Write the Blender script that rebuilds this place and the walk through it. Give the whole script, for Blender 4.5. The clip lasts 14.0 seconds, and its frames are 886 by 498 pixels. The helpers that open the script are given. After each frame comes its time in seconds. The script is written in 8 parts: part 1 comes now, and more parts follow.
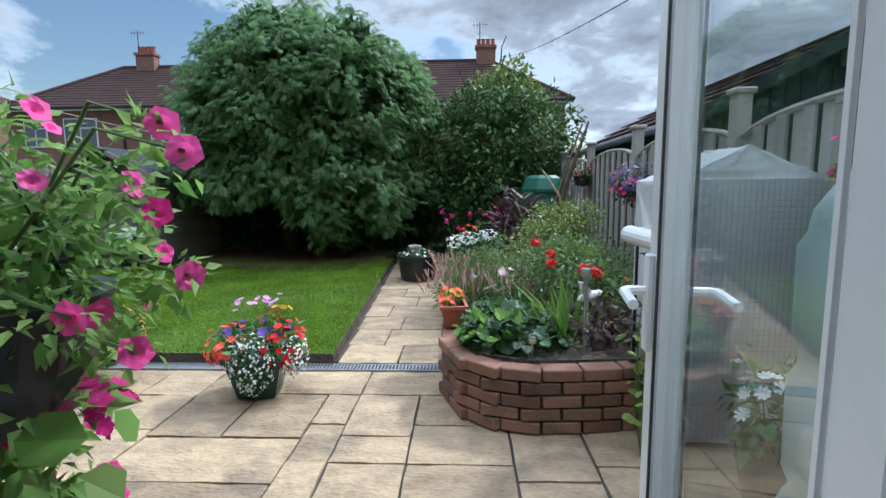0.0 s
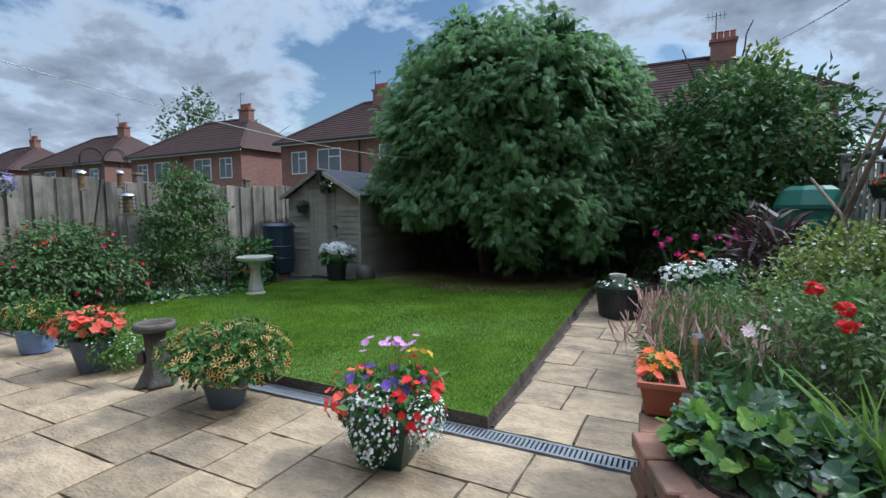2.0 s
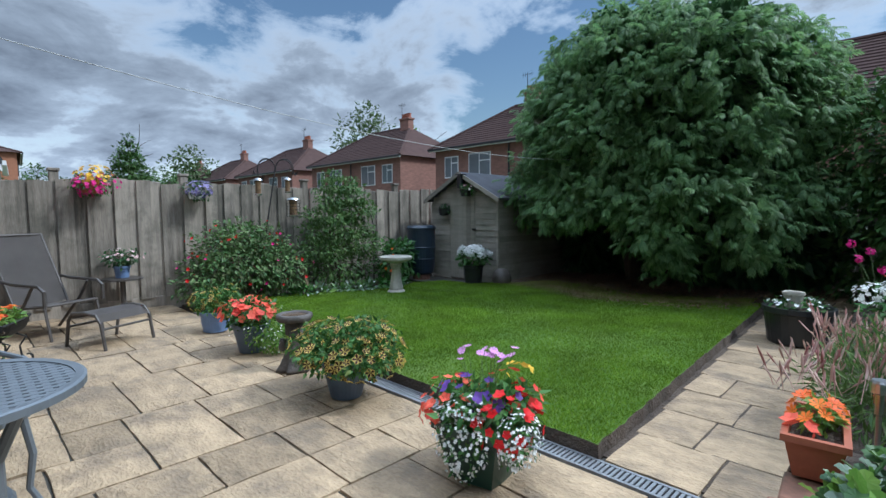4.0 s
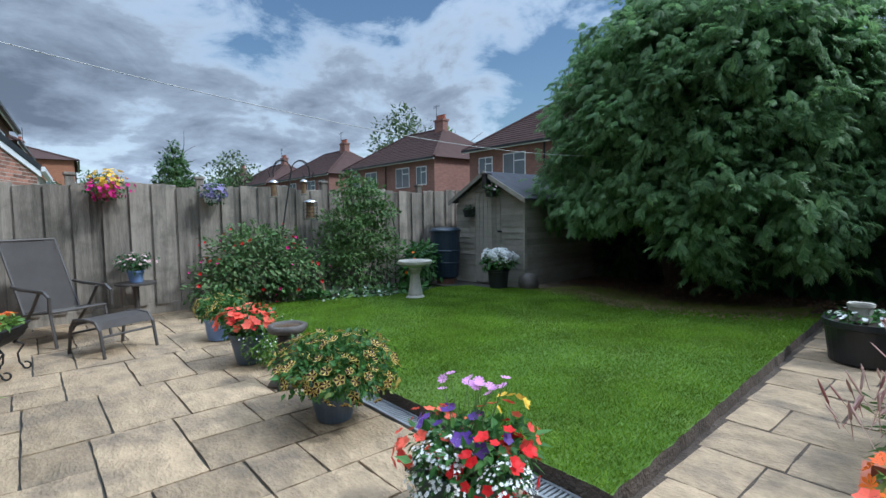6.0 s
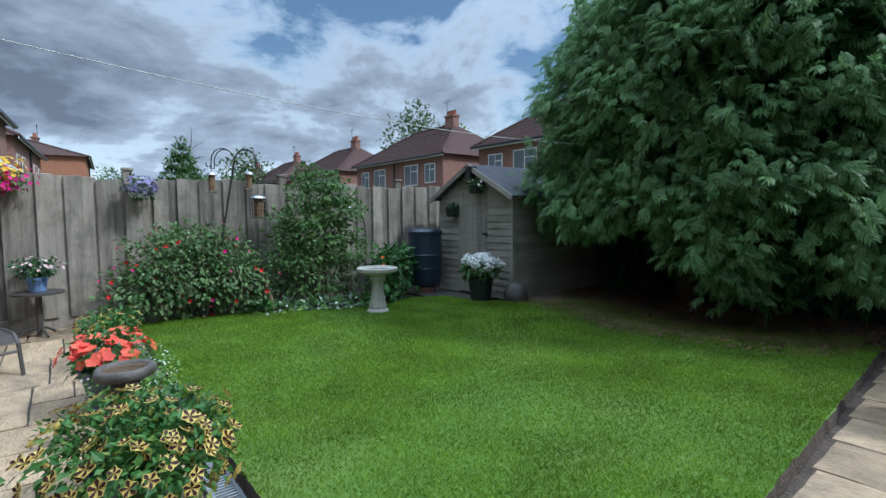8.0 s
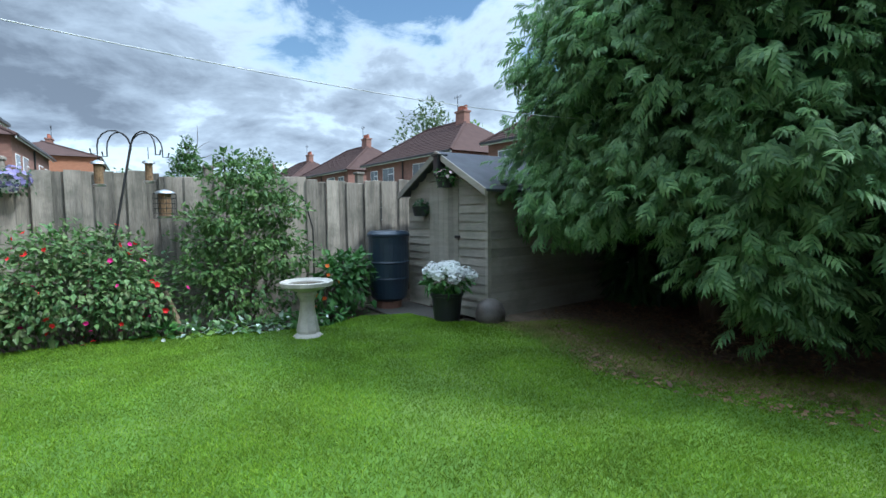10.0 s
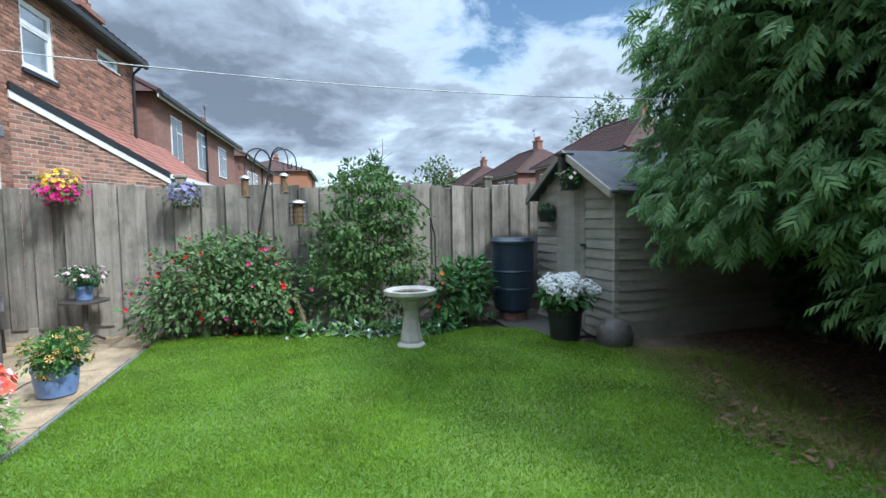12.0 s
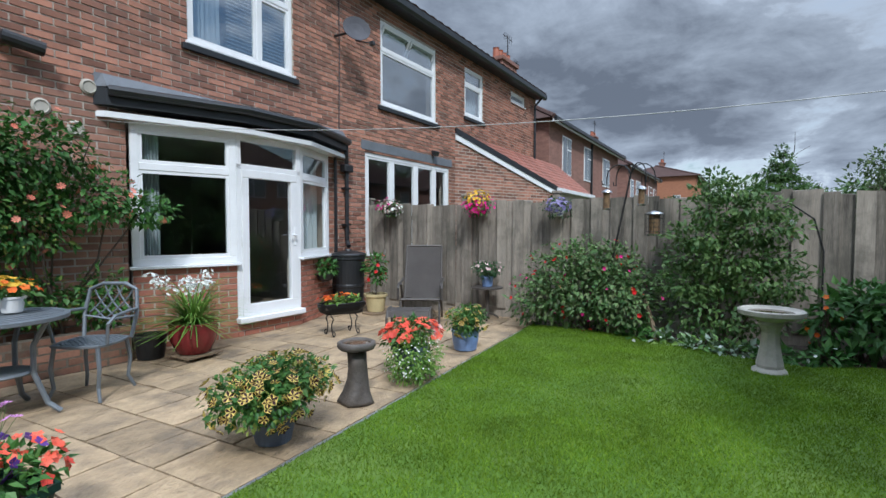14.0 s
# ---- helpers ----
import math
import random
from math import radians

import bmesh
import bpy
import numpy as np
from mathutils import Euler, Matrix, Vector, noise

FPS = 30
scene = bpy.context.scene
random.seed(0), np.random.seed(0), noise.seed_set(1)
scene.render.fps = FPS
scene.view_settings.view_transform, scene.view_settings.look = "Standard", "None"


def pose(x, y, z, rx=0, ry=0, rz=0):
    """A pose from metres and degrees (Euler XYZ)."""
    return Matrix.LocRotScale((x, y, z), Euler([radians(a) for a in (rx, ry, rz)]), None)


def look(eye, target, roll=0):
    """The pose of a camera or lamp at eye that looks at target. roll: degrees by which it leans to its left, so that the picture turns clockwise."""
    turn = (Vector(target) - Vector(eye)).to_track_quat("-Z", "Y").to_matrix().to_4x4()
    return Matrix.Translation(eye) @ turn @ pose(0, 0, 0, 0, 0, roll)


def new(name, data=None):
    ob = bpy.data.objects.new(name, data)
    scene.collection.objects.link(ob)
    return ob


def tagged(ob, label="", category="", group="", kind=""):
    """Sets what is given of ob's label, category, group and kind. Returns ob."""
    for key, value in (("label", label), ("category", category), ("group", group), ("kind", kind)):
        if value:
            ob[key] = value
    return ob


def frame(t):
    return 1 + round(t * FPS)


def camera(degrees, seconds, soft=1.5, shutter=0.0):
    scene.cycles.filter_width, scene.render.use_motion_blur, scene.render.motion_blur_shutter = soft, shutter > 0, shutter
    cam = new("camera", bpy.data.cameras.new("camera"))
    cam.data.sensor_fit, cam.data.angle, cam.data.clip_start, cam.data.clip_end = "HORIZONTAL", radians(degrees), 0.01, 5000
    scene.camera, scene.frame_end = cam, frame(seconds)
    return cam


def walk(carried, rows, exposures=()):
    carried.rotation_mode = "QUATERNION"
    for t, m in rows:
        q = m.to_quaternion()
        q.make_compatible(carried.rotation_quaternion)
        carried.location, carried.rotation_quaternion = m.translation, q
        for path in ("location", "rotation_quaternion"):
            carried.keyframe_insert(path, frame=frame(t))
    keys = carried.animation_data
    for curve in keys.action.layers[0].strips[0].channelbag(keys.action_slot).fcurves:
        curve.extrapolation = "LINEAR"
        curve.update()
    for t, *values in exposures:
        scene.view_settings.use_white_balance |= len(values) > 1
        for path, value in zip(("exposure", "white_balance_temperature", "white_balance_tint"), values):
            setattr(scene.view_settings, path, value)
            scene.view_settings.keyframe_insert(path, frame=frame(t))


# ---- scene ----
cam = camera(84.8, 14.0)
PATH = [
    (0, (0.793, 0.573, 1.331), (0.703, 2.555, 1.082), -0.5),
    (0.5, (0.793, 0.811, 1.368), (0.578, 2.788, 1.152), -0.4),
    (1, (0.817, 1.078, 1.324), (0.403, 3.023, 1.117), -0.5),
    (1.5, (0.811, 1.356, 1.307), (0.154, 3.236, 1.119), -0.7),
    (2, (0.81, 1.553, 1.294), (-0.094, 3.329, 1.13), -0.6),
    (2.5, (0.853, 1.692, 1.286), (-0.26, 3.347, 1.134), -0.8),
    (3, (0.914, 1.776, 1.281), (-0.35, 3.32, 1.139), -0.9),
    (3.5, (0.95, 1.808, 1.282), (-0.409, 3.269, 1.146), -0.8),
    (3.7, (0.949, 1.804, 1.297), (-0.431, 3.245, 1.156), -0.6),
    (6, (0.841, 2.275, 1.291), (-0.673, 3.574, 1.153), -0.8),
    (6.5, (0.74, 2.586, 1.297), (-0.788, 3.869, 1.159), -0.7),
    (7, (0.627, 2.867, 1.286), (-0.916, 4.131, 1.146), -0.7),
    (7.5, (0.509, 3.162, 1.294), (-1.048, 4.411, 1.155), -0.6),
    (8, (0.392, 3.508, 1.292), (-1.17, 4.748, 1.15), -0.4),
    (10.3, (-0.314, 5.101, 1.27), (-1.953, 6.238, 1.13), -0.7),
    (10.5, (-0.338, 5.191, 1.271), (-2.003, 6.292, 1.136), -0.9),
    (11, (-0.313, 5.434, 1.279), (-2.062, 6.396, 1.148), -0.8),
    (11.5, (-0.312, 5.6, 1.295), (-2.146, 6.39, 1.172), -1.0),
    (12, (-0.27, 5.73, 1.3), (-2.195, 6.255, 1.18), -1.0),
    (12.5, (-0.19, 5.875, 1.297), (-2.18, 6.035, 1.188), -0.8),
    (13, (-0.012, 6.005, 1.285), (-1.997, 5.768, 1.189), -0.6),
    (13.5, (0.145, 6.025, 1.335), (-1.755, 5.425, 1.242), -0.2),
    (14, (0.235, 6.09, 1.338), (-1.53, 5.155, 1.257), 0.0),
]
EXPOSURES = [(0.0, 0.56, 5480, 7), (0.6, 0.43, 5440, 7), (3.7, 0.27, 5320, 6), (8.2, 0.34, 5250, 4), (10.3, 0.92, 5300, 2), (12.0, 0.84, 5400, 4), (14.0, 0.22, 5600, 8)]
walk(cam, [(t, look(eye, target, roll)) for t, eye, target, roll in PATH], EXPOSURES)

# ---------------------------------------------------------------- world and sun
SUN_AZ, SUN_EL = 40.0, 47.0      # degrees: direction from +x towards +y, and height


def make_world():
    w = bpy.data.worlds.new("world")
    scene.world = w
    w.use_nodes = True
    nt = w.node_tree
    nt.nodes.clear()
    N, L = nt.nodes.new, nt.links.new
    out, bg = N("ShaderNodeOutputWorld"), N("ShaderNodeBackground")
    sky = N("ShaderNodeTexSky")
    sky.sky_type = "NISHITA"
    sky.sun_disc = False
    sky.sun_elevation = radians(SUN_EL)
    sky.sun_rotation = radians(90 - SUN_AZ)
    sky.air_density, sky.dust_density = 1.3, 0.6
    tc, sep = N("ShaderNodeTexCoord"), N("ShaderNodeSeparateXYZ")
    L(tc.outputs["Generated"], sep.inputs[0])

    def math_node(op, a, b=None, clamp=False):
        m = N("ShaderNodeMath")
        m.operation, m.use_clamp = op, clamp
        for k, v in enumerate((a, b)):
            if v is None:
                continue
            if isinstance(v, (int, float)):
                m.inputs[k].default_value = v
            else:
                L(v, m.inputs[k])
        return m.outputs[0]

    zc = math_node("ADD", math_node("MAXIMUM", sep.outputs[2], 0.0), 0.24)
    comb = N("ShaderNodeCombineXYZ")
    L(math_node("DIVIDE", sep.outputs[0], zc), comb.inputs[0])
    L(math_node("DIVIDE", sep.outputs[1], zc), comb.inputs[1])

    def cloud(scale, detail, rough, off, dist=0.0):
        mp = N("ShaderNodeMapping")
        mp.inputs["Location"].default_value = off
        L(comb.outputs[0], mp.inputs[0])
        n = N("ShaderNodeTexNoise")
        n.inputs["Scale"].default_value = scale
        n.inputs["Detail"].default_value = detail
        n.inputs["Roughness"].default_value = rough
        n.inputs["Distortion"].default_value = dist
        L(mp.outputs[0], n.inputs["Vector"])
        return n.outputs[0]

    big = cloud(0.80, 9, 0.58, (3.1, 7.4, 0), 0.35)
    fine = cloud(3.0, 8, 0.62, (1.3, 2.2, 4.0), 0.4)
    dens = math_node("ADD", math_node("MULTIPLY", big, 0.72), math_node("MULTIPLY", fine, 0.28))
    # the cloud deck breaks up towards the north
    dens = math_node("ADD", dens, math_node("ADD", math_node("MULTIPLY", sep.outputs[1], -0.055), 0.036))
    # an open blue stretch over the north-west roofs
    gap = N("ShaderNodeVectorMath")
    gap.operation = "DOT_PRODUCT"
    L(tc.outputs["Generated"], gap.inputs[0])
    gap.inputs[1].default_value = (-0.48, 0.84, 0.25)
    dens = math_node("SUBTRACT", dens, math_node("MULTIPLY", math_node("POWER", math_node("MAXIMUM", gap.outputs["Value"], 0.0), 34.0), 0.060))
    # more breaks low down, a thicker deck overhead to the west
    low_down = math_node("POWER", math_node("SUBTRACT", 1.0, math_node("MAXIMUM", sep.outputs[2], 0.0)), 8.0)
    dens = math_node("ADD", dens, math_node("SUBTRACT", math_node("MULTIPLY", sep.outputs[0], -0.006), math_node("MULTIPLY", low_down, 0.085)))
    ramp = N("ShaderNodeValToRGB")
    ramp.color_ramp.elements[0].position, ramp.color_ramp.elements[1].position = 0.405, 0.50
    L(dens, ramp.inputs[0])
    # thin edges are bright, thick middles grey
    tone = N("ShaderNodeValToRGB")
    e = tone.color_ramp.elements
    e[0].position, e[0].color = 0.43, (0.70, 0.715, 0.73, 1)
    e[1].position, e[1].color = 0.61, (0.125, 0.137, 0.160, 1)
    mid = e.new(0.505)
    mid.color = (0.29, 0.31, 0.34, 1)
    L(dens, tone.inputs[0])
    # brighter cloud round the hidden sun
    sd = N("ShaderNodeVectorMath")
    sd.operation = "DOT_PRODUCT"
    L(tc.outputs["Generated"], sd.inputs[0])
    ce = math.cos(radians(SUN_EL))
    sd.inputs[1].default_value = (ce * math.cos(radians(SUN_AZ)), ce * math.sin(radians(SUN_AZ)), math.sin(radians(SUN_EL)))
    glow = math_node("POWER", math_node("MAXIMUM", sd.outputs["Value"], 0.0), 14.0)
    high = math_node("MAXIMUM", sep.outputs[2], 0.0)
    lift = math_node("ADD", math_node("ADD", math_node("MULTIPLY", glow, 1.2), 1.0), math_node("ADD", math_node("MULTIPLY", math_node("POWER", high, 4.0), 11.0), math_node("MULTIPLY", math_node("POWER", math_node("SUBTRACT", 1.0, high), 7.0), 0.8)))
    cl = N("ShaderNodeVectorMath")
    cl.operation = "SCALE"
    L(tone.outputs[0], cl.inputs[0])
    L(lift, cl.inputs["Scale"])
    skys = N("ShaderNodeVectorMath")
    skys.operation = "SCALE"
    skys.inputs["Scale"].default_value = SKY
    L(sky.outputs[0], skys.inputs[0])
    mix = N("ShaderNodeMix")
    mix.data_type = "RGBA"
    L(ramp.outputs[0], mix.inputs["Factor"])
    L(skys.outputs[0], mix.inputs["A"])
    L(cl.outputs[0], mix.inputs["B"])
    L(mix.outputs["Result"], bg.inputs[0])
    bg.inputs[1].default_value = 1.0
    L(bg.outputs[0], out.inputs[0])


SKY = 0.072
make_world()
sun = new("sun", bpy.data.lights.new("sun", "SUN"))
sun.data.energy, sun.data.angle, sun.data.color = 2.6, radians(6.0), (1.0, 0.95, 0.87)
_ce = math.cos(radians(SUN_EL))
sun.matrix_world = look((0, 0, 0), (-_ce * math.cos(radians(SUN_AZ)), -_ce * math.sin(radians(SUN_AZ)), -math.sin(radians(SUN_EL))))
sun.location = (4, 6, 12)

# ---------------------------------------------------------------- materials


def ramp_of(nt, stops, fac):
    r = nt.nodes.new("ShaderNodeValToRGB")
    el = r.color_ramp.elements
    while len(el) < len(stops):
        el.new(0.5)
    for e, (p, c) in zip(el, stops):
        e.position, e.color = p, (*c, 1)
    nt.links.new(fac, r.inputs[0])
    return r.outputs[0]


def mat(name, colour, rough=0.6, metal=0.0, var=0.25, scale=8.0, fine=60.0, bump=0.2, island=0.0, obj_random=0.0, stretch=(1, 1, 1),
        stain=None, stain_scale=1.2, stain_amount=0.5, spec=0.5, translucent=0.0, distance=0.004):
    """A surface of one colour with two scales of variation, per-piece tint, stains and fine relief."""
    m = bpy.data.materials.new(name)
    m.use_nodes = True
    nt = m.node_tree
    N, L = nt.nodes.new, nt.links.new
    b = nt.nodes["Principled BSDF"]
    tc, mp = N("ShaderNodeTexCoord"), N("ShaderNodeMapping")
    mp.inputs["Scale"].default_value = stretch
    geo = N("ShaderNodeNewGeometry")
    L(geo.outputs["Position"], mp.inputs[0])

    def noise_node(s, d=4.0, r=0.55, src=mp.outputs[0]):
        n = N("ShaderNodeTexNoise")
        n.inputs["Scale"].default_value, n.inputs["Detail"].default_value, n.inputs["Roughness"].default_value = s, d, r
        L(src, n.inputs["Vector"])
        return n.outputs[0]

    def mul(a, k, add=0.0):
        x = N("ShaderNodeMath")
        x.operation = "MULTIPLY_ADD"
        x.inputs[1].default_value, x.inputs[2].default_value = k, add
        L(a, x.inputs[0])
        return x.outputs[0]

    def plus(a, c):
        x = N("ShaderNodeMath")
        x.operation = "ADD"
        L(a, x.inputs[0])
        L(c, x.inputs[1])
        return x.outputs[0]

    n1, n2 = noise_node(scale), noise_node(fine, 3.0)
    v = plus(mul(n1, 0.65), mul(n2, 0.35))
    v = mul(v, 4.4 * var, 1.0 - 2.2 * var)
    if island:
        v = plus(v, mul(geo.outputs["Random Per Island"], island, -island / 2))
    if obj_random:
        oi = N("ShaderNodeObjectInfo")
        v = plus(v, mul(oi.outputs["Random"], obj_random, -obj_random / 2))
    col = N("ShaderNodeVectorMath")
    col.operation = "SCALE"
    col.inputs[0].default_value = colour
    L(v, col.inputs["Scale"])
    c = col.outputs[0]
    if stain:
        sn = noise_node(stain_scale, 6.0, 0.65, geo.outputs["Position"])
        sm = N("ShaderNodeMapRange")
        sm.inputs[1].default_value, sm.inputs[2].default_value = 0.48, 0.68
        sm.inputs[4].default_value = stain_amount
        L(sn, sm.inputs[0])
        mx = N("ShaderNodeMix")
        mx.data_type = "RGBA"
        L(sm.outputs[0], mx.inputs["Factor"])
        L(c, mx.inputs["A"])
        mx.inputs["B"].default_value = (*stain, 1)
        c = mx.outputs["Result"]
    L(c, b.inputs["Base Color"])
    b.inputs["Roughness"].default_value = rough
    b.inputs["Metallic"].default_value = metal
    b.inputs["Specular IOR Level"].default_value = spec
    if bump:
        bp = N("ShaderNodeBump")
        bp.inputs["Strength"].default_value, bp.inputs["Distance"].default_value = bump, distance
        L(v, bp.inputs["Height"])
        L(bp.outputs[0], b.inputs["Normal"])
    if translucent:
        tr, ms = N("ShaderNodeBsdfTranslucent"), N("ShaderNodeMixShader")
        L(c, tr.inputs[0])
        ms.inputs[0].default_value = translucent
        L(b.outputs[0], ms.inputs[1])
        L(tr.outputs[0], ms.inputs[2])
        L(ms.outputs[0], nt.nodes["Material Output"].inputs[0])
    return m


def leafy(name, colours, rough=0.55, translucent=0.22, spec=0.35):
    """Leaves or petals: each one takes its own colour out of the range."""
    m = bpy.data.materials.new(name)
    m.use_nodes = True
    nt = m.node_tree
    b = nt.nodes["Principled BSDF"]
    geo = nt.nodes.new("ShaderNodeNewGeometry")
    n = len(colours)
    oi, ad, fr = nt.nodes.new("ShaderNodeObjectInfo"), nt.nodes.new("ShaderNodeMath"), nt.nodes.new("ShaderNodeMath")
    fr.operation = "FRACT"
    nt.links.new(geo.outputs["Random Per Island"], ad.inputs[0])
    nt.links.new(oi.outputs["Random"], ad.inputs[1])
    nt.links.new(ad.outputs[0], fr.inputs[0])
    c = ramp_of(nt, [(k / max(1, n - 1), col) for k, col in enumerate(colours)], fr.outputs[0])
    big = nt.nodes.new("ShaderNodeTexNoise")
    big.inputs["Scale"].default_value, big.inputs["Detail"].default_value = 2.3, 4.0
    nt.links.new(geo.outputs["Position"], big.inputs["Vector"])
    mr = nt.nodes.new("ShaderNodeMapRange")
    mr.inputs[1].default_value, mr.inputs[2].default_value, mr.inputs[3].default_value, mr.inputs[4].default_value = 0.3, 0.7, 0.72, 1.28
    nt.links.new(big.outputs[0], mr.inputs[0])
    sc = nt.nodes.new("ShaderNodeVectorMath")
    sc.operation = "SCALE"
    nt.links.new(c, sc.inputs[0])
    nt.links.new(mr.outputs[0], sc.inputs["Scale"])
    nt.links.new(sc.outputs[0], b.inputs["Base Color"])
    b.inputs["Roughness"].default_value = rough
    b.inputs["Specular IOR Level"].default_value = spec
    tr, ms = nt.nodes.new("ShaderNodeBsdfTranslucent"), nt.nodes.new("ShaderNodeMixShader")
    nt.links.new(sc.outputs[0], tr.inputs[0])
    ms.inputs[0].default_value = translucent
    nt.links.new(b.outputs[0], ms.inputs[1])
    nt.links.new(tr.outputs[0], ms.inputs[2])
    nt.links.new(ms.outputs[0], nt.nodes["Material Output"].inputs[0])
    return m


def glass(name, tint=(0.93, 0.96, 0.96), rough=0.0, gloss=0.11):
    """A pane: clear, with the gloss of glass."""
    m = bpy.data.materials.new(name)
    m.use_nodes = True
    nt = m.node_tree
    nt.nodes.remove(nt.nodes["Principled BSDF"])
    tb, gb, ms, lw, pw, ma = (nt.nodes.new(k) for k in ("ShaderNodeBsdfTransparent", "ShaderNodeBsdfGlossy", "ShaderNodeMixShader", "ShaderNodeLayerWeight", "ShaderNodeMath", "ShaderNodeMath"))
    tb.inputs[0].default_value = (*tint, 1)
    gb.inputs["Roughness"].default_value = rough
    lw.inputs[0].default_value = 0.5
    pw.operation, pw.inputs[1].default_value = "POWER", 5.0
    ma.operation, ma.inputs[1].default_value, ma.inputs[2].default_value = "MULTIPLY_ADD", 0.86 - gloss, gloss
    nt.links.new(lw.outputs["Facing"], pw.inputs[0])
    nt.links.new(pw.outputs[0], ma.inputs[0])
    nt.links.new(ma.outputs[0], ms.inputs[0])
    nt.links.new(tb.outputs[0], ms.inputs[1])
    nt.links.new(gb.outputs[0], ms.inputs[2])
    nt.links.new(ms.outputs[0], nt.nodes["Material Output"].inputs[0])
    return m


M = {}
M["slab"] = mat("riven_paving", (0.345, 0.252, 0.152), 0.8, var=0.42, scale=4.5, fine=30, bump=1.0, obj_random=0.5, stretch=(1, 1.8, 1),
                stain=(0.145, 0.112, 0.08), stain_scale=2.6, stain_amount=0.8, distance=0.025)
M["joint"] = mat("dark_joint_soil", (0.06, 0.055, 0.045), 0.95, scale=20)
M["soil"] = mat("dark_soil", (0.075, 0.055, 0.04), 0.95, var=0.5, scale=6, fine=50, bump=1.0, distance=0.03)
M["turf"] = mat("turf_ground", (0.074, 0.142, 0.012), 0.95, var=0.18, scale=1.3, fine=40, bump=0.6, stain=(0.18, 0.22, 0.06), stain_scale=0.9, stain_amount=0.5)
M["bare_earth"] = mat("bare_brown_earth", (0.135, 0.095, 0.065), 0.95, var=0.5, scale=5, fine=45, bump=1.0, distance=0.02, stain=(0.07, 0.075, 0.035), stain_scale=2.0, stain_amount=0.6)
M["earth"] = mat("far_ground", (0.08, 0.10, 0.05), 0.95, var=0.4, scale=0.4)
M["brick"] = mat("red_brick", (0.32, 0.150, 0.10), 0.85, var=0.25, scale=9, fine=70, bump=0.5, island=0.95, stain=(0.12, 0.08, 0.065), stain_scale=2.2, stain_amount=0.45)
M["brick_new"] = mat("smooth_red_brick", (0.33, 0.13, 0.085), 0.8, var=0.12, scale=9, fine=70, bump=0.3, obj_random=0.35, island=0.01)
M["brick_old"] = mat("old_red_brick", (0.32, 0.165, 0.115), 0.85, var=0.2, scale=9, fine=70, bump=0.5, obj_random=0.75, stain=(0.16, 0.11, 0.09), stain_scale=2.2, stain_amount=0.4)
M["mortar_old"] = mat("dark_old_mortar", (0.115, 0.095, 0.07), 0.95, var=0.4, scale=14)
M["brick_bed"] = mat("weathered_brick", (0.20, 0.10, 0.064), 0.9, var=0.32, scale=9, fine=60, bump=0.9, obj_random=0.8, stain=(0.07, 0.065, 0.045), stain_scale=4.5, stain_amount=0.9)
M["brick_far"] = mat("distant_brick", (0.25, 0.13, 0.10), 0.9, var=0.35, scale=3, fine=14, stretch=(1, 1, 3), bump=0.2, stain=(0.17, 0.09, 0.07), stain_scale=0.6)
M["render_wall"] = mat("orange_brick_wall", (0.36, 0.16, 0.09), 0.9, var=0.2, scale=4, fine=30, stretch=(1, 1, 3), bump=0.2)
M["mortar"] = mat("mortar", (0.46, 0.41, 0.35), 0.95, var=0.2, scale=20)
M["tile_dark"] = mat("dark_roof_tiles", (0.080, 0.050, 0.044), 0.95, var=0.16, scale=2, fine=18, island=0.4, bump=0.3, spec=0.15)
M["tile_red"] = mat("red_roof_tiles", (0.27, 0.105, 0.072), 0.75, var=0.25, scale=3, fine=20, island=0.35, bump=0.3)
M["felt"] = mat("roofing_felt", (0.075, 0.075, 0.085), 0.85, var=0.3, scale=5, bump=0.3)
M["lead"] = mat("lead_flashing", (0.15, 0.162, 0.18), 0.55, var=0.3, scale=6)
M["upvc"] = mat("white_upvc", (0.80, 0.81, 0.82), 0.28, var=0.04, scale=3, bump=0.0, stain=(0.62, 0.62, 0.6), stain_scale=2.5, stain_amount=0.3)
M["gasket"] = mat("rubber_gasket", (0.03, 0.03, 0.03), 0.6)
M["black"] = mat("black_plastic", (0.018, 0.019, 0.021), 0.4, var=0.3, scale=6, bump=0.05)
M["black_paint"] = mat("black_paint", (0.02, 0.022, 0.025), 0.45, var=0.3, scale=5)
M["fence"] = mat("weathered_fence", (0.235, 0.205, 0.168), 0.9, var=0.55, scale=3, fine=26, bump=1.0, obj_random=0.8, stretch=(5, 5, 0.45),
                 stain=(0.085, 0.08, 0.062), stain_scale=2.2, stain_amount=0.75)
M["fence_grey"] = mat("grey_fence", (0.36, 0.34, 0.30), 0.9, var=0.2, scale=3, fine=26, bump=0.5, obj_random=0.35, stretch=(5, 5, 0.45))
M["shed"] = mat("weathered_shed_board", (0.27, 0.245, 0.20), 0.9, var=0.26, scale=2.5, fine=24, bump=0.6, obj_random=0.4, stretch=(0.6, 0.6, 6),
                stain=(0.11, 0.12, 0.075), stain_scale=1.6, stain_amount=0.5)
M["wood"] = mat("bare_wood", (0.22, 0.16, 0.10), 0.85, var=0.35, scale=4, fine=30, stretch=(1, 1, 5), bump=0.4)
M["green_wood"] = mat("dark_green_paint", (0.012, 0.030, 0.027), 0.7, var=0.3, scale=4, stretch=(4, 4, 0.5), bump=0.3)
M["stone"] = mat("cast_stone", (0.45, 0.42, 0.36), 0.9, var=0.16, scale=7, fine=70, bump=0.5, stain=(0.20, 0.20, 0.15), stain_scale=5, stain_amount=0.5)
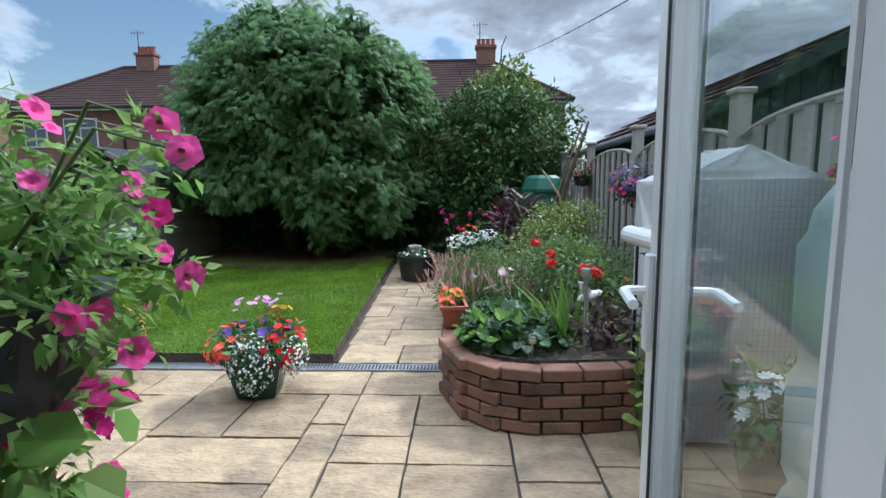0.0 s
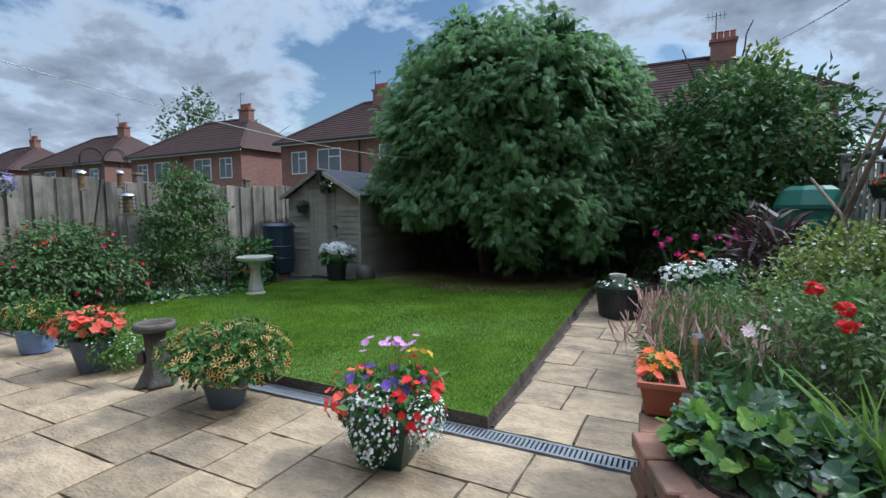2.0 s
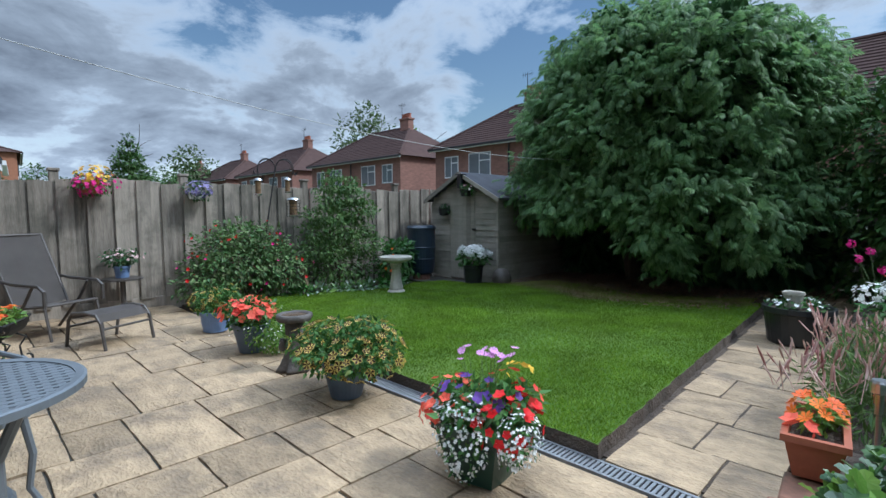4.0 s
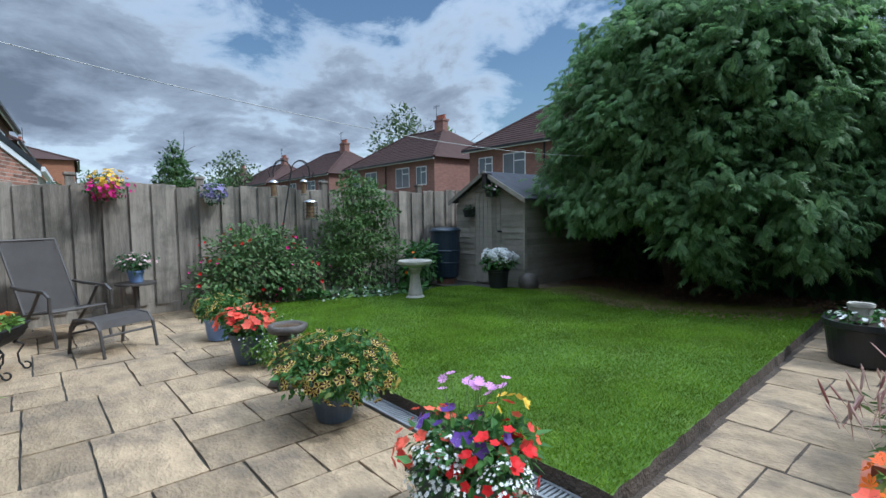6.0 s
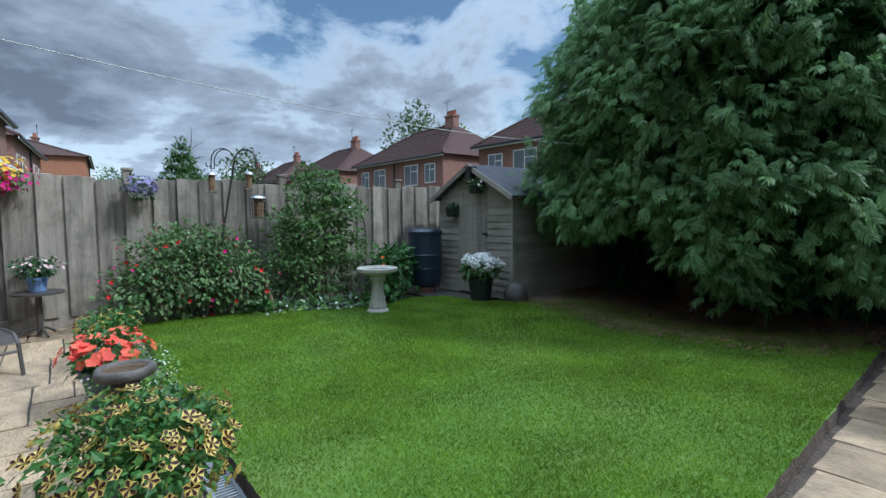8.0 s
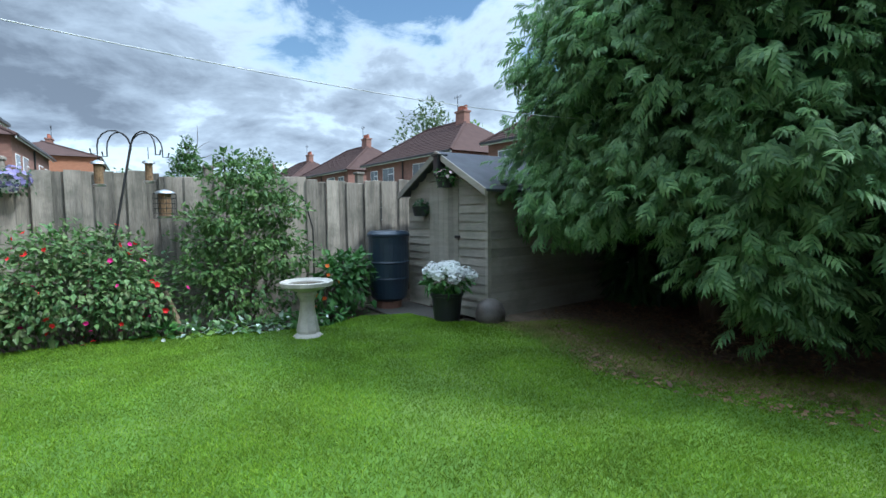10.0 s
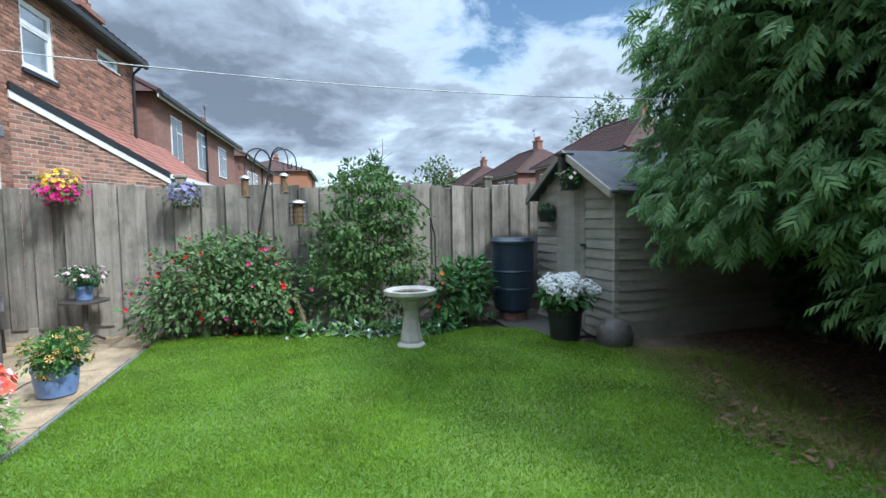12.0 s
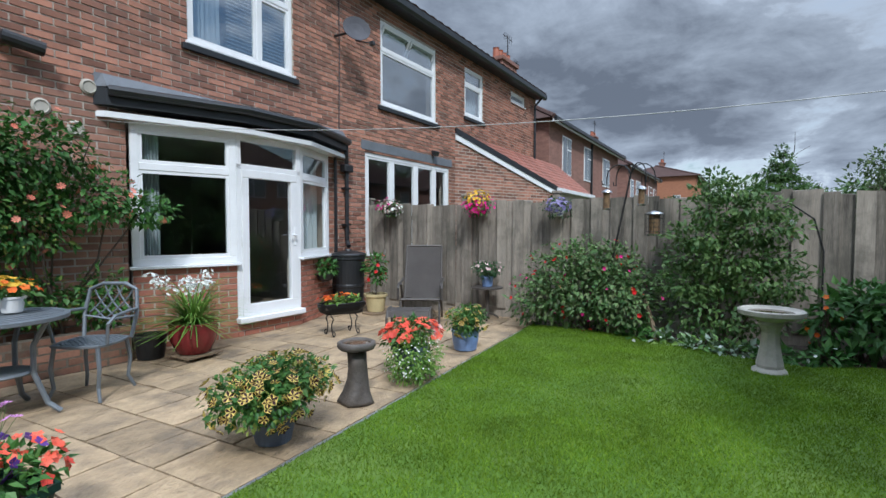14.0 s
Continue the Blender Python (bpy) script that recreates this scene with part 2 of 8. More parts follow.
M["dark_stone"] = mat("bronze_resin", (0.088, 0.075, 0.064), 0.6, var=0.45, scale=8, fine=50, bump=0.8, distance=0.01)
M["water"] = mat("murky_water", (0.10, 0.065, 0.04), 0.08, var=0.2, scale=9, bump=0.0)
M["blue_grey"] = mat("blue_grey_plastic", (0.085, 0.115, 0.165), 0.5, var=0.15, scale=8, bump=0.05)
M["blue_glaze"] = mat("blue_glaze", (0.16, 0.24, 0.42), 0.35, var=0.2, scale=10, bump=0.05)
M["green_glaze"] = mat("dark_green_plastic", (0.012, 0.045, 0.032), 0.3, var=0.15, scale=8, bump=0.05)
M["red_glaze"] = mat("oxblood_glaze", (0.19, 0.022, 0.024), 0.18, var=0.3, scale=6, bump=0.03)
M["terracotta"] = mat("terracotta_plastic", (0.34, 0.105, 0.055), 0.55, var=0.15, scale=6, bump=0.08)
M["cream"] = mat("cream_glaze", (0.52, 0.43, 0.23), 0.5, var=0.2, scale=6, bump=0.1)
M["butt_blue"] = mat("dark_blue_plastic", (0.016, 0.028, 0.045), 0.38, var=0.3, scale=4, bump=0.04)
M["butt_pale"] = mat("pale_green_plastic", (0.36, 0.44, 0.42), 0.3, var=0.08, scale=3, bump=0.02, stain=(0.25, 0.33, 0.3), stain_scale=2, stain_amount=0.4)
M["compost_green"] = mat("green_compost_plastic", (0.02, 0.115, 0.075), 0.35, var=0.2, scale=4, bump=0.05)
M["metal"] = mat("brushed_steel", (0.55, 0.56, 0.57), 0.32, 1.0, var=0.1, scale=20, bump=0.05)
M["grate"] = mat("galvanised_grate", (0.36, 0.37, 0.38), 0.45, 0.7, var=0.2, scale=15, bump=0.1)
M["cast"] = mat("grey_cast_aluminium", (0.16, 0.18, 0.20), 0.5, 0.3, var=0.15, scale=10, fine=60, bump=0.3)
M["iron"] = mat("wrought_iron", (0.025, 0.024, 0.024), 0.55, 0.4, var=0.4, scale=12)
M["bronze_frame"] = mat("taupe_powder_coat", (0.085, 0.075, 0.068), 0.45, 0.3, var=0.15, scale=10, bump=0.05)
M["sling"] = mat("taupe_mesh_fabric", (0.135, 0.12, 0.11), 0.85, var=0.15, scale=5, fine=220, bump=0.5)
M["cover"] = mat("white_woven_cover", (0.66, 0.68, 0.68), 0.35, var=0.10, scale=9, fine=90, bump=0.5, translucent=0.35, distance=0.01)
M["weave"] = mat("grey_net_thread", (0.40, 0.43, 0.45), 0.6, var=0.1)
M["white"] = mat("white_paint", (0.78, 0.78, 0.76), 0.5, var=0.06, scale=6, bump=0.05)
M["cable"] = mat("pale_cable", (0.42, 0.42, 0.40), 0.6)
M["wire"] = mat("dark_cable", (0.05, 0.05, 0.055), 0.6)
M["bark"] = mat("bark", (0.085, 0.062, 0.045), 0.95, var=0.5, scale=6, fine=40, stretch=(3, 3, 0.5), bump=1.0, distance=0.02)
M["stem"] = mat("green_stem", (0.10, 0.15, 0.045), 0.7, var=0.3)
M["seed"] = mat("bird_seed", (0.16, 0.10, 0.05), 0.9, var=0.7, scale=40, fine=140, bump=0.6)
M["curtain"] = mat("pale_curtain", (0.55, 0.59, 0.60), 0.9, var=0.06, scale=4, stretch=(9, 9, 0.4))
M["room"] = mat("room_wall", (0.30, 0.28, 0.25), 0.9, var=0.2, scale=2)
M["floor_in"] = mat("room_floor", (0.26, 0.22, 0.17), 0.6, var=0.3, scale=3)
M["cream_wood"] = mat("cream_furniture", (0.50, 0.45, 0.30), 0.5, var=0.1)
M["dead"] = leafy("dry_litter", [(0.14, 0.075, 0.045), (0.22, 0.14, 0.075), (0.10, 0.06, 0.04)], translucent=0.05)
M["straw"] = leafy("straw_blades", [(0.20, 0.17, 0.06), (0.28, 0.21, 0.10), (0.16, 0.18, 0.05)], 0.7, 0.2)
M["pane"] = glass("window_pane", (0.92, 0.95, 0.95))
M["sky_pane"] = glass("coated_window_pane", (0.80, 0.86, 0.90), 0.0, 0.42)
M["clear"] = glass("clear_plastic", (0.85, 0.87, 0.87), 0.1)
M["grass"] = leafy("grass_blades", [(0.082, 0.160, 0.008), (0.126, 0.228, 0.011), (0.183, 0.272, 0.020), (0.100, 0.190, 0.009)], 0.65, 0.3, 0.2)
M["conifer"] = leafy("conifer_sprays", [(0.11, 0.205, 0.085), (0.16, 0.28, 0.105), (0.235, 0.37, 0.14), (0.13, 0.24, 0.09)], 0.5, 0.55)
M["bush"] = leafy("bush_leaves", [(0.035, 0.09, 0.022), (0.065, 0.14, 0.032), (0.10, 0.17, 0.045), (0.045, 0.10, 0.028)], 0.55, 0.25)
M["fuchsia"] = leafy("fuchsia_leaves", [(0.045, 0.105, 0.03), (0.085, 0.165, 0.045), (0.14, 0.22, 0.075), (0.10, 0.11, 0.045)], 0.5, 0.25)
# lit copy of the bush leaves: the brightness is in the colour
M["bush_lit"] = leafy("bush_leaves_lit", [(0.05, 0.115, 0.032), (0.09, 0.17, 0.045), (0.135, 0.21, 0.06), (0.06, 0.12, 0.036)], 0.5, 0.3)
M["leaf_mid"] = leafy("mid_green_leaves", [(0.030, 0.095, 0.018), (0.055, 0.15, 0.028), (0.095, 0.20, 0.045)], 0.5, 0.25)
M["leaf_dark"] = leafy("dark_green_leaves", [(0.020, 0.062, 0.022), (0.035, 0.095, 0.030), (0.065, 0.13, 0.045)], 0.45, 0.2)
M["leaf_light"] = leafy("light_green_leaves", [(0.10, 0.22, 0.035), (0.16, 0.30, 0.05), (0.24, 0.34, 0.07)], 0.5, 0.35)
# paler than the other leaves: sun from behind and haze put into the colour
M["petunia_leaf_sunlit"] = leafy("sunlit_petunia_leaves", [(0.14, 0.29, 0.06), (0.22, 0.38, 0.09), (0.31, 0.44, 0.14)], 0.5, 0.5)
M["leaf_yellow"] = leafy("yellow_green_leaves", [(0.16, 0.22, 0.04), (0.26, 0.30, 0.06), (0.10, 0.17, 0.035)], 0.5, 0.3)
M["leaf_var"] = leafy("variegated_leaves", [(0.06, 0.13, 0.045), (0.13, 0.24, 0.05), (0.30, 0.36, 0.30), (0.09, 0.18, 0.05), (0.22, 0.33, 0.07)], 0.45, 0.25)
M["leaf_heuchera"] = leafy("scalloped_leaves", [(0.035, 0.085, 0.032), (0.075, 0.15, 0.045), (0.16, 0.21, 0.15), (0.05, 0.11, 0.038), (0.11, 0.20, 0.05)], 0.4, 0.25)
M["leaf_border"] = leafy("border_leaves", [(0.06, 0.125, 0.03), (0.11, 0.19, 0.045), (0.17, 0.24, 0.07), (0.09, 0.13, 0.05)], 0.55, 0.4)
M["leaf_purple"] = leafy("purple_foliage", [(0.05, 0.022, 0.03), (0.09, 0.04, 0.045), (0.07, 0.06, 0.035)], 0.5, 0.2)
M["far_leaf"] = leafy("far_foliage", [(0.06, 0.10, 0.04), (0.10, 0.15, 0.06), (0.13, 0.17, 0.07)], 0.7, 0.3)
for _n, _c in {"pink": [(0.88, 0.05, 0.32), (0.92, 0.12, 0.44), (0.80, 0.03, 0.28)], "magenta": [(0.62, 0.012, 0.22), (0.78, 0.035, 0.30)],
               "red": [(0.62, 0.012, 0.015), (0.75, 0.03, 0.03)], "coral": [(0.80, 0.10, 0.055), (0.85, 0.16, 0.09), (0.70, 0.06, 0.05)],
               "orange": [(0.85, 0.22, 0.02), (0.80, 0.13, 0.03)], "paleyellow": [(0.86, 0.68, 0.20), (0.80, 0.58, 0.14)], "yellow": [(0.80, 0.55, 0.05), (0.75, 0.45, 0.06)],
               "white": [(0.86, 0.86, 0.84), (0.80, 0.81, 0.78)], "purple": [(0.10, 0.04, 0.28), (0.20, 0.09, 0.42), (0.05, 0.02, 0.14)],
               "lilac": [(0.62, 0.28, 0.60), (0.72, 0.36, 0.66)], "lavender": [(0.20, 0.17, 0.36), (0.30, 0.26, 0.45)],
               "spike": [(0.50, 0.26, 0.24), (0.66, 0.50, 0.42), (0.40, 0.15, 0.14)], "blackish": [(0.035, 0.012, 0.012), (0.06, 0.02, 0.015)],
               "rose": [(0.75, 0.20, 0.13), (0.80, 0.30, 0.20)], "palepink": [(0.75, 0.50, 0.50), (0.72, 0.62, 0.60), (0.62, 0.30, 0.34)]}.items():
    M["f_" + _n] = leafy(_n + "_petals", _c, 0.55, 0.3, 0.3)

# ---------------------------------------------------------------- building helpers
rng = np.random.default_rng(7)


def link(name, me, material, parent=None, label=""):
    if material is not None and not me.materials:
        me.materials.append(material)
    ob = new(name, me)
    if parent is not None:
        ob.parent = parent
    if label:
        ob["label"] = label
    return ob


def part(name, bm, material, parent, label="", smooth=False):
    me = bpy.data.meshes.new(name)
    bm.to_mesh(me)
    bm.free()
    if smooth:
        me.shade_smooth()
    return link(name, me, material, parent, label)


def pydata(name, verts, faces, material, parent=None, label="", smooth=False):
    me = bpy.data.meshes.new(name)
    me.from_pydata(verts, [], faces)
    me.update()
    if smooth:
        me.shade_smooth()
    return link(name, me, material, parent, label)


def thing(name, m, label, category, group="", kind=""):
    e = new(name)
    e.empty_display_size = 0.1
    e.matrix_world = m
    return tagged(e, label, category, group, kind)


def box(bm, x0, x1, y0, y1, z0, z1, m=None, bevel=0.0):
    made = bmesh.ops.create_cube(bm, size=1.0)["verts"]
    for v in made:
        v.co = Vector(((x0 + x1) / 2 + v.co.x * (x1 - x0), (y0 + y1) / 2 + v.co.y * (y1 - y0), (z0 + z1) / 2 + v.co.z * (z1 - z0)))
    if bevel:
        eds = list({e for v in made for e in v.link_edges})
        out = bmesh.ops.bevel(bm, geom=eds, offset=bevel, segments=1, affect="EDGES")
        made = list({v for f in out["faces"] for v in f.verts} | {v for v in made if v.is_valid})
    if m is not None:
        bmesh.ops.transform(bm, matrix=m, verts=made)
    return made


def box_bm(*a, **k):
    bm = bmesh.new()
    box(bm, *a, **k)
    return bm


def lathe(bm, profile, n=24, m=None, wobble=0.0, square=0.0):
    """Turns a profile of (radius, height) round z. square > 0 pulls the rings towards a rounded square."""
    rings = []
    for r, z in profile:
        ring = []
        for k in range(n):
            a = 2 * math.pi * (k + 0.5) / n
            rr = r * (1 + wobble * noise.noise((math.cos(a) * 2, math.sin(a) * 2, z * 6)))
            if square:
                rr *= 1 + square * (1 / max(abs(math.cos(a)), abs(math.sin(a))) - 1)
            co = Vector((rr * math.cos(a), rr * math.sin(a), z))
            ring.append(bm.verts.new(m @ co if m is not None else co))
        rings.append(ring)
    for a, b in zip(rings, rings[1:]):
        for k in range(n):
            bm.faces.new((a[k], a[(k + 1) % n], b[(k + 1) % n], b[k]))
    for ring, flip in ((rings[0], True), (rings[-1], False)):
        if profile[0 if flip else -1][0] > 1e-4:
            bm.faces.new(list(reversed(ring)) if flip else ring)
    return bm


def lathe_bm(profile, n=24, **k):
    bm = bmesh.new()
    return lathe(bm, profile, n, **k)


def tube(bm, pts, r, n=8, r_end=None):
    """A round bar along the points."""
    pts = [Vector(p) for p in pts]
    rings, last = [], None
    for k, p in enumerate(pts):
        d = (pts[min(k + 1, len(pts) - 1)] - pts[max(k - 1, 0)]).normalized()
        u = d.cross(Vector((0, 0, 1)) if abs(d.z) < 0.95 else Vector((1, 0, 0))).normalized() if last is None else (last - d * last.dot(d)).normalized()
        last = u
        w = d.cross(u)
        rr = r if r_end is None else r + (r_end - r) * k / max(1, len(pts) - 1)
        rings.append([bm.verts.new(p + (u * math.cos(2 * math.pi * j / n) + w * math.sin(2 * math.pi * j / n)) * rr) for j in range(n)])
    for a, b in zip(rings, rings[1:]):
        for j in range(n):
            bm.faces.new((a[j], a[(j + 1) % n], b[(j + 1) % n], b[j]))
    bm.faces.new(list(reversed(rings[0])))
    bm.faces.new(rings[-1])
    return bm


def tube_bm(pts, r, n=8, r_end=None):
    return tube(bmesh.new(), pts, r, n, r_end)


def arc(c, r, a0, a1, n=10, plane="xz"):
    out = []
    for k in range(n + 1):
        a = radians(a0 + (a1 - a0) * k / n)
        p = [c[0], c[1], c[2]]
        p["xyz".index(plane[0])] += r * math.cos(a)
        p["xyz".index(plane[1])] += r * math.sin(a)
        out.append(tuple(p))
    return out


def prism(bm, outline, axis, lo, hi, m=None):
    """A flat outline of (a, b), drawn out along an axis from lo to hi."""
    k = "xyz".index(axis)

    def put(p, t):
        q = list(p)
        q.insert(k, t)
        v = Vector(q)
        return bm.verts.new(m @ v if m is not None else v)

    a, b = [put(p, lo) for p in outline], [put(p, hi) for p in outline]
    n = len(a)
    bm.faces.new(a)
    bm.faces.new(list(reversed(b)))
    for j in range(n):
        bm.faces.new((a[j], b[j], b[(j + 1) % n], a[(j + 1) % n]))
    bmesh.ops.recalc_face_normals(bm, faces=bm.faces)
    return bm


# leaf and petal shapes: (points, faces)
LEAF = (np.array([(0, 0, 0), (0.35, -0.28, 0.06), (0.42, 0, -0.02), (0.35, 0.28, 0.06), (1, 0, -0.10)], float), [(0, 1, 4, 2), (0, 2, 4, 3)])
SPEAR = (np.array([(0, 0, 0), (0.5, -0.10, 0.03), (0.5, 0.10, 0.03), (1, 0, -0.06)], float), [(0, 1, 3, 2)])
ROUND = (np.array([(0, 0, 0), (0.25, -0.42, 0.05), (0.7, -0.45, 0.02), (1, 0, -0.08), (0.7, 0.45, 0.02), (0.25, 0.42, 0.05), (0.5, 0, -0.05)], float),
         [(0, 1, 6), (1, 2, 6), (2, 3, 6), (3, 4, 6), (4, 5, 6), (5, 0, 6)])
BLADE = (np.array([(0, -0.07, 0), (0, 0.07, 0), (0.55, 0.05, 0.10), (0.55, -0.05, 0.10), (1, 0, -0.02)], float), [(0, 1, 2, 3), (3, 2, 4)])


THIN_BLADE = (BLADE[0] * np.array((1, 0.32, 1)), BLADE[1])
SCALLOP = (np.array([(0, 0, 0), (0.06, -0.30, 0.02), (0.26, -0.46, 0.07), (0.40, -0.40, 0.02), (0.58, -0.48, 0.06), (0.70, -0.32, 0.0), (0.88, -0.26, 0.03), (1, 0, -0.10), (0.88, 0.26, 0.03), (0.70, 0.32, 0.0),
                     (0.58, 0.48, 0.06), (0.40, 0.40, 0.02), (0.26, 0.46, 0.07), (0.06, 0.30, 0.02), (0.5, 0, -0.07)], float), [(k, k + 1, 14) for k in range(13)] + [(13, 0, 14)])


def flower_shape(petals=5, wide=0.55, cup=0.25):
    vs, fs = [(0, 0, 0)], []
    for k in range(petals):
        a = 2 * math.pi * k / petals
        h = wide * math.pi / petals
        for d, r, z in ((-h, 0.75, cup * 0.7), (0, 1.0, cup), (h, 0.75, cup * 0.7)):
            vs.append((r * math.cos(a + d), r * math.sin(a + d), z))
        b = 1 + 3 * k
        fs.append((0, b, b + 1, b + 2))
    return np.array(vs, float), fs


FLOWER5, FLOWER8 = flower_shape(5, 0.95), flower_shape(8, 0.8)
BELL = flower_shape(5, 1.0, 0.7)
STAR = flower_shape(5, 0.52, 0.26)


def trumpet_shape(n=15):
    """A petunia: a ruffled five-lobed disc that narrows to a throat."""
    vs, fs = [(0, 0, -0.75)], []
    for r, z in ((0.16, -0.25), (0.55, 0.05), (1.0, 0.10)):
        for k in range(n):
            a = 2 * math.pi * k / n
            q = r * (1 + 0.10 * math.cos(5 * a)) if r > 0.9 else r
            vs.append((q * math.cos(a), q * math.sin(a), z + (0.07 * math.sin(7 * a) if r > 0.9 else 0)))
    for k in range(n):
        j = (k + 1) % n
        fs.append((0, 1 + j, 1 + k))
        for m in (0, n):
            fs.append((1 + m + k, 1 + m + j, 1 + m + n + j, 1 + m + n + k))
    return np.array(vs, float), fs


TRUMPET = trumpet_shape()


def spray_shape():
    """A drooping flat frond: a stalk with side shoots that hang at their tips."""
    vs, fs = [], []

    def strip(o, d, n_len, w, droop):
        side = np.cross(d, (0, 0, 1))
        side = side / np.linalg.norm(side)
        b = len(vs)
        mid, tip = o + d * n_len * 0.55 + (0, 0, -droop * 0.3), o + d * n_len + (0, 0, -droop)
        vs.extend([o - side * w * 0.4, o + side * w * 0.4, mid + side * w, mid - side * w, tip])
        fs.extend([(b, b + 1, b + 2, b + 3), (b + 3, b + 2, b + 4)])

    strip(np.zeros(3), np.array((1.0, 0, 0)), 1.0, 0.055, 0.45)
    for t, ln in ((0.10, 0.42), (0.28, 0.48), (0.46, 0.42), (0.64, 0.34)):
        for s in (-1, 1):
            d = np.array((0.72, s * 0.69, 0))
            strip(np.array((t, 0, -0.30 * t * t)), d, ln, 0.060, 0.26)
    return np.array(vs, float), fs


SPRAY = spray_shape()


def frames(x_dir, up):
    """Turns whose x points along x_dir and whose z leans towards up."""
    x = x_dir / np.linalg.norm(x_dir, axis=1, keepdims=True)
    z = up - x * (up * x).sum(1, keepdims=True)
    z = z / (np.linalg.norm(z, axis=1, keepdims=True) + 1e-9)
    return np.stack([x, np.cross(z, x), z], axis=2)


def scatter(shape, pos, rot, size):
    """Copies of a small shape as one array of points and faces."""
    tv, tf = shape
    n = len(pos)
    size = np.broadcast_to(np.asarray(size, float), (n,))
    v = np.einsum("nij,kj->nki", rot, tv) * size[:, None, None] + pos[:, None, :]
    k = len(tv)
    faces = []
    for f in tf:
        faces.append((np.array(f)[None, :] + (np.arange(n) * k)[:, None]).tolist())
    return v.reshape(-1, 3), [f for some in faces for f in some]


def rand_dirs(n, up=0.0):
    d = rng.normal(size=(n, 3))
    d /= np.linalg.norm(d, axis=1, keepdims=True)
    d[:, 2] += up
    return d / np.linalg.norm(d, axis=1, keepdims=True)


def in_lobes(lobes, n, shell=0.55, flat_bottom=None):
    """Points in the outer shell of several ellipsoids, and the ways out of them."""
    w = np.array([max(r) * sorted(r)[1] for _, r in lobes], float)
    pick = rng.choice(len(lobes), n, p=w / w.sum())
    c, r = np.array([l[0] for l in lobes], float)[pick], np.array([l[1] for l in lobes], float)[pick]
    d = rand_dirs(n)
    rad = shell + (1 - shell) * rng.random(n) ** 0.6
    lump = 1 + 0.12 * np.sin(d[:, 0] * 7 + pick) * np.cos(d[:, 1] * 6 + 2 * pick) + 0.08 * np.sin(d[:, 2] * 11 + pick * 1.7)
    p = c + d * r * (rad * lump)[:, None]
    out = d / r
    out /= np.linalg.norm(out, axis=1, keepdims=True)
    if flat_bottom is not None:
        ok = p[:, 2] > flat_bottom
        p, out = p[ok], out[ok]
    return p, out


def foliage(name, lobes, n, size, material, parent, shape=LEAF, shell=0.5, droop=0.35, label="", spread=0.25, flat_bottom=None, kind=""):
    p, out = in_lobes(lobes, n, shell, flat_bottom)
    k = len(p)
    xd = out + rand_dirs(k) * 0.75
    xd[:, 2] -= droop
    up = out * 0.6 + rand_dirs(k) * 0.5 + np.array((0, 0, 0.7))
    v, f = scatter(shape, p, frames(xd, up), size * (1 + spread * rng.normal(size=k)).clip(0.4, 1.8))
    ob = pydata(name, v.tolist(), f, material, parent, label)
    if kind or k > 110:
        ob["kind"] = "stuff"
    return ob


def singular(name):
    return "pansy" if name == "pansies" else name[:-1] if name.endswith("s") else name


def flowers_at(name, shape, pos, rot, size, material, parent, label=""):
    """Flowers that can be counted are pieces of their own on one mesh; a haze of small ones is joined."""
    if len(pos) > 110:
        v, f = scatter(shape, pos, rot, size)
        ob = pydata(singular(name) + "_haze", v.tolist(), f, material, parent, label)
        ob["kind"] = "stuff"
        return ob
    me = bpy.data.meshes.new(singular(name))
    me.from_pydata(shape[0].tolist(), [], shape[1])
    me.update()
    me.materials.append(material)
    ob = None
    for p, r, s in zip(pos, rot, np.broadcast_to(size, (len(pos),))):
        ob = new(singular(name), me)
        ob.parent = parent
        ob.matrix_local = Matrix.LocRotScale(Vector(p), Matrix(r.tolist()).to_quaternion(), Vector((s, s, s)))
    return ob


def blooms(name, lobes, n, size, material, parent, shape=FLOWER5, face=(0, 0, 0.5), shell=0.92, label="", flat_bottom=None, top=None):
    """Flowers on the outside of a plant, looking out and up."""
    p, out = in_lobes(lobes, n, shell, flat_bottom)
    if top is not None:
        ok = out[:, 2] > top
        p, out = p[ok], out[ok]
    k = len(p)
    if not k:
        return None
    z = out + np.array(face) + rand_dirs(k) * 0.35
    return flowers_at(name, shape, p + out * size * 0.4, frames(np.cross(z, rand_dirs(k)), z), size * (0.8 + 0.4 * rng.random(k)), material, parent, label)


def stems(name, base, tips, r, material, parent, bend=0.1):
    ob = None
    for t in tips:
        b = Vector(base) + Vector((rng.uniform(-1, 1), rng.uniform(-1, 1), 0)) * r * 6
        t = Vector(t)
        mid = b.lerp(t, 0.5) + Vector((rng.uniform(-bend, bend), rng.uniform(-bend, bend), 0))
        ob = part("stem", tube_bm([b, mid, t], r, 5, r * 0.4), material, parent)
    return ob

# ---------------------------------------------------------------- ground, lawn, patio
from mathutils.geometry import tessellate_polygon
H = pose(-3.5, 0.65, 0, 0, 0, -4)          # the house stands a little askew to the garden


def structure(name, label="", category=""):
    return tagged(new(name), label, category, kind="structure")


g = bmesh.new()
bmesh.ops.create_grid(g, x_segments=8, y_segments=8, size=900)
for v in g.verts:
    v.co.z = -0.10
tagged(part("ground", g, M["earth"], None), "wide grassy ground of the neighbourhood", "ground", kind="structure")

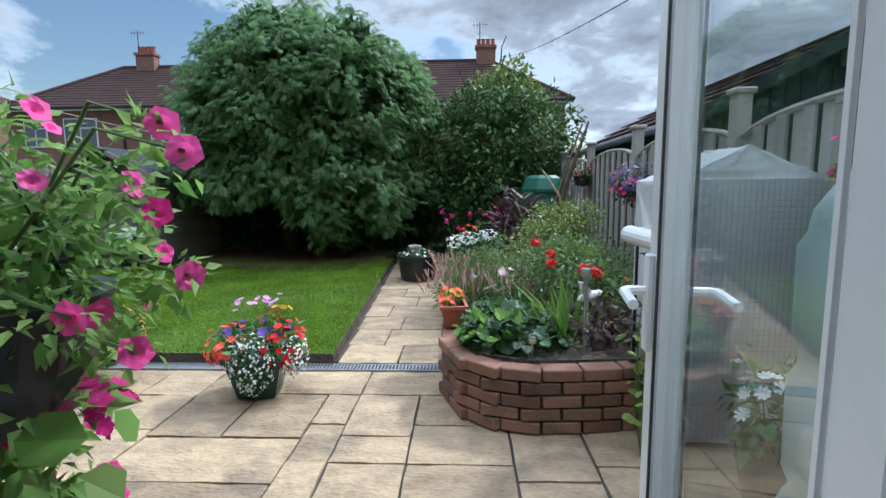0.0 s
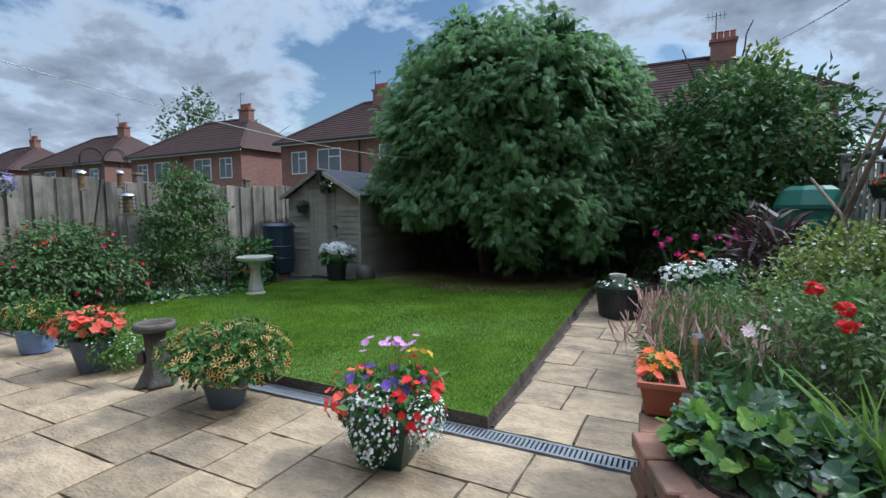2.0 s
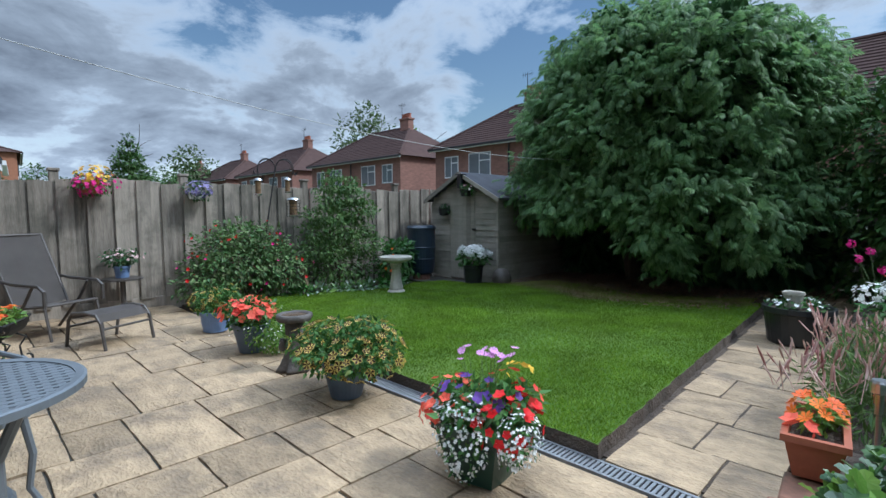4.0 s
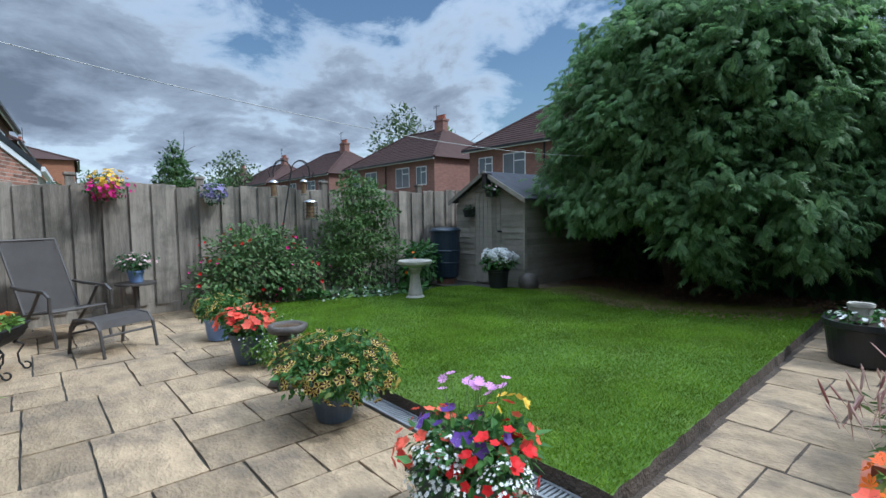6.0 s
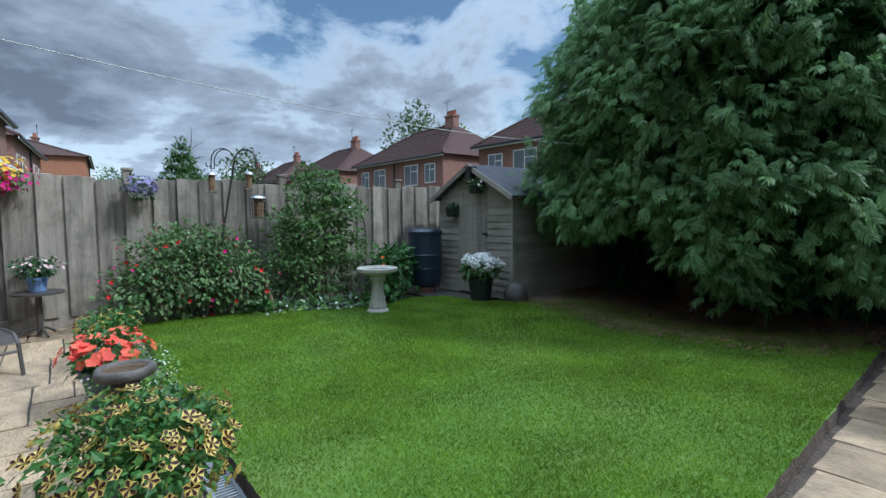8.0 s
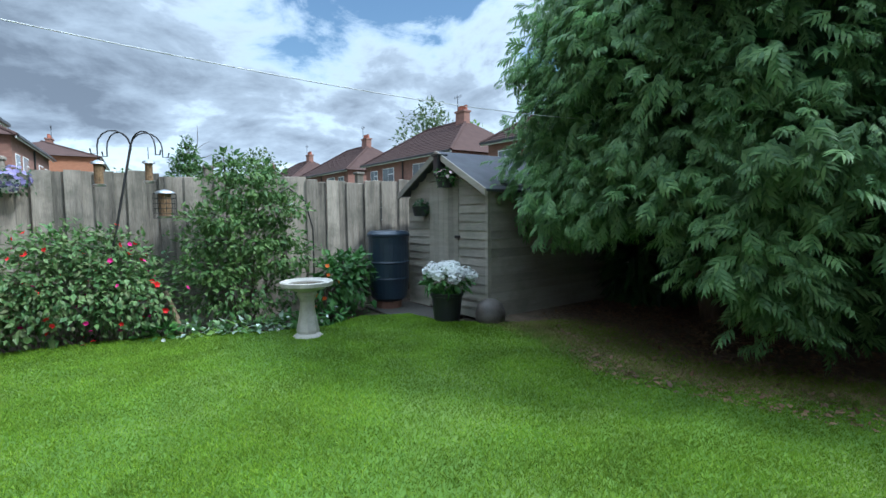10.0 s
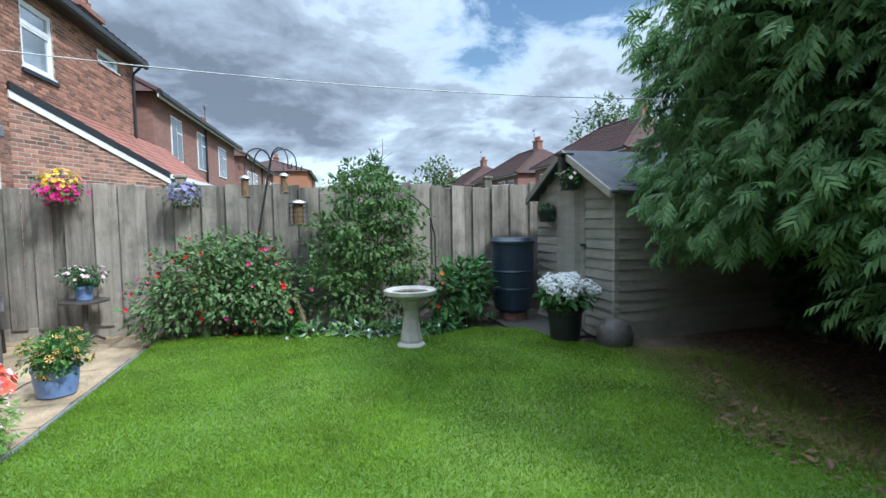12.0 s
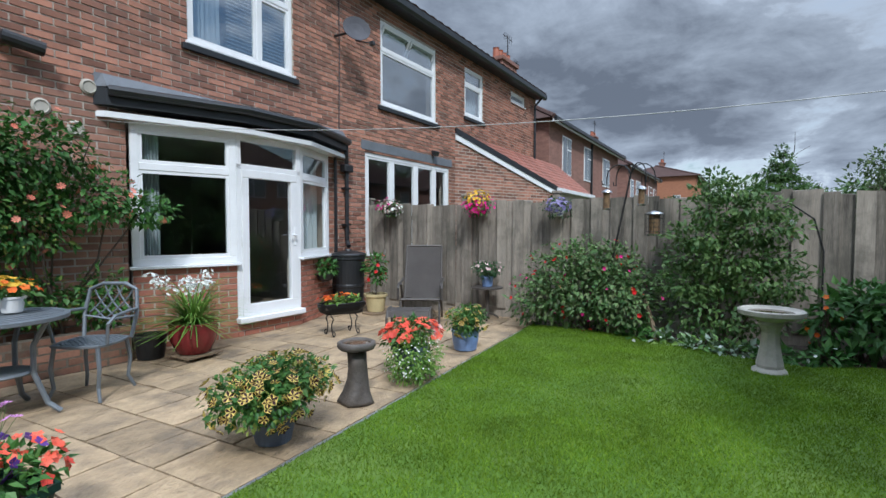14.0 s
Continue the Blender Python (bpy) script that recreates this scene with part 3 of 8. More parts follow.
LAWN = [(-0.23, 4.14), (-0.51, 9.3), (-1.4, 8.75), (-2.4, 8.35), (-3.3, 8.75), (-4.0, 8.75), (-4.6, 8.1), (-5.2, 8.05), (-5.45, 7.5), (-5.2, 7.0), (-5.35, 6.4),
        (-5.75, 5.7), (-5.95, 4.9), (-6.0, 4.14)]


def inside(poly, p):
    x, y = p[:, 0], p[:, 1]
    ok = np.zeros(len(p), bool)
    for (x0, y0), (x1, y1) in zip(poly, poly[1:] + poly[:1]):
        hit = ((y0 > y) != (y1 > y)) & (x < (x1 - x0) * (y - y0) / (y1 - y0 + 1e-12) + x0)
        ok ^= hit
    return ok


def sheet(name, poly, z0, z1, material, label, category):
    bm = bmesh.new()
    top = [bm.verts.new((x, y, z1)) for x, y in poly]
    low = [bm.verts.new((x, y, z0)) for x, y in poly]
    bm.faces.new(top)
    for k in range(len(poly)):
        j = (k + 1) % len(poly)
        bm.faces.new((low[k], low[j], top[j], top[k]))
    bmesh.ops.recalc_face_normals(bm, faces=bm.faces)
    return tagged(part(name, bm, material, None), label, category, kind="structure")


bed = sheet("flower_bed_soil", [(-7.0, 4.05), (-6.5, 12), (2.6, 12), (2.6, 4.2), (0.66, 4.2), (-0.2, 4.2), (-6.1, 4.2)], -0.12, -0.012, M["soil"],
            "bare dark soil of the borders", "soil")
lawn = structure("lawn", "short mown green lawn with a cut soil edge", "lawn")


def lawn_edge():
    v, f = [], []
    n = len(LAWN)
    pts = []
    for k in range(n):
        a, b = Vector(LAWN[k]), Vector(LAWN[(k + 1) % n])
        m = max(1, int((b - a).length / 0.06))
        pts += [a.lerp(b, j / m) for j in range(m)]
    c = Vector((-3, 6.4))
    for p in pts:
        out = (p - c).normalized()
        w = 0.018 * noise.noise((p.x * 7, p.y * 7, 0)) + 0.012 * noise.noise((p.x * 23, p.y * 23, 3))
        q = p + out * w
        v += [(q.x + out.x * 0.012, q.y + out.y * 0.012, -0.02), (q.x, q.y, 0.072)]
    k = len(pts)
    for j in range(k):
        f.append((2 * j, 2 * ((j + 1) % k), 2 * ((j + 1) % k) + 1, 2 * j + 1))
    pydata("lawn_edge", v, f, M["soil"], lawn, "crumbly cut soil edge")
    flat = [Vector((v[2 * j + 1][0], v[2 * j + 1][1], 0)) for j in range(k)]
    tris = [tuple(q) for q in tessellate_polygon([flat])]
    pydata("turf", [v[2 * j + 1] for j in range(k)], tris, M["turf"], lawn)


lawn_edge()


def grass():
    p = np.column_stack([rng.uniform(-6.1, -0.2, 560000), rng.uniform(4.1, 9.55, 560000)])
    p = p[inside(LAWN, p)]
    n = len(p)
    patch = np.array([noise.noise((x * 0.9, y * 0.9, 2.0)) for x, y in p[::1]])
    keep = rng.random(n) < (0.80 + 0.35 * patch)
    p, patch = p[keep], patch[keep]
    n = len(p)
    a = rng.uniform(0, 2 * math.pi, n)
    h = 0.018 * (0.7 + 0.6 * rng.random(n)) * (1 + 0.3 * patch)
    lean = rng.normal(0, 0.65, (n, 2)) * h[:, None]
    w = 0.0022 + 0.0016 * rng.random(n)
    base = np.column_stack([p, np.full(n, 0.071)])
    s = np.column_stack([np.cos(a) * w, np.sin(a) * w, np.zeros(n)])
    tip = base + np.column_stack([lean, h])
    v = np.stack([base - s, base + s, tip], 1).reshape(-1, 3)
    f = np.arange(3 * n).reshape(-1, 3)
    ob = pydata("grass", v.tolist(), f.tolist(), M["grass"], lawn, "short green grass blades")
    ob["kind"] = "stuff"


grass()


def litter(name, poly, n, size, material, z, label):
    xs, ys = [q[0] for q in poly], [q[1] for q in poly]
    p = np.column_stack([rng.uniform(min(xs), max(xs), n), rng.uniform(min(ys), max(ys), n)])
    p = p[inside(poly, p)]
    n = len(p)
    d = rand_dirs(n)
    d[:, 2] *= 0.25
    up = rand_dirs(n) * 0.4 + np.array((0, 0, 1.0))
    v, f = scatter(LEAF, np.column_stack([p, np.full(n, z) + rng.random(n) * 0.02]), frames(d, up), size * (0.5 + rng.random(n)))
    return tagged(pydata(name, v.tolist(), f, material), label, "leaf litter", kind="stuff")


sheet("tree_bed", [(-4.43, 8.64), (-4.0, 8.72), (-3.3, 8.70), (-2.4, 8.30), (-1.4, 8.70), (-0.64, 9.2), (-0.66, 11.7), (-4.43, 11.7)], -0.1, 0.066, M["bare_earth"],
      "bare brown earth under the conifer", "soil")


def thinning_grass(material, n, reach, label):
    """Grass that thins out across the edge of the bare earth."""
    line = [Vector(q) for q in LAWN[1:6]]
    v, f = [], []
    for _ in range(n):
        k = int(rng.integers(0, len(line) - 1))
        p = line[k].lerp(line[k + 1], rng.random())
        back = Vector((-0.35, -0.94))
        q = p - back * (abs(rng.normal()) * reach) + back * (rng.random() * 0.5 if material == "straw" else 0.0)
        if q.x < -4.4 and q.y > 8.5 or q.x > -0.66:
            continue
        h, a, w = rng.uniform(0.015, 0.04), rng.uniform(0, 6.28), 0.0025
        b = len(v)
        z = 0.069 if material != "straw" else 0.076
        v += [(q.x - w * math.cos(a), q.y - w * math.sin(a), z), (q.x + w * math.cos(a), q.y + w * math.sin(a), z), (q.x + rng.normal() * h * 0.9, q.y + rng.normal() * h * 0.9, z + h)]
        f.append((b, b + 1, b + 2))
    ob = pydata("grass", v, f, M[material], lawn, label)
    ob["kind"] = "stuff"


thinning_grass("grass", 16000, 0.28, "thin green grass blades")
thinning_grass("straw", 14000, 0.32, "dry straw-coloured grass")
litter("leaf_litter", [(-4.2, 9.2), (-2.4, 7.9), (-0.9, 8.3), (-0.2, 9.6), (0.4, 11.8), (-4.6, 11.8)], 15000, 0.045, M["dead"], 0.067, "brown dry needles and leaves under the conifer")

patio = structure("patio", "riven buff stone paving with dark open joints", "patio")
part("patio_base", box_bm(-7.3, 2.6, 0.3, 4.0, -0.10, -0.022), M["joint"], patio)
part("path_base", prism(bmesh.new(), [(-0.22, 4.13), (0.66, 4.13), (0.27, 11.7), (-0.62, 11.7)], "z", -0.10, -0.022), M["joint"], patio)


def slab_mesh(w, d, seed):
    """A riven slab: chipped edges and a gently split face."""
    nx, ny = max(3, round(w / 0.11)), max(3, round(d / 0.11))
    v, f = [], []
    for j in range(ny + 1):
        for i in range(nx + 1):
            x, y = w * i / nx, d * j / ny
            edge = i in (0, nx) or j in (0, ny)
            q = (x * 4 + seed * 3.7, y * 9 + seed, seed)
            z = 0.006 * noise.noise(q) + 0.004 * noise.noise((q[0] * 3, q[1] * 2.2, 1.0)) - (0.008 if edge else 0)
            if edge:
                x += 0.008 * noise.noise((q[0] * 4, q[1] * 4, 7.0))
                y += 0.008 * noise.noise((q[0] * 4, q[1] * 4, 9.0))
            v.append((x, y, z))
    k = nx + 1
    for j in range(ny):
        for i in range(nx):
            f.append((j * k + i, j * k + i + 1, (j + 1) * k + i + 1, (j + 1) * k + i))
    ring = list(range(nx + 1)) + [j * k + nx for j in range(1, ny + 1)] + [ny * k + i for i in range(nx - 1, -1, -1)] + [j * k for j in range(ny - 1, 0, -1)]
    b = len(v)
    v += [(v[r][0], v[r][1], -0.035) for r in ring]
    for a in range(len(ring)):
        c = (a + 1) % len(ring)
        f.append((ring[a], b + a, b + c, ring[c]))
    me = bpy.data.meshes.new("slab")
    me.from_pydata(v, [], f)
    me.update()
    me.materials.append(M["slab"])
    return me





def lay_slab(x0, x1, y0, y1, r, lean=0.0):
    gap = 0.014
    ob = new("slab", slab_mesh(x1 - x0 - gap, y1 - y0 - gap, r.random() * 50))
    ob.parent = patio
    ob.location = (x0 + gap / 2 - lean, y0 + gap / 2, r.uniform(-0.003, 0.003))


# the slabs lie in strips that run from the lawn to the house: (x from, x to, joints from the lawn down)
STRIPS = [(-7.10, -6.62, (3.45, 3.0, 2.7)), (-6.62, -6.18, (3.6, 3.2)), (-6.18, -5.3, (3.5, 3.05, 2.6)), (-5.3, -4.42, (3.4, 2.98, 2.55)), (-4.42, -3.97, (3.55, 3.3, 2.89, 2.43)),
          (-3.97, -3.53, (3.3, 2.89, 2.43)), (-3.53, -3.10, (3.50, 3.05, 2.61)), (-3.10, -2.66, (3.62, 3.05, 2.61, 2.18)), (-2.66, -2.22, (3.37, 2.93, 2.49, 2.18)),
          (-2.22, -1.79, (3.53, 2.93, 2.49)), (-1.79, -1.37, (3.39, 3.09, 2.66, 2.2)), (-1.37, -0.97, (3.55, 3.09, 2.5)), (-0.97, -0.55, (3.45, 3.02, 2.61)),
          (-0.55, -0.10, (3.58, 3.02, 2.61)), (-0.10, 0.11, (3.58, 3.18, 2.79)), (0.11, 0.50, (3.58, 3.05, 2.79)), (0.50, 1.03, (3.58, 3.18, 2.79, 2.35)),
          (1.03, 1.42, (3.55, 3.1, 2.66)), (1.42, 2.0, (3.4, 2.79)), (2.0, 2.6, (3.5, 3.0))]


def lay_patio():
    r = random.Random(3)
    done = {}
    for k, (x0, x1, joints) in enumerate(STRIPS):
        ys = [3.985, *joints]
        while ys[-1] > 0.75:
            ys.append(round(ys[-1] - r.choice((0.43, 0.43, 0.60, 0.30)), 2))
        ys[-1] = 0.42
        for hi, lo in zip(ys, ys[1:]):
            wide = k and (hi, lo) in done.get(k - 1, ()) and (STRIPS[k - 1][2] != joints or r.random() < 0.75)
            if wide:
                done[k - 1][(hi, lo)].append(x1)
                continue
            done.setdefault(k, {})[(hi, lo)] = [x0, x1]
    for strip in done.values():
        for (hi, lo), xs in strip.items():
            lay_slab(xs[0], xs[-1], lo, hi, r)


def lay_path():
    r = random.Random(8)
    y, split = 4.145, [0.27, 0.12, 0.22, 0.05, 0.30, 0.12, 0.38]
    for n in range(16):
        d = 0.465 if n else 0.455
        lean = 0.052 * (y - 4.145)
        x = split[n % 7] + 0.03 * (n > 3)
        lay_slab(-0.20, x, y, y + d, r, lean)
        lay_slab(x, 0.64, y, y + d, r, lean)
        y += d


lay_patio()
lay_path()


def drain():
    d = thing("drain_channel", pose(0, 0, 0), "grey slotted metal drainage channel between patio and lawn", "drain")
    part("channel", box_bm(-6.0, 0.62, 4.0, 4.13, -0.09, -0.06), M["gasket"], d)
    for y in (4.0, 4.112):
        part("rail", box_bm(-6.0, 0.62, y, y + 0.018, -0.06, -0.002), M["grate"], d)
    for k in range(7):
        x0 = -6.0 + k * 0.946
        bm = bmesh.new()
        n = 36
        for j in range(n):
            x = x0 + (j + 0.5) * 0.946 / n
            box(bm, x - 0.0075, x + 0.0075, 4.017, 4.113, -0.012, -0.004)
        part("grate", bm, M["grate"], d)


drain()

# ---------------------------------------------------------------- walls of brick


def brick_boxes(cells, depth, proud):
    """cells: (x0, x1, z0, z1). One mesh of separate bricks standing proud of y = 0."""
    v, f = [], []
    for x0, x1, z0, z1 in cells:
        b = len(v)
        e = 0.004
        y = proud + rng.uniform(-0.002, 0.002)
        v += [(x0, -depth, z0), (x1, -depth, z0), (x1, -depth, z1), (x0, -depth, z1),
              (x0 + e, y, z0 + e), (x1 - e, y, z0 + e), (x1 - e, y, z1 - e), (x0 + e, y, z1 - e)]
        f += [(b + 4, b + 7, b + 6, b + 5), (b, b + 4, b + 5, b + 1), (b + 1, b + 5, b + 6, b + 2), (b + 2, b + 6, b + 7, b + 3), (b + 3, b + 7, b + 4, b)]
    return v, f


def courses(x0, x1, z0, z1, holes=(), length=0.225, height=0.075, joint=0.011):
    cells = []
    n = 0
    z = z0
    while z < z1 - 0.02:
        zt = min(z + height - joint, z1)
        x = x0 - (length / 2 if n % 2 else 0)
        while x < x1:
            a, b = max(x, x0), min(x + length - joint, x1)
            spans = [(a, b)] if b - a > 0.02 else []
            for hx0, hx1, hz0, hz1 in holes:
                if z + 0.02 < hz1 and zt - 0.02 > hz0:
                    cut = []
                    for s0, s1 in spans:
                        if s1 <= hx0 or s0 >= hx1:
                            cut.append((s0, s1))
                        else:
                            if hx0 - s0 > 0.03:
                                cut.append((s0, hx0))
                            if s1 - hx1 > 0.03:
                                cut.append((hx1, s1))
                    spans = cut
            cells += [(s0, s1, z, zt) for s0, s1 in spans]
            x += length
        z += height
        n += 1
    return cells


def wall_with_holes(bm, x0, x1, z0, z1, holes, y0, y1):
    xs = sorted({x0, x1, *[h[0] for h in holes], *[h[1] for h in holes]})
    zs = sorted({z0, z1, *[h[2] for h in holes], *[h[3] for h in holes]})
    for a, b in zip(xs, xs[1:]):
        for c, d in zip(zs, zs[1:]):
            mx, mz = (a + b) / 2, (c + d) / 2
            if not any(h[0] < mx < h[1] and h[2] < mz < h[3] for h in holes):
                box(bm, a, b, y0, y1, c, d)
    bmesh.ops.remove_doubles(bm, verts=bm.verts, dist=1e-5)


HOLES = {"bay": (-2.25, 0.68, 0.0, 2.55), "kitchen": (-6.03, -3.2, 0.9, 2.72), "up": (-1.62, -0.03, 3.58, 4.95), "big": (-5.5, -3.64, 3.62, 5.14),
         "narrow": (-7.68, -6.75, 4.04, 5.18), "small": (-10.4, -9.4, 4.95, 5.24)}
EAVE = 5.45
house = structure("wall_house", "two-storey red brick rear wall of the terraced house", "wall")
house.matrix_world = H
bm = bmesh.new()
wall_with_holes(bm, -11.3, 3.0, -0.1, EAVE, list(HOLES.values()), -0.26, -0.006)
part("mortar", bm, M["mortar"], house)
cells = courses(-11.3, 3.0, 0.0, EAVE, list(HOLES.values()))
v, f = brick_boxes([c for c in cells if not (-2.9 < c[0] < 2.4 and c[2] < 3.0 and c[0] > 0.6)], 0.02, 0.004)
tagged(pydata("brickwork", v, f, M["brick"], house, "weathered red bricks"), kind="stuff")
near_bricks = [c for c in cells if (-2.9 < c[0] < 2.4 and c[2] < 3.0 and c[0] > 0.6)]

# roof, gutter and chimney of the terrace


def tiled_slope(name, x0, x1, a, b, material, parent, course=0.30, width=0.30, y_axis=True):
    """Rows of overlapping tiles from the eave a = (y, z) up to the ridge b."""
    a, b = Vector(a), Vector(b)
    n = max(1, round((b - a).length / course))
    d = (b - a) / n
    nv = Vector((-d.y, d.x)).normalized()
    if nv.y < 0:
        nv = -nv
    v, f = [], []
    cols = max(1, round((x1 - x0) / width))
    for r in range(n):
        for c in range(cols):
            u0, u1 = x0 + (x1 - x0) * c / cols, x0 + (x1 - x0) * (c + 1) / cols - 0.006
            p, q = a + d * r + nv * 0.035, a + d * (r + 1.15) + nv * 0.005
            k = len(v)
            um = (u0 + u1) / 2
            v += [(u0, p.x, p.y), (um, p.x + nv.x * 0.02, p.y + nv.y * 0.02), (u1, p.x, p.y), (u1, q.x, q.y), (um, q.x + nv.x * 0.02, q.y + nv.y * 0.02), (u0, q.x, q.y),
                  (u0, p.x - nv.x * 0.03, p.y - nv.y * 0.03), (u1, p.x - nv.x * 0.03, p.y - nv.y * 0.03)]
            f += [(k, k + 1, k + 4, k + 5), (k + 1, k + 2, k + 3, k + 4), (k, k + 6, k + 7, k + 2, k + 1)]
    return tagged(pydata(name, v, f, material, parent), kind="stuff")


roof = structure("roof_house", "dark tiled roof with black gutter", "roof")
roof.matrix_world = H
part("rafters", prism(bmesh.new(), [(0.22, EAVE + 0.02), (-3.8, EAVE + 2.4), (-7.8, EAVE + 0.02)], "x", -11.35, 3.1), M["felt"], roof)
tiled_slope("roof_tiles", -11.4, 3.1, (0.30, EAVE + 0.08), (-3.8, EAVE + 2.5), M["tile_dark"], roof)
part("soffit", box_bm(-11.3, 3.0, 0.0, 0.20, EAVE - 0.06, EAVE + 0.0), M["black_paint"], roof)
part("gutter", prism(bmesh.new(), [(0.20, EAVE + 0.07), (0.20, EAVE - 0.05), (0.24, EAVE - 0.08), (0.30, EAVE - 0.08), (0.34, EAVE - 0.04), (0.34, EAVE + 0.07)], "x", -11.4, 3.0), M["black"], roof)
side = structure("wall_house_sides", "plain closing walls of the house", "wall")
side.matrix_world = H
bm = bmesh.new()
box(bm, -11.3, -11.05, -7.6, -0.27, -0.1, EAVE)
box(bm, 2.75, 3.0, -7.6, -0.27, -0.1, EAVE)
box(bm, -11.3, 3.0, -7.85, -7.6, -0.1, EAVE)
part("brick_shell", bm, M["brick_far"], side)
rooms = structure("room_shell", "dim rooms behind the windows", "room")
rooms.matrix_world = H
bm = bmesh.new()
for x0, x1, z0, z1 in ((-2.6, 2.7, 0.05, 2.6), (-11.0, -2.8, 0.05, 2.8), (-2.6, 2.7, 2.85, 5.4), (-11.0, -2.8, 2.9, 5.4)):
    box(bm, x0, x1, -4.4, -4.3, z0, z1)
    box(bm, x0, x1, -4.3, -0.27, z0 - 0.05, z0)
    box(bm, x0, x1, -4.3, -0.27, z1, z1 + 0.05)
    box(bm, x0 - 0.1, x0, -4.4, -0.27, z0, z1)
    box(bm, x1, x1 + 0.1, -4.4, -0.27, z0, z1)
part("room_walls", bm, M["room"], rooms)

# ---------------------------------------------------------------- windows and doors


def window(name, m, w, h, cols, label, kind="structure", sill=True, curtain=False, f=0.055, pane="pane", blind=None):
    """cols: (from, to, rows) as shares of the width; rows: heights (shares) at which a transom lies."""
    t = thing(name, m, label, "window", kind=kind)
    bm = bmesh.new()
    for a in ((0, w, 0, f), (0, w, h - f, h), (0, f, f, h - f), (w - f, w, f, h - f)):
        box(bm, a[0], a[1], -0.06, 0.012, a[2], a[3], bevel=0.005)
    part("window_frame", bm, M["upvc"], t)
    for c0, c1, rows in cols:
        if c0 > 0:
            part("mullion", box_bm(c0 * w - f / 2, c0 * w + f / 2, -0.06, 0.010, f, h - f, bevel=0.005), M["upvc"], t)
        edges = [0.0, *rows, 1.0]
        x0, x1 = c0 * w + (f if c0 == 0 else f / 2), c1 * w - (f if c1 == 1 else f / 2)
        for k, (r0, r1) in enumerate(zip(edges, edges[1:])):
            z0, z1 = r0 * h + (f if r0 == 0 else f / 2), r1 * h - (f if r1 == 1 else f / 2)
            if r0 > 0:
                part("transom", box_bm(x0, x1, -0.06, 0.010, r0 * h - f / 2, r0 * h + f / 2, bevel=0.005), M["upvc"], t)
            s = 0.035
            bm = bmesh.new()
            for a in ((x0, x1, z0, z0 + s), (x0, x1, z1 - s, z1), (x0, x0 + s, z0 + s, z1 - s), (x1 - s, x1, z0 + s, z1 - s)):
                box(bm, a[0], a[1], -0.05, 0.002, a[2], a[3])
            part("sash", bm, M["upvc"], t)
            p = part("pane", box_bm(x0 + s, x1 - s, -0.03, -0.022, z0 + s, z1 - s), M[pane], t)
            p.visible_shadow = False
    if sill:
        part("window_sill", box_bm(-0.03, w + 0.03, -0.02, 0.07, -0.035, 0.0, bevel=0.006), M["upvc"], t)
    if curtain:
        bm = bmesh.new()
        for x0, x1 in curtain:
            pts = [(x0 + (x1 - x0) * k / 24, -0.16 + 0.025 * math.sin(k * 1.9)) for k in range(25)]
            lo, hi = [bm.verts.new((a, b, 0.05)) for a, b in pts], [bm.verts.new((a, b, h - 0.05)) for a, b in pts]
            for k in range(24):
                bm.faces.new((lo[k], lo[k + 1], hi[k + 1], hi[k]))
        tagged(part("curtain", bm, M["curtain"], t), "pale hanging curtain")
    if blind:
        k = 0
        while k * 0.05 < h - 0.16:
            part("blind_slat", box_bm(blind[0], blind[1], -0.13, -0.095, 0.07 + k * 0.05, 0.074 + k * 0.05), M["white"], t)
            k += 1
    return t


def on_house(x, z, y=0.0, turn=0.0):
    return H @ pose(x, y, z, 0, 0, turn)


window("window_1", on_house(-1.62, 3.58, -0.03), 1.59, 1.37, [(0, 0.36, [0.7]), (0.36, 1, [])], "white plastic upstairs window of the brick house", blind=(0.06, 0.98), curtain=[(1.04, 1.54)], pane="sky_pane")
window("window_2", on_house(-5.5, 3.62, -0.03), 1.86, 1.52, [(0, 1, [0.66])], "wide white window with its top lights pushed open", pane="sky_pane")
window("window_3", on_house(-7.68, 4.04, -0.03), 0.93, 1.14, [(0, 1, [0.66])], "narrow white upstairs window", curtain=[(0.05, 0.88)], pane="sky_pane")
window("window_4", on_house(-10.4, 4.95, -0.03), 1.0, 0.29, [(0, 1, [])], "small white bathroom window under the eave")
window("window_5", on_house(-6.03, 0.9, -0.03), 2.83, 1.82, [(0, 0.2, []), (0.2, 0.44, []), (0.44, 0.72, []), (0.72, 1, [])], "white glazed garden doors of the neighbouring house", f=0.09)
# opened top lights of the wide window
for k in range(2):
    t = thing("top_light", H @ pose(-5.42 + k * 0.87, 0.02, 5.06, -28), "open white top-hung window sash", "window", group="open top lights")
    bm = bmesh.new()
    for a in ((0, 0.84, -0.05, 0), (0, 0.84, -0.46, -0.41), (0, 0.05, -0.41, -0.05), (0.79, 0.84, -0.41, -0.05)):
        box(bm, a[0], a[1], -0.02, 0.02, a[2], a[3], bevel=0.004)
    part("sash", bm, M["upvc"], t)
    part("pane", box_bm(0.05, 0.79, -0.004, 0.004, -0.41, -0.05), M["pane"], t).visible_shadow = False
for x0, x1, z, d in ((-1.7, 0.05, 3.54, 0.05), (-5.6, -3.55, 3.58, 0.05), (-7.75, -6.7, 4.0, 0.05)):
    tagged(part("window_ledge", box_bm(x0, x1, 0.0, d, z - 0.07, z, bevel=0.004), M["black_paint"], None), "dark painted stone window ledge", "ledge", kind="structure").matrix_world = H
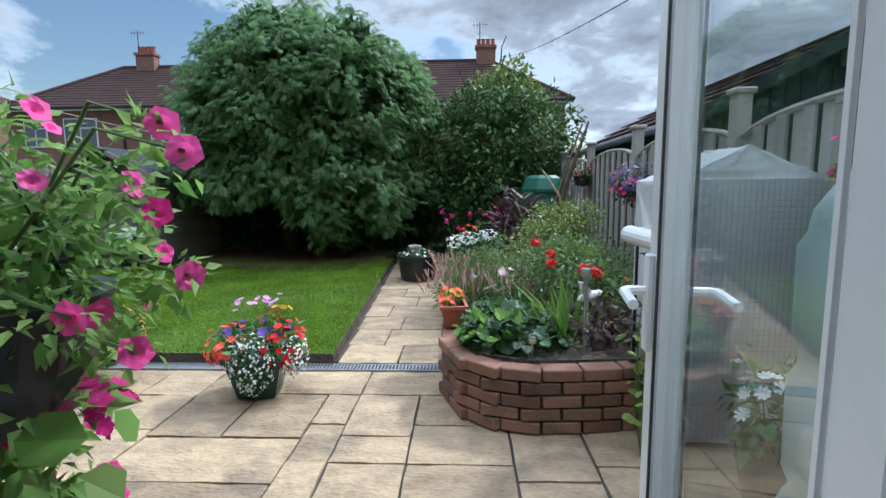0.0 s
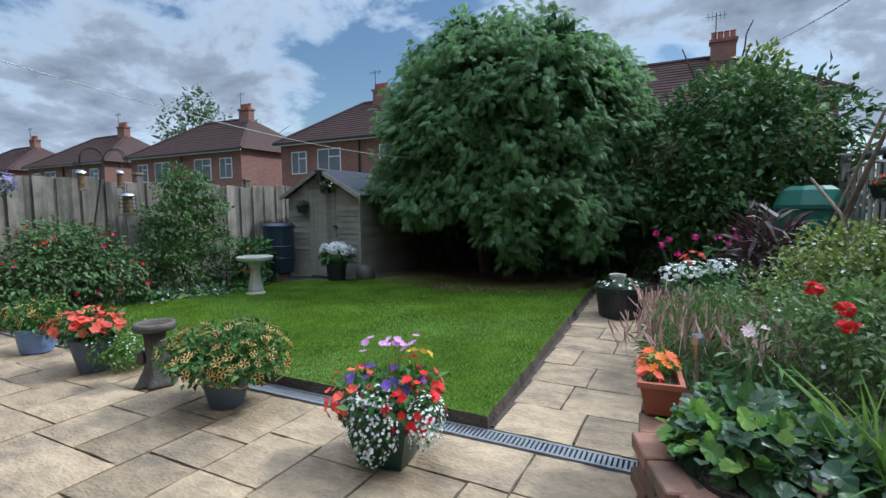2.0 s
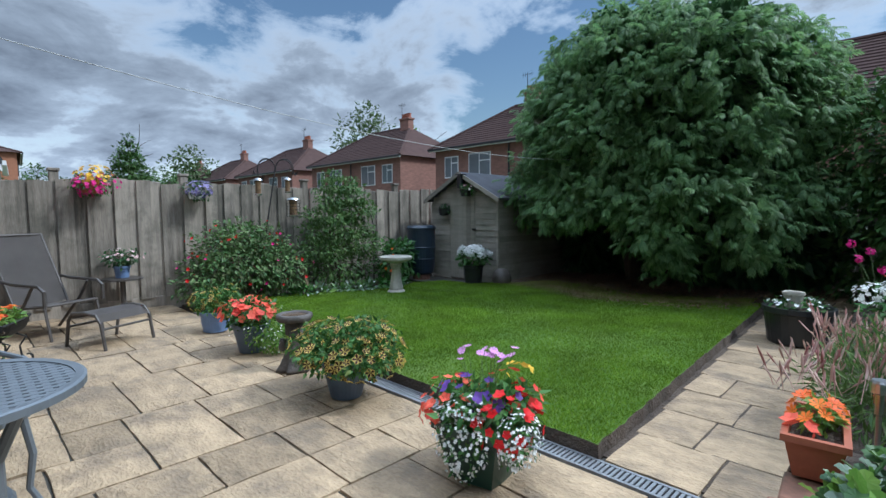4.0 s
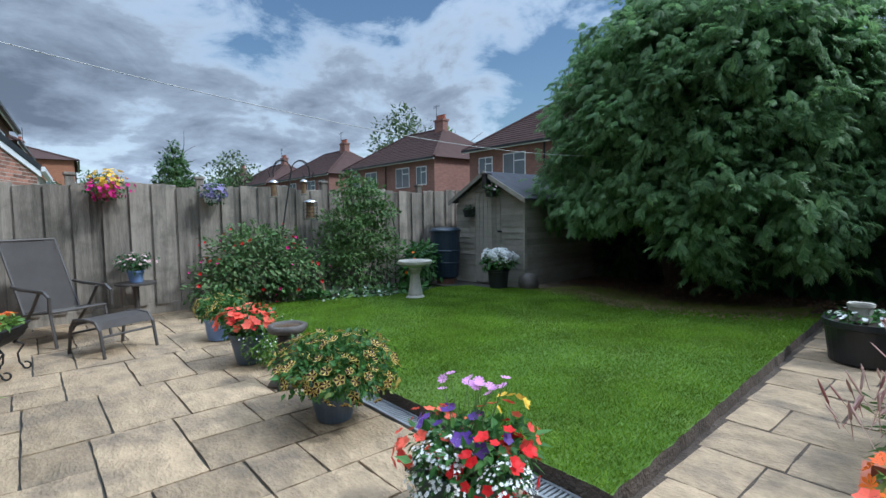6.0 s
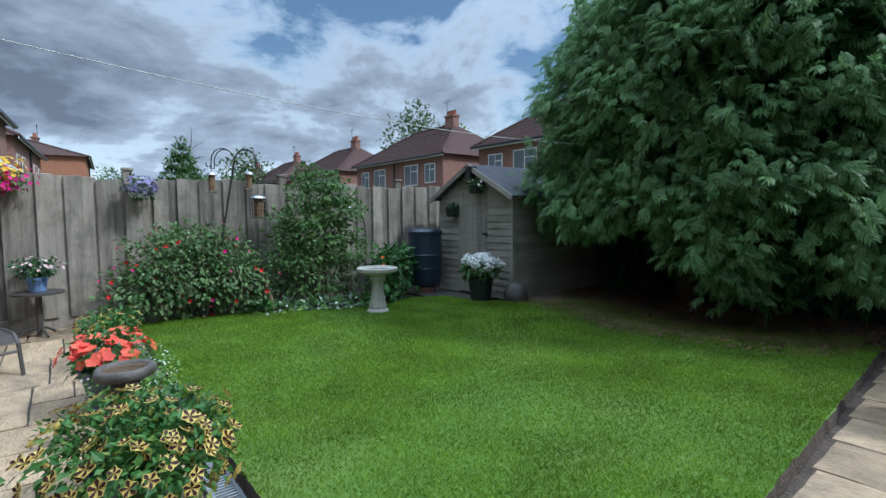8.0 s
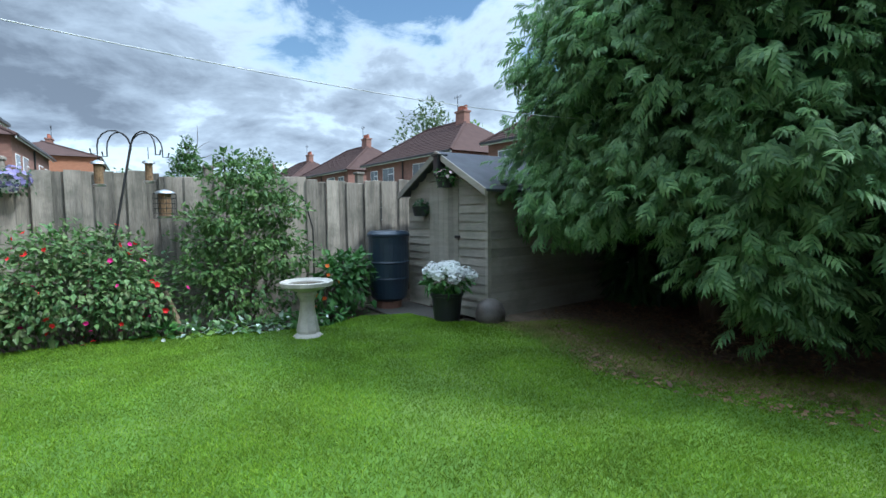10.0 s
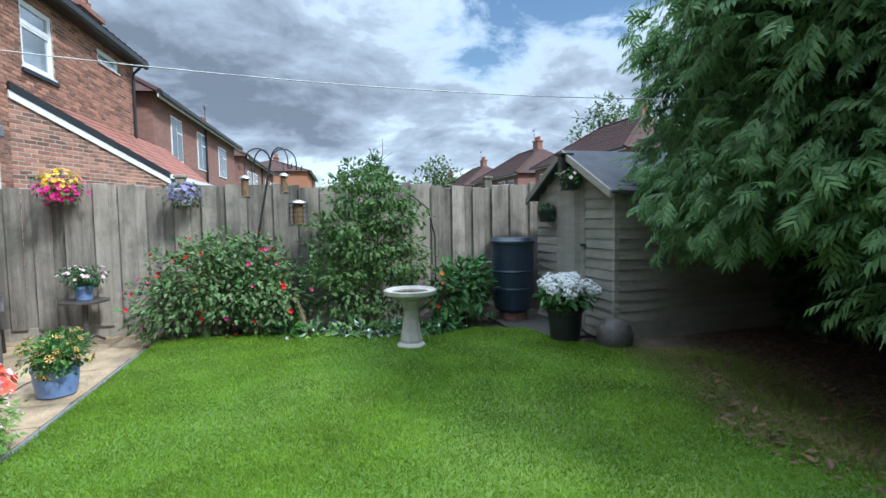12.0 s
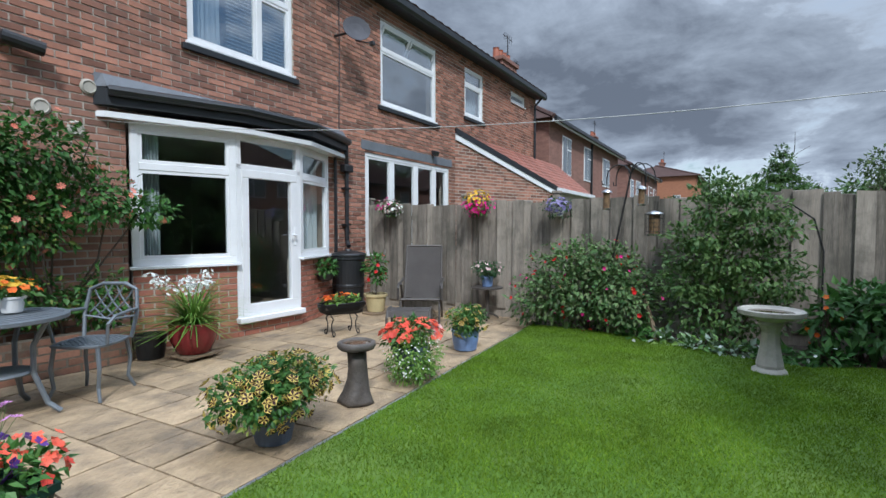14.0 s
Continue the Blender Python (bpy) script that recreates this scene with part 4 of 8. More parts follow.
tagged(part("lintel", box_bm(-6.15, -3.1, -0.02, 0.012, 2.74, 2.90), M["lead"], None), "grey lintel over the glazed doors", "lintel", kind="structure").matrix_world = H

# the splayed bay with the garden door
BAY = [(0.66, 0.03), (-0.38, 0.38), (-1.36, 0.40), (-2.25, 0.05)]


def seg(k):
    a, b = Vector(BAY[k + 1]), Vector(BAY[k])
    ang = math.degrees(math.atan2(b.y - a.y, b.x - a.x))
    return H @ pose(a.x, a.y, 0, 0, 0, ang), (b - a).length


m0, w0 = seg(0)
m1, w1 = seg(1)
m2, w2 = seg(2)
window("window_6", m0 @ pose(0, 0, 0.93), w0, 1.57, [(0, 1, [0.70])], "large white bay window with a fanlight", curtain=[(w0 - 0.3, w0 - 0.06)], f=0.08)
window("window_7", m2 @ pose(0, 0, 0.95), w2, 1.55, [(0, 1, [0.72])], "white side window of the bay with a pale curtain", curtain=[(0.1, 0.62)], f=0.07)


def garden_door(m, w):
    t = thing("door_1", m, "white plastic garden door with a full glass pane, shut", "door", kind="structure")
    bm = bmesh.new()
    f = 0.065
    for a in ((0, w, 2.43, 2.50), (0, w, 2.08, 2.15), (0, f, 0.2, 2.43), (w - f, w, 0.2, 2.43)):
        box(bm, a[0], a[1], -0.07, 0.012, a[2], a[3], bevel=0.005)
    part("door_frame", bm, M["upvc"], t)
    bm = bmesh.new()
    s = 0.10
    for a in ((f, w - f, 0.24, 0.24 + 0.15), (f, w - f, 2.08 - s, 2.08), (f, f + s, 0.39, 2.08 - s), (w - f - s, w - f, 0.39, 2.08 - s)):
        box(bm, a[0], a[1], -0.05, 0.022, a[2], a[3], bevel=0.006)
    leaf = part("door_leaf", bm, M["upvc"], t)
    part("pane", box_bm(f + s, w - f - s, -0.02, -0.012, 0.39, 1.98), M["pane"], t).visible_shadow = False
    part("pane", box_bm(f, w - f, -0.02, -0.012, 2.15, 2.43), M["pane"], t).visible_shadow = False
    part("threshold", box_bm(-0.02, w + 0.02, -0.06, 0.09, 0.17, 0.24, bevel=0.008), M["upvc"], t)
    bm = box_bm(f + 0.03, f + 0.06, 0.022, 0.034, 1.12, 1.36, bevel=0.004)
    tube(bm, [(f + 0.045, 0.03, 1.26), (f + 0.045, 0.07, 1.26), (f + 0.16, 0.075, 1.255)], 0.010)
    part("door_handle", bm, M["upvc"], t)
    for z in (0.5, 1.15, 1.85):
        part("hinge", lathe_bm([(0.012, z), (0.012, z + 0.1)], 10, m=pose(w - f, 0.025, 0)), M["upvc"], t)


garden_door(m1, w1)
plinth = structure("wall_bay", "low red brick wall under the bay windows", "wall")
plinth.matrix_world = H
bay_bricks = []
for k, top in ((0, 0.90), (1, 0.17), (2, 0.92)):
    mm, ww = seg(k)
    bm = box_bm(0, ww, -0.2, -0.006, -0.1, top)
    bmesh.ops.transform(bm, matrix=H.inverted() @ mm, verts=bm.verts)
    part("mortar", bm, M["mortar"], plinth)
    bay_bricks.append((H.inverted() @ mm, courses(0.002, ww - 0.002, 0.0, top)))
bm = bmesh.new()
edge = [(0.98, 0.0), (0.90, 0.10), (-0.40, 0.56), (-1.45, 0.58), (-2.62, 0.12), (-2.66, 0.0)]
prism(bm, edge, "z", 2.60, 2.66)
part("fascia", bm, M["upvc"], plinth, "white fascia board") .location = (0, -0.03, -0.10)
canopy = thing("bay_roof", H, "flat lead bay roof with a black gutter", "roof", kind="structure")
bm = bmesh.new()
prism(bm, edge, "z", 2.62, 2.80)
part("soffit_board", bm, M["black_paint"], canopy)
bm = bmesh.new()
lo = [bm.verts.new((x, y + 0.02 if y > 0 else y, 2.80)) for x, y in edge]
hi = [bm.verts.new((x, min(y * 0.2, 0.05), 2.95)) for x, y in edge]
for a in range(len(edge) - 1):
    bm.faces.new((lo[a], lo[a + 1], hi[a + 1], hi[a]))
bmesh.ops.recalc_face_normals(bm, faces=bm.faces)
part("lead_sheet", bm, M["lead"], canopy)
part("gutter", tube_bm([(x, y + 0.04, 2.76) for x, y in edge[1:-1]], 0.055, 8), M["black"], canopy)

# kitchen wing with the door through which the walk begins: its face stands forward of the main wall
wing = structure("wall_kitchen", "plain white inside and brick outside wall round the back door", "wall")
bm = bmesh.new()
# the opening in the rear wall is added, unseen, to daylight the door frame
for a in ((-0.30, 0.16, 0.72, 0.98, -0.1, 2.7), (1.25, 2.64, 0.72, 0.98, -0.1, 2.7), (0.16, 1.25, 0.72, 0.98, 2.16, 2.7), (-0.30, -0.05, -2.2, 0.72, -0.1, 2.7), (2.39, 2.64, -2.2, 0.72, -0.1, 2.7), (-0.30, 0.3, -2.45, -2.2, -0.1, 2.7), (2.1, 2.64, -2.45, -2.2, -0.1, 2.7), (0.3, 2.1, -2.45, -2.2, -0.1, 0.95), (0.3, 2.1, -2.45, -2.2, 2.15, 2.7)):
    box(bm, *a)
part("plaster", bm, M["white"], wing)
part("wing_roof", box_bm(-0.35, 2.7, -2.5, 1.06, 2.7, 2.85), M["felt"], wing)
part("wing_floor", box_bm(-0.05, 2.39, -2.2, 0.98, -0.1, 0.03), M["floor_in"], wing)


def back_door():
    """The opened white door: the frame in the wall, and the leaf swung out on its hinges."""
    fr = thing("door_2", pose(0, 0, 0), "white plastic back door frame", "door", kind="structure")
    bm = bmesh.new()
    for a in ((0.16, 0.225, 0.88, 0.95, 0.02, 2.16), (1.17, 1.25, 0.88, 0.95, 0.02, 2.16), (0.225, 1.17, 0.88, 0.95, 2.09, 2.16)):
        box(bm, *a, bevel=0.006)
    part("door_frame", bm, M["upvc"], fr)
    part("threshold", box_bm(0.16, 1.25, 0.86, 1.02, -0.01, 0.04, bevel=0.008), M["upvc"], fr)
    t = thing("back_door", pose(1.178, 0.958, 0, 0, 0, DOOR_ANGLE), "white plastic glazed back door, standing open", "door")
    w = 0.84
    bm = bmesh.new()
    for a in ((0, w, -0.035, 0.035, 0.05, 0.20), (0, w, -0.035, 0.035, 1.97, 2.07), (0, 0.095, -0.035, 0.035, 0.20, 1.97), (w - 0.095, w, -0.035, 0.035, 0.20, 1.97)):
        box(bm, *a, bevel=0.008)
    part("door_leaf", bm, M["upvc"], t)
    for y in (-0.014, 0.012):
        part("seal", box_bm(w + 0.0005, w + 0.003, y - 0.004, y + 0.004, 0.06, 2.05), M["gasket"], t)
    for y in (-0.037, 0.037):
        bm = bmesh.new()
        for a in ((0.095, w - 0.095, 0.195, 0.205), (0.095, w - 0.095, 1.965, 1.975), (0.09, 0.10, 0.2, 1.97)):
            box(bm, a[0], a[1], y - 0.003, y + 0.003, a[2], a[3])
        part("bead", bm, M["upvc"], t)
        part("gasket", box_bm(w - 0.101, w - 0.093, y - 0.003, y + 0.003, 0.2, 1.97), M["gasket"], t, "black rubber gasket")
    part("pane", box_bm(0.095, w - 0.095, -0.006, 0.006, 0.20, 1.97), M["pane"], t).visible_shadow = False
    for s in (-1, 1):
        bm = box_bm(w - 0.065, w - 0.03, s * 0.044 - 0.009, s * 0.044 + 0.009, 0.93, 1.17, bevel=0.004)
        tube(bm, [(w - 0.048, s * 0.04, 1.08), (w - 0.048, s * 0.09, 1.08), (w - 0.07, s * 0.105, 1.082), (w - 0.18, s * 0.105, 1.075)], 0.012, 8)
        part("door_handle", bm, M["upvc"], t, "white lever handle")
    for z in (0.55, 0.72, 1.35):
        part("lock_plate", box_bm(w + 0.003, w + 0.006, -0.012, 0.012, z, z + 0.05), M["metal"], t)


DOOR_ANGLE = 82.5
back_door()

# ---------------------------------------------------------------- fences


def board_fence():
    t = structure("fence_west", "tall weathered featheredge board fence", "fence")
    r = random.Random(5)
    y = 0.62
    k = 0
    while y < 12.0:
        w = r.uniform(0.125, 0.16)
        wave = 0.03 * math.sin((y - 0.9) * 2 * math.pi / 1.83)
        h = 1.765 + wave + r.uniform(-0.025, 0.02)
        bm = bmesh.new()
        tilt = r.uniform(-0.004, 0.004)
        vs = box(bm, -0.010, 0.010, -0.01 if k % 2 else 0.006, w + 0.01 if k % 2 else w - 0.006, 0.13, h)
        for v in vs:
            v.co.x += 0.030 if k % 2 else 0.0
            if v.co.z > 1:
                v.co.y += tilt
                v.co.z += r.uniform(-0.008, 0.008)
        ob = part("board", bm, M["fence"], t)
        ob.location = (-6.5, y, 0)
        y += w
        k += 1
    for y in (0.78, 2.72, 4.22, 6.15, 8.15, 10.0, 11.8):
        bm = box_bm(-6.66, -6.56, y - 0.05, y + 0.05, -0.1, 1.86, bevel=0.006)
        box(bm, -6.675, -6.545, y - 0.065, y + 0.065, 1.86, 1.90, bevel=0.008)
        part("post", bm, M["fence"], t)
    part("gravel_board", box_bm(-6.515, -6.485, 0.6, 12, -0.05, 0.15, bevel=0.004), M["fence"], t, "dark wooden gravel board")
    for z in (0.45, 1.0, 1.5):
        part("rail", box_bm(-6.56, -6.512, 0.6, 12, z, z + 0.07), M["fence"], t)
    # the fence leans out a little towards the house
    t.matrix_world = Matrix.Translation((-6.62, 8.2, 0)) @ Matrix.Rotation(radians(-1.8), 4, "Z") @ Matrix.Translation((6.5, -8.2, 0))


def pale_fence():
    t = structure("fence_east", "grey vertical board fence with arched panel tops", "fence")
    r = random.Random(9)
    x = 2.63
    y0 = 2.05
    for p in range(5):
        a = y0 + p * 1.93
        n = 16
        for k in range(n):
            y = a + 0.06 + k * (1.81 / n)
            u = (k + 0.5) / n * 2 - 1
            h = 1.56 + 0.20 * math.sqrt(max(0, 1 - 0.85 * u * u)) + r.uniform(-0.005, 0.005)
            bm = box_bm(-0.010, 0.010, 0, 0.092, 0.06, h, bevel=0.003)
            ob = part("pale", bm, M["fence_grey"], t)
            ob.location = (x + (0.012 if k % 2 else -0.012), y, 0)
        bm = box_bm(x - 0.05, x + 0.05, a - 0.05, a + 0.05, -0.1, 1.93, bevel=0.006)
        box(bm, x - 0.07, x + 0.07, a - 0.07, a + 0.07, 1.93, 1.97, bevel=0.01)
        part("post", bm, M["fence_grey"], t)
        part("rail", box_bm(x + 0.024, x + 0.07, a, a + 1.93, 0.5, 0.57), M["fence_grey"], t)
        part("rail", box_bm(x + 0.024, x + 0.07, a, a + 1.93, 1.3, 1.37), M["fence_grey"], t)
        pts = [(x, a + 0.05 + 1.83 * j / 14, 1.575 + 0.20 * math.sqrt(max(0, 1 - 0.85 * (j / 7 - 1) ** 2))) for j in range(15)]
        part("capping", tube_bm(pts, 0.022, 6), M["fence_grey"], t)


board_fence()
pale_fence()
back = structure("fence_north", "dark board fence in the shade behind the trees", "fence")
r_ = random.Random(2)
for k in range(62):
    ob = part("board", box_bm(0, 0.145, -0.01, 0.01, 0.0, 1.7 + r_.uniform(-0.02, 0.02)), M["fence"], back)
    ob.location = (-6.5 + k * 0.1485, 12.0 + (0.012 if k % 2 else 0), 0)

# ---------------------------------------------------------------- shed


def shed():
    x0, x1, y0, y1, e, ap = -6.16, -4.46, 8.66, 11.0, 1.58, 2.04
    xm = (x0 + x1) / 2
    t = thing("garden_shed", pose(0, 0, 0), "weathered grey wooden apex shed with shut door", "shed")
    bm = bmesh.new()
    prism(bm, [(x0 + 0.02, 0.02), (x1 - 0.02, 0.02), (x1 - 0.02, e), (xm, ap - 0.02), (x0 + 0.02, e)], "y", y0 + 0.02, y1 - 0.02)
    part("frame", bm, M["shed"], t)
    n = 15
    dx0, dx1 = x0 + 0.52, x0 + 1.16
    for k in range(n + 5):
        z0 = 0.03 + k * 0.105
        zt = z0 + 0.115
        half = (x1 - x0) / 2 if zt < e else (x1 - x0) / 2 * max(0, (ap - zt) / (ap - e))
        if half < 0.08:
            continue
        spans = [(xm - half, xm + half)] if z0 > 1.70 else [(xm - half, dx0), (dx1, xm + half)]
        for a, b in spans:
            if b - a < 0.04:
                continue
            bm = bmesh.new()
            vs = box(bm, a, b, y0 - 0.010, y0 + 0.02, z0, zt)
            for v in vs:
                if v.co.y < y0 and v.co.z < z0 + 0.01:
                    v.co.y -= 0.014
            part("board", bm, M["shed"], t)
        if zt < e + 0.05:
            bm = bmesh.new()
            vs = box(bm, x1 - 0.02, x1 + 0.008, y0 + 0.02, y1, z0, zt)
            for v in vs:
                if v.co.x > x1 and v.co.z < z0 + 0.01:
                    v.co.x += 0.016
            part("board", bm, M["shed"], t)
    door = part("door", box_bm(dx0 + 0.005, dx1 - 0.005, y0 - 0.006, y0 + 0.012, 0.06, 1.70), M["shed"], t, "plank door")
    for k in range(6):
        a = dx0 + 0.006 + k * 0.105
        part("plank", box_bm(a, a + 0.100, y0 - 0.020, y0 - 0.006, 0.06, 1.69), M["shed"], door)
    bm = box_bm(dx1 - 0.06, dx1 + 0.03, y0 - 0.04, y0 - 0.022, 0.98, 1.01)
    part("latch", bm, M["iron"], door)
    for s in (-1, 1):
        bm = bmesh.new()
        a = (xm + s * ((x1 - x0) / 2 + 0.10), e - 0.055)
        prism(bm, [(xm, ap), (xm, ap + 0.03), (a[0], a[1] + 0.03), a], "y", y0 - 0.12, y1 + 0.08)
        part("roof", bm, M["felt"], t, "dark felt roof")
        bm = bmesh.new()
        prism(bm, [(xm, ap + 0.035), (xm, ap - 0.045), (a[0], a[1] - 0.045), (a[0], a[1] + 0.035)], "y", y0 - 0.145, y0 - 0.122)
        part("bargeboard", bm, M["shed"], t)
    part("corner_post", box_bm(x1 - 0.03, x1 + 0.014, y0 - 0.03, y0 + 0.02, 0.02, e - 0.02), M["shed"], t)


shed()

# ---------------------------------------------------------------- trees


def branch(bm, p, d, length, r, depth, spread=0.6):
    pts = [Vector(p)]
    dd = Vector(d).normalized()
    for _ in range(4):
        dd = (dd + Vector((rng.normal(), rng.normal(), rng.normal() * 0.5)) * 0.12).normalized()
        pts.append(pts[-1] + dd * length / 4)
    tube(bm, pts, r, 6, r * 0.45)
    if depth:
        for q in pts[2:]:
            side = Vector((rng.normal(), rng.normal(), rng.normal() * 0.4 + 0.2)).normalized()
            branch(bm, q, (dd + side * spread * 1.4).normalized(), length * 0.55, r * 0.45, depth - 1, spread)


def conifer():
    t = thing("conifer_tree", pose(-2.2, 10.3, 0), "huge dense green conifer with drooping feathery sprays", "tree")
    bm = bmesh.new()
    for dx, dy, h in ((0, 0, 4.3), (-1.1, 0.2, 3.6), (1.0, 0.3, 3.8)):
        tube(bm, [(dx * 0.5, dy, 0), (dx * 0.7, dy, 1.0), (dx, dy, h * 0.6), (dx * 1.05, dy, h)], 0.16, 8, 0.03)
        for k in range(9):
            z = 0.9 + k * (h - 1.2) / 9
            a = rng.uniform(0, 2 * math.pi)
            branch(bm, (dx * (0.6 + z / 9), dy, z), (math.cos(a), math.sin(a), 0.35), 1.2, 0.035, 1)
    part("trunk", bm, M["bark"], t, "reddish brown trunks")
    lobes = [((0, 0, 2.9), (2.05, 2.05, 1.7))]
    # heavy boughs all round the crown, hanging lower towards the lawn
    for k in range(58):
        u, a = -0.62 + 1.58 * (k + 0.5) / 58, k * 2.39996
        c = math.sqrt(1 - u * u) if u > -1 else 0
        q = (1.85 * c * math.cos(a), 1.85 * c * math.sin(a), 2.85 + 1.5 * u)
        s = 0.52 + 0.22 * rng.random()
        lobes.append((q, (s * 1.05, s * 1.05, s * 0.85)))
    lobes += [((0.55, -1.75, 1.05), (0.55, 0.45, 0.55)), ((0.75, -1.55, 0.62), (0.42, 0.4, 0.45)), ((1.6, -1.2, 1.1), (0.6, 0.55, 0.6))]
    for k in range(15):
        a = radians(150 + 16 * k)
        q = 1.95 - 0.12 * (k % 3)
        lobes.append(((q * math.cos(a), q * math.sin(a), 1.45 + 0.16 * (k % 2)), (0.58, 0.58, 0.52)))
    lobes.append(((-1.95, -1.15, 1.75), (0.5, 0.5, 0.65)))
    p, out = in_lobes(lobes, 5200, 0.86)
    mid = p - np.array((0, 0, 2.9))
    ok = (p[:, 2] > 0.3) & (np.linalg.norm(mid / np.array((2.0, 2.0, 1.7)), axis=1) > 0.80)
    thin = rng.random(len(p)) < np.where(p[:, 2] > 4.1, 0.45, 1.0)
    p, out = p[ok & thin], out[ok & thin]
    # each bough tip carries a few flat fronds, one above the other, that hang over at their ends
    each = 9
    n = len(p) * each
    o = np.repeat(out, each, 0)
    d = rand_dirs(n)
    c = np.repeat(p, each, 0) + d * np.array((0.20, 0.20, 0.16)) * rng.random((n, 1)) ** 0.5 - o * 0.14
    flat = o * np.array((1.0, 1.0, 0.2))
    flat /= np.linalg.norm(flat, axis=1, keepdims=True) + 1e-6
    xd = flat * 0.75 + rand_dirs(n) * 0.55
    xd[:, 2] -= 0.35
    up = rand_dirs(n) * 0.35 + flat * 0.85 + np.array((0, 0, 0.75))
    v, f = scatter(SPRAY, c, frames(xd, up), 0.165 * (0.55 + 0.8 * rng.random(n)))
    tagged(pydata("crown", v.tolist(), f, M["conifer"], t, "dense drooping green sprays"), kind="stuff")
    # dark leaves stand in for the crown's deep shade; low lobes hide the fence
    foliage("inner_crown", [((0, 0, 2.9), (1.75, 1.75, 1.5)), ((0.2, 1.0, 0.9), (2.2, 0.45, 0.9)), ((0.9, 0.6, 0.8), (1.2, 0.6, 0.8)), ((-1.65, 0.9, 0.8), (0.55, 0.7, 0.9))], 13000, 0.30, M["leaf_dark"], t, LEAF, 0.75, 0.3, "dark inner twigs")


conifer()


def leafy_tree(name, at, lobes, n, size, material, label, trunk_h, trunk_r=0.12, shell=0.35, category="tree", twigs=2):
    t = thing(name, pose(*at), label, category)
    bm = bmesh.new()
    tube(bm, [(0, 0, -0.05), (0.03, 0.02, trunk_h * 0.5), (0, 0.05, trunk_h)], trunk_r, 8, trunk_r * 0.6)
    for c, r in lobes:
        q = Vector(c)
        branch(bm, (0, 0.03, trunk_h * 0.75), (q - Vector((0, 0, trunk_h * 0.75))), (q - Vector((0, 0, trunk_h * 0.75))).length, trunk_r * 0.4, twigs - 1)
    part("trunk", bm, M["bark"], t)
    foliage("crown", lobes, n, size, material, t, LEAF, shell, 0.3)["kind"] = "stuff"
    return t


leafy_tree("garden_tree", (1.3, 10.6, 0), [((0, 0, 2.2), (1.5, 1.1, 1.1)), ((-0.8, -0.1, 2.1), (0.9, 0.9, 0.9)), ((0.9, -0.2, 2.3), (1.0, 0.9, 0.9)), ((0.1, -0.2, 2.9), (0.9, 0.8, 0.55)), ((-0.2, -0.6, 1.4), (1.1, 0.7, 0.8)), ((1.2, -0.4, 1.5), (0.7, 0.7, 0.8)), ((-0.9, 0.3, 0.8), (0.8, 0.6, 0.8)), ((0.4, 0.3, 0.7), (0.9, 0.6, 0.8))],
           14000, 0.115, M["bush"], "broad green garden tree beside the fence", 1.5)

# ---------------------------------------------------------------- the borders along the west fence


def shrub(name, at, lobes, n, size, material, label, flowers=(), shape=LEAF, stems_n=9, category="shrub", shell=0.3, droop=0.35):
    t = thing(name, pose(*at), label, category)
    tips = [(c[0] + rng.uniform(-0.5, 0.5) * r[0], c[1] + rng.uniform(-0.5, 0.5) * r[1], c[2] + rng.uniform(-0.2, 0.6) * r[2]) for c, r in lobes for _ in range(max(1, stems_n // len(lobes)))]
    stems("stems", (0, 0, -0.02), tips, 0.012, M["bark"], t)
    foliage("leaves", lobes, n, size, material, t, shape, shell, droop, flat_bottom=0.0)
    for fname, fm, cnt, fs, fshape in flowers:
        blooms(fname, lobes, cnt, fs, M[fm], t, fshape, face=(0, 0, 0.1), flat_bottom=0.05)
    return t


shrub("fuchsia_bush", (-6.15, 4.80, 0), [((0.05, 0, 0.55), (0.5, 0.75, 0.5)), ((0.0, -0.35, 0.7), (0.42, 0.45, 0.5)), ((-0.05, 0.35, 0.75), (0.4, 0.45, 0.42)), ((0.15, 0.5, 0.45), (0.4, 0.45, 0.42)), ((0.1, -0.6, 0.4), (0.35, 0.4, 0.4)), ((-0.1, 0.0, 0.95), (0.35, 0.5, 0.28))],
      6800, 0.062, M["fuchsia"], "dense green fuchsia bush with hanging red flowers", [("red_flowers", "f_red", 64, 0.026, BELL), ("pink_flowers", "f_magenta", 30, 0.024, BELL)])
shrub("tall_shrub", (-6.02, 6.35, 0), [((0, 0, 0.45), (0.42, 0.70, 0.34)), ((0.05, -0.35, 0.72), (0.40, 0.42, 0.20)), ((0.02, 0.38, 0.80), (0.40, 0.46, 0.22)), ((0, 0.0, 1.02), (0.40, 0.74, 0.20)), ((0.0, -0.22, 1.26), (0.36, 0.46, 0.18)),
                                       ((0, 0.30, 1.36), (0.36, 0.46, 0.18)), ((0, 0.08, 1.58), (0.34, 0.54, 0.18)), ((0, 0.04, 1.76), (0.28, 0.42, 0.15)), ((0, -0.12, 1.90), (0.14, 0.16, 0.14))],
      7200, 0.062, M["bush_lit"], "tall layered green shrub against the fence", shape=LEAF, droop=0.1)
shrub("laurel_shrub", (-6.0, 7.55, 0), [((0, 0, 0.42), (0.38, 0.42, 0.42)), ((0.05, 0.1, 0.6), (0.25, 0.3, 0.25))], 800, 0.10, M["leaf_mid"], "small glossy green laurel shrub", shape=LEAF)
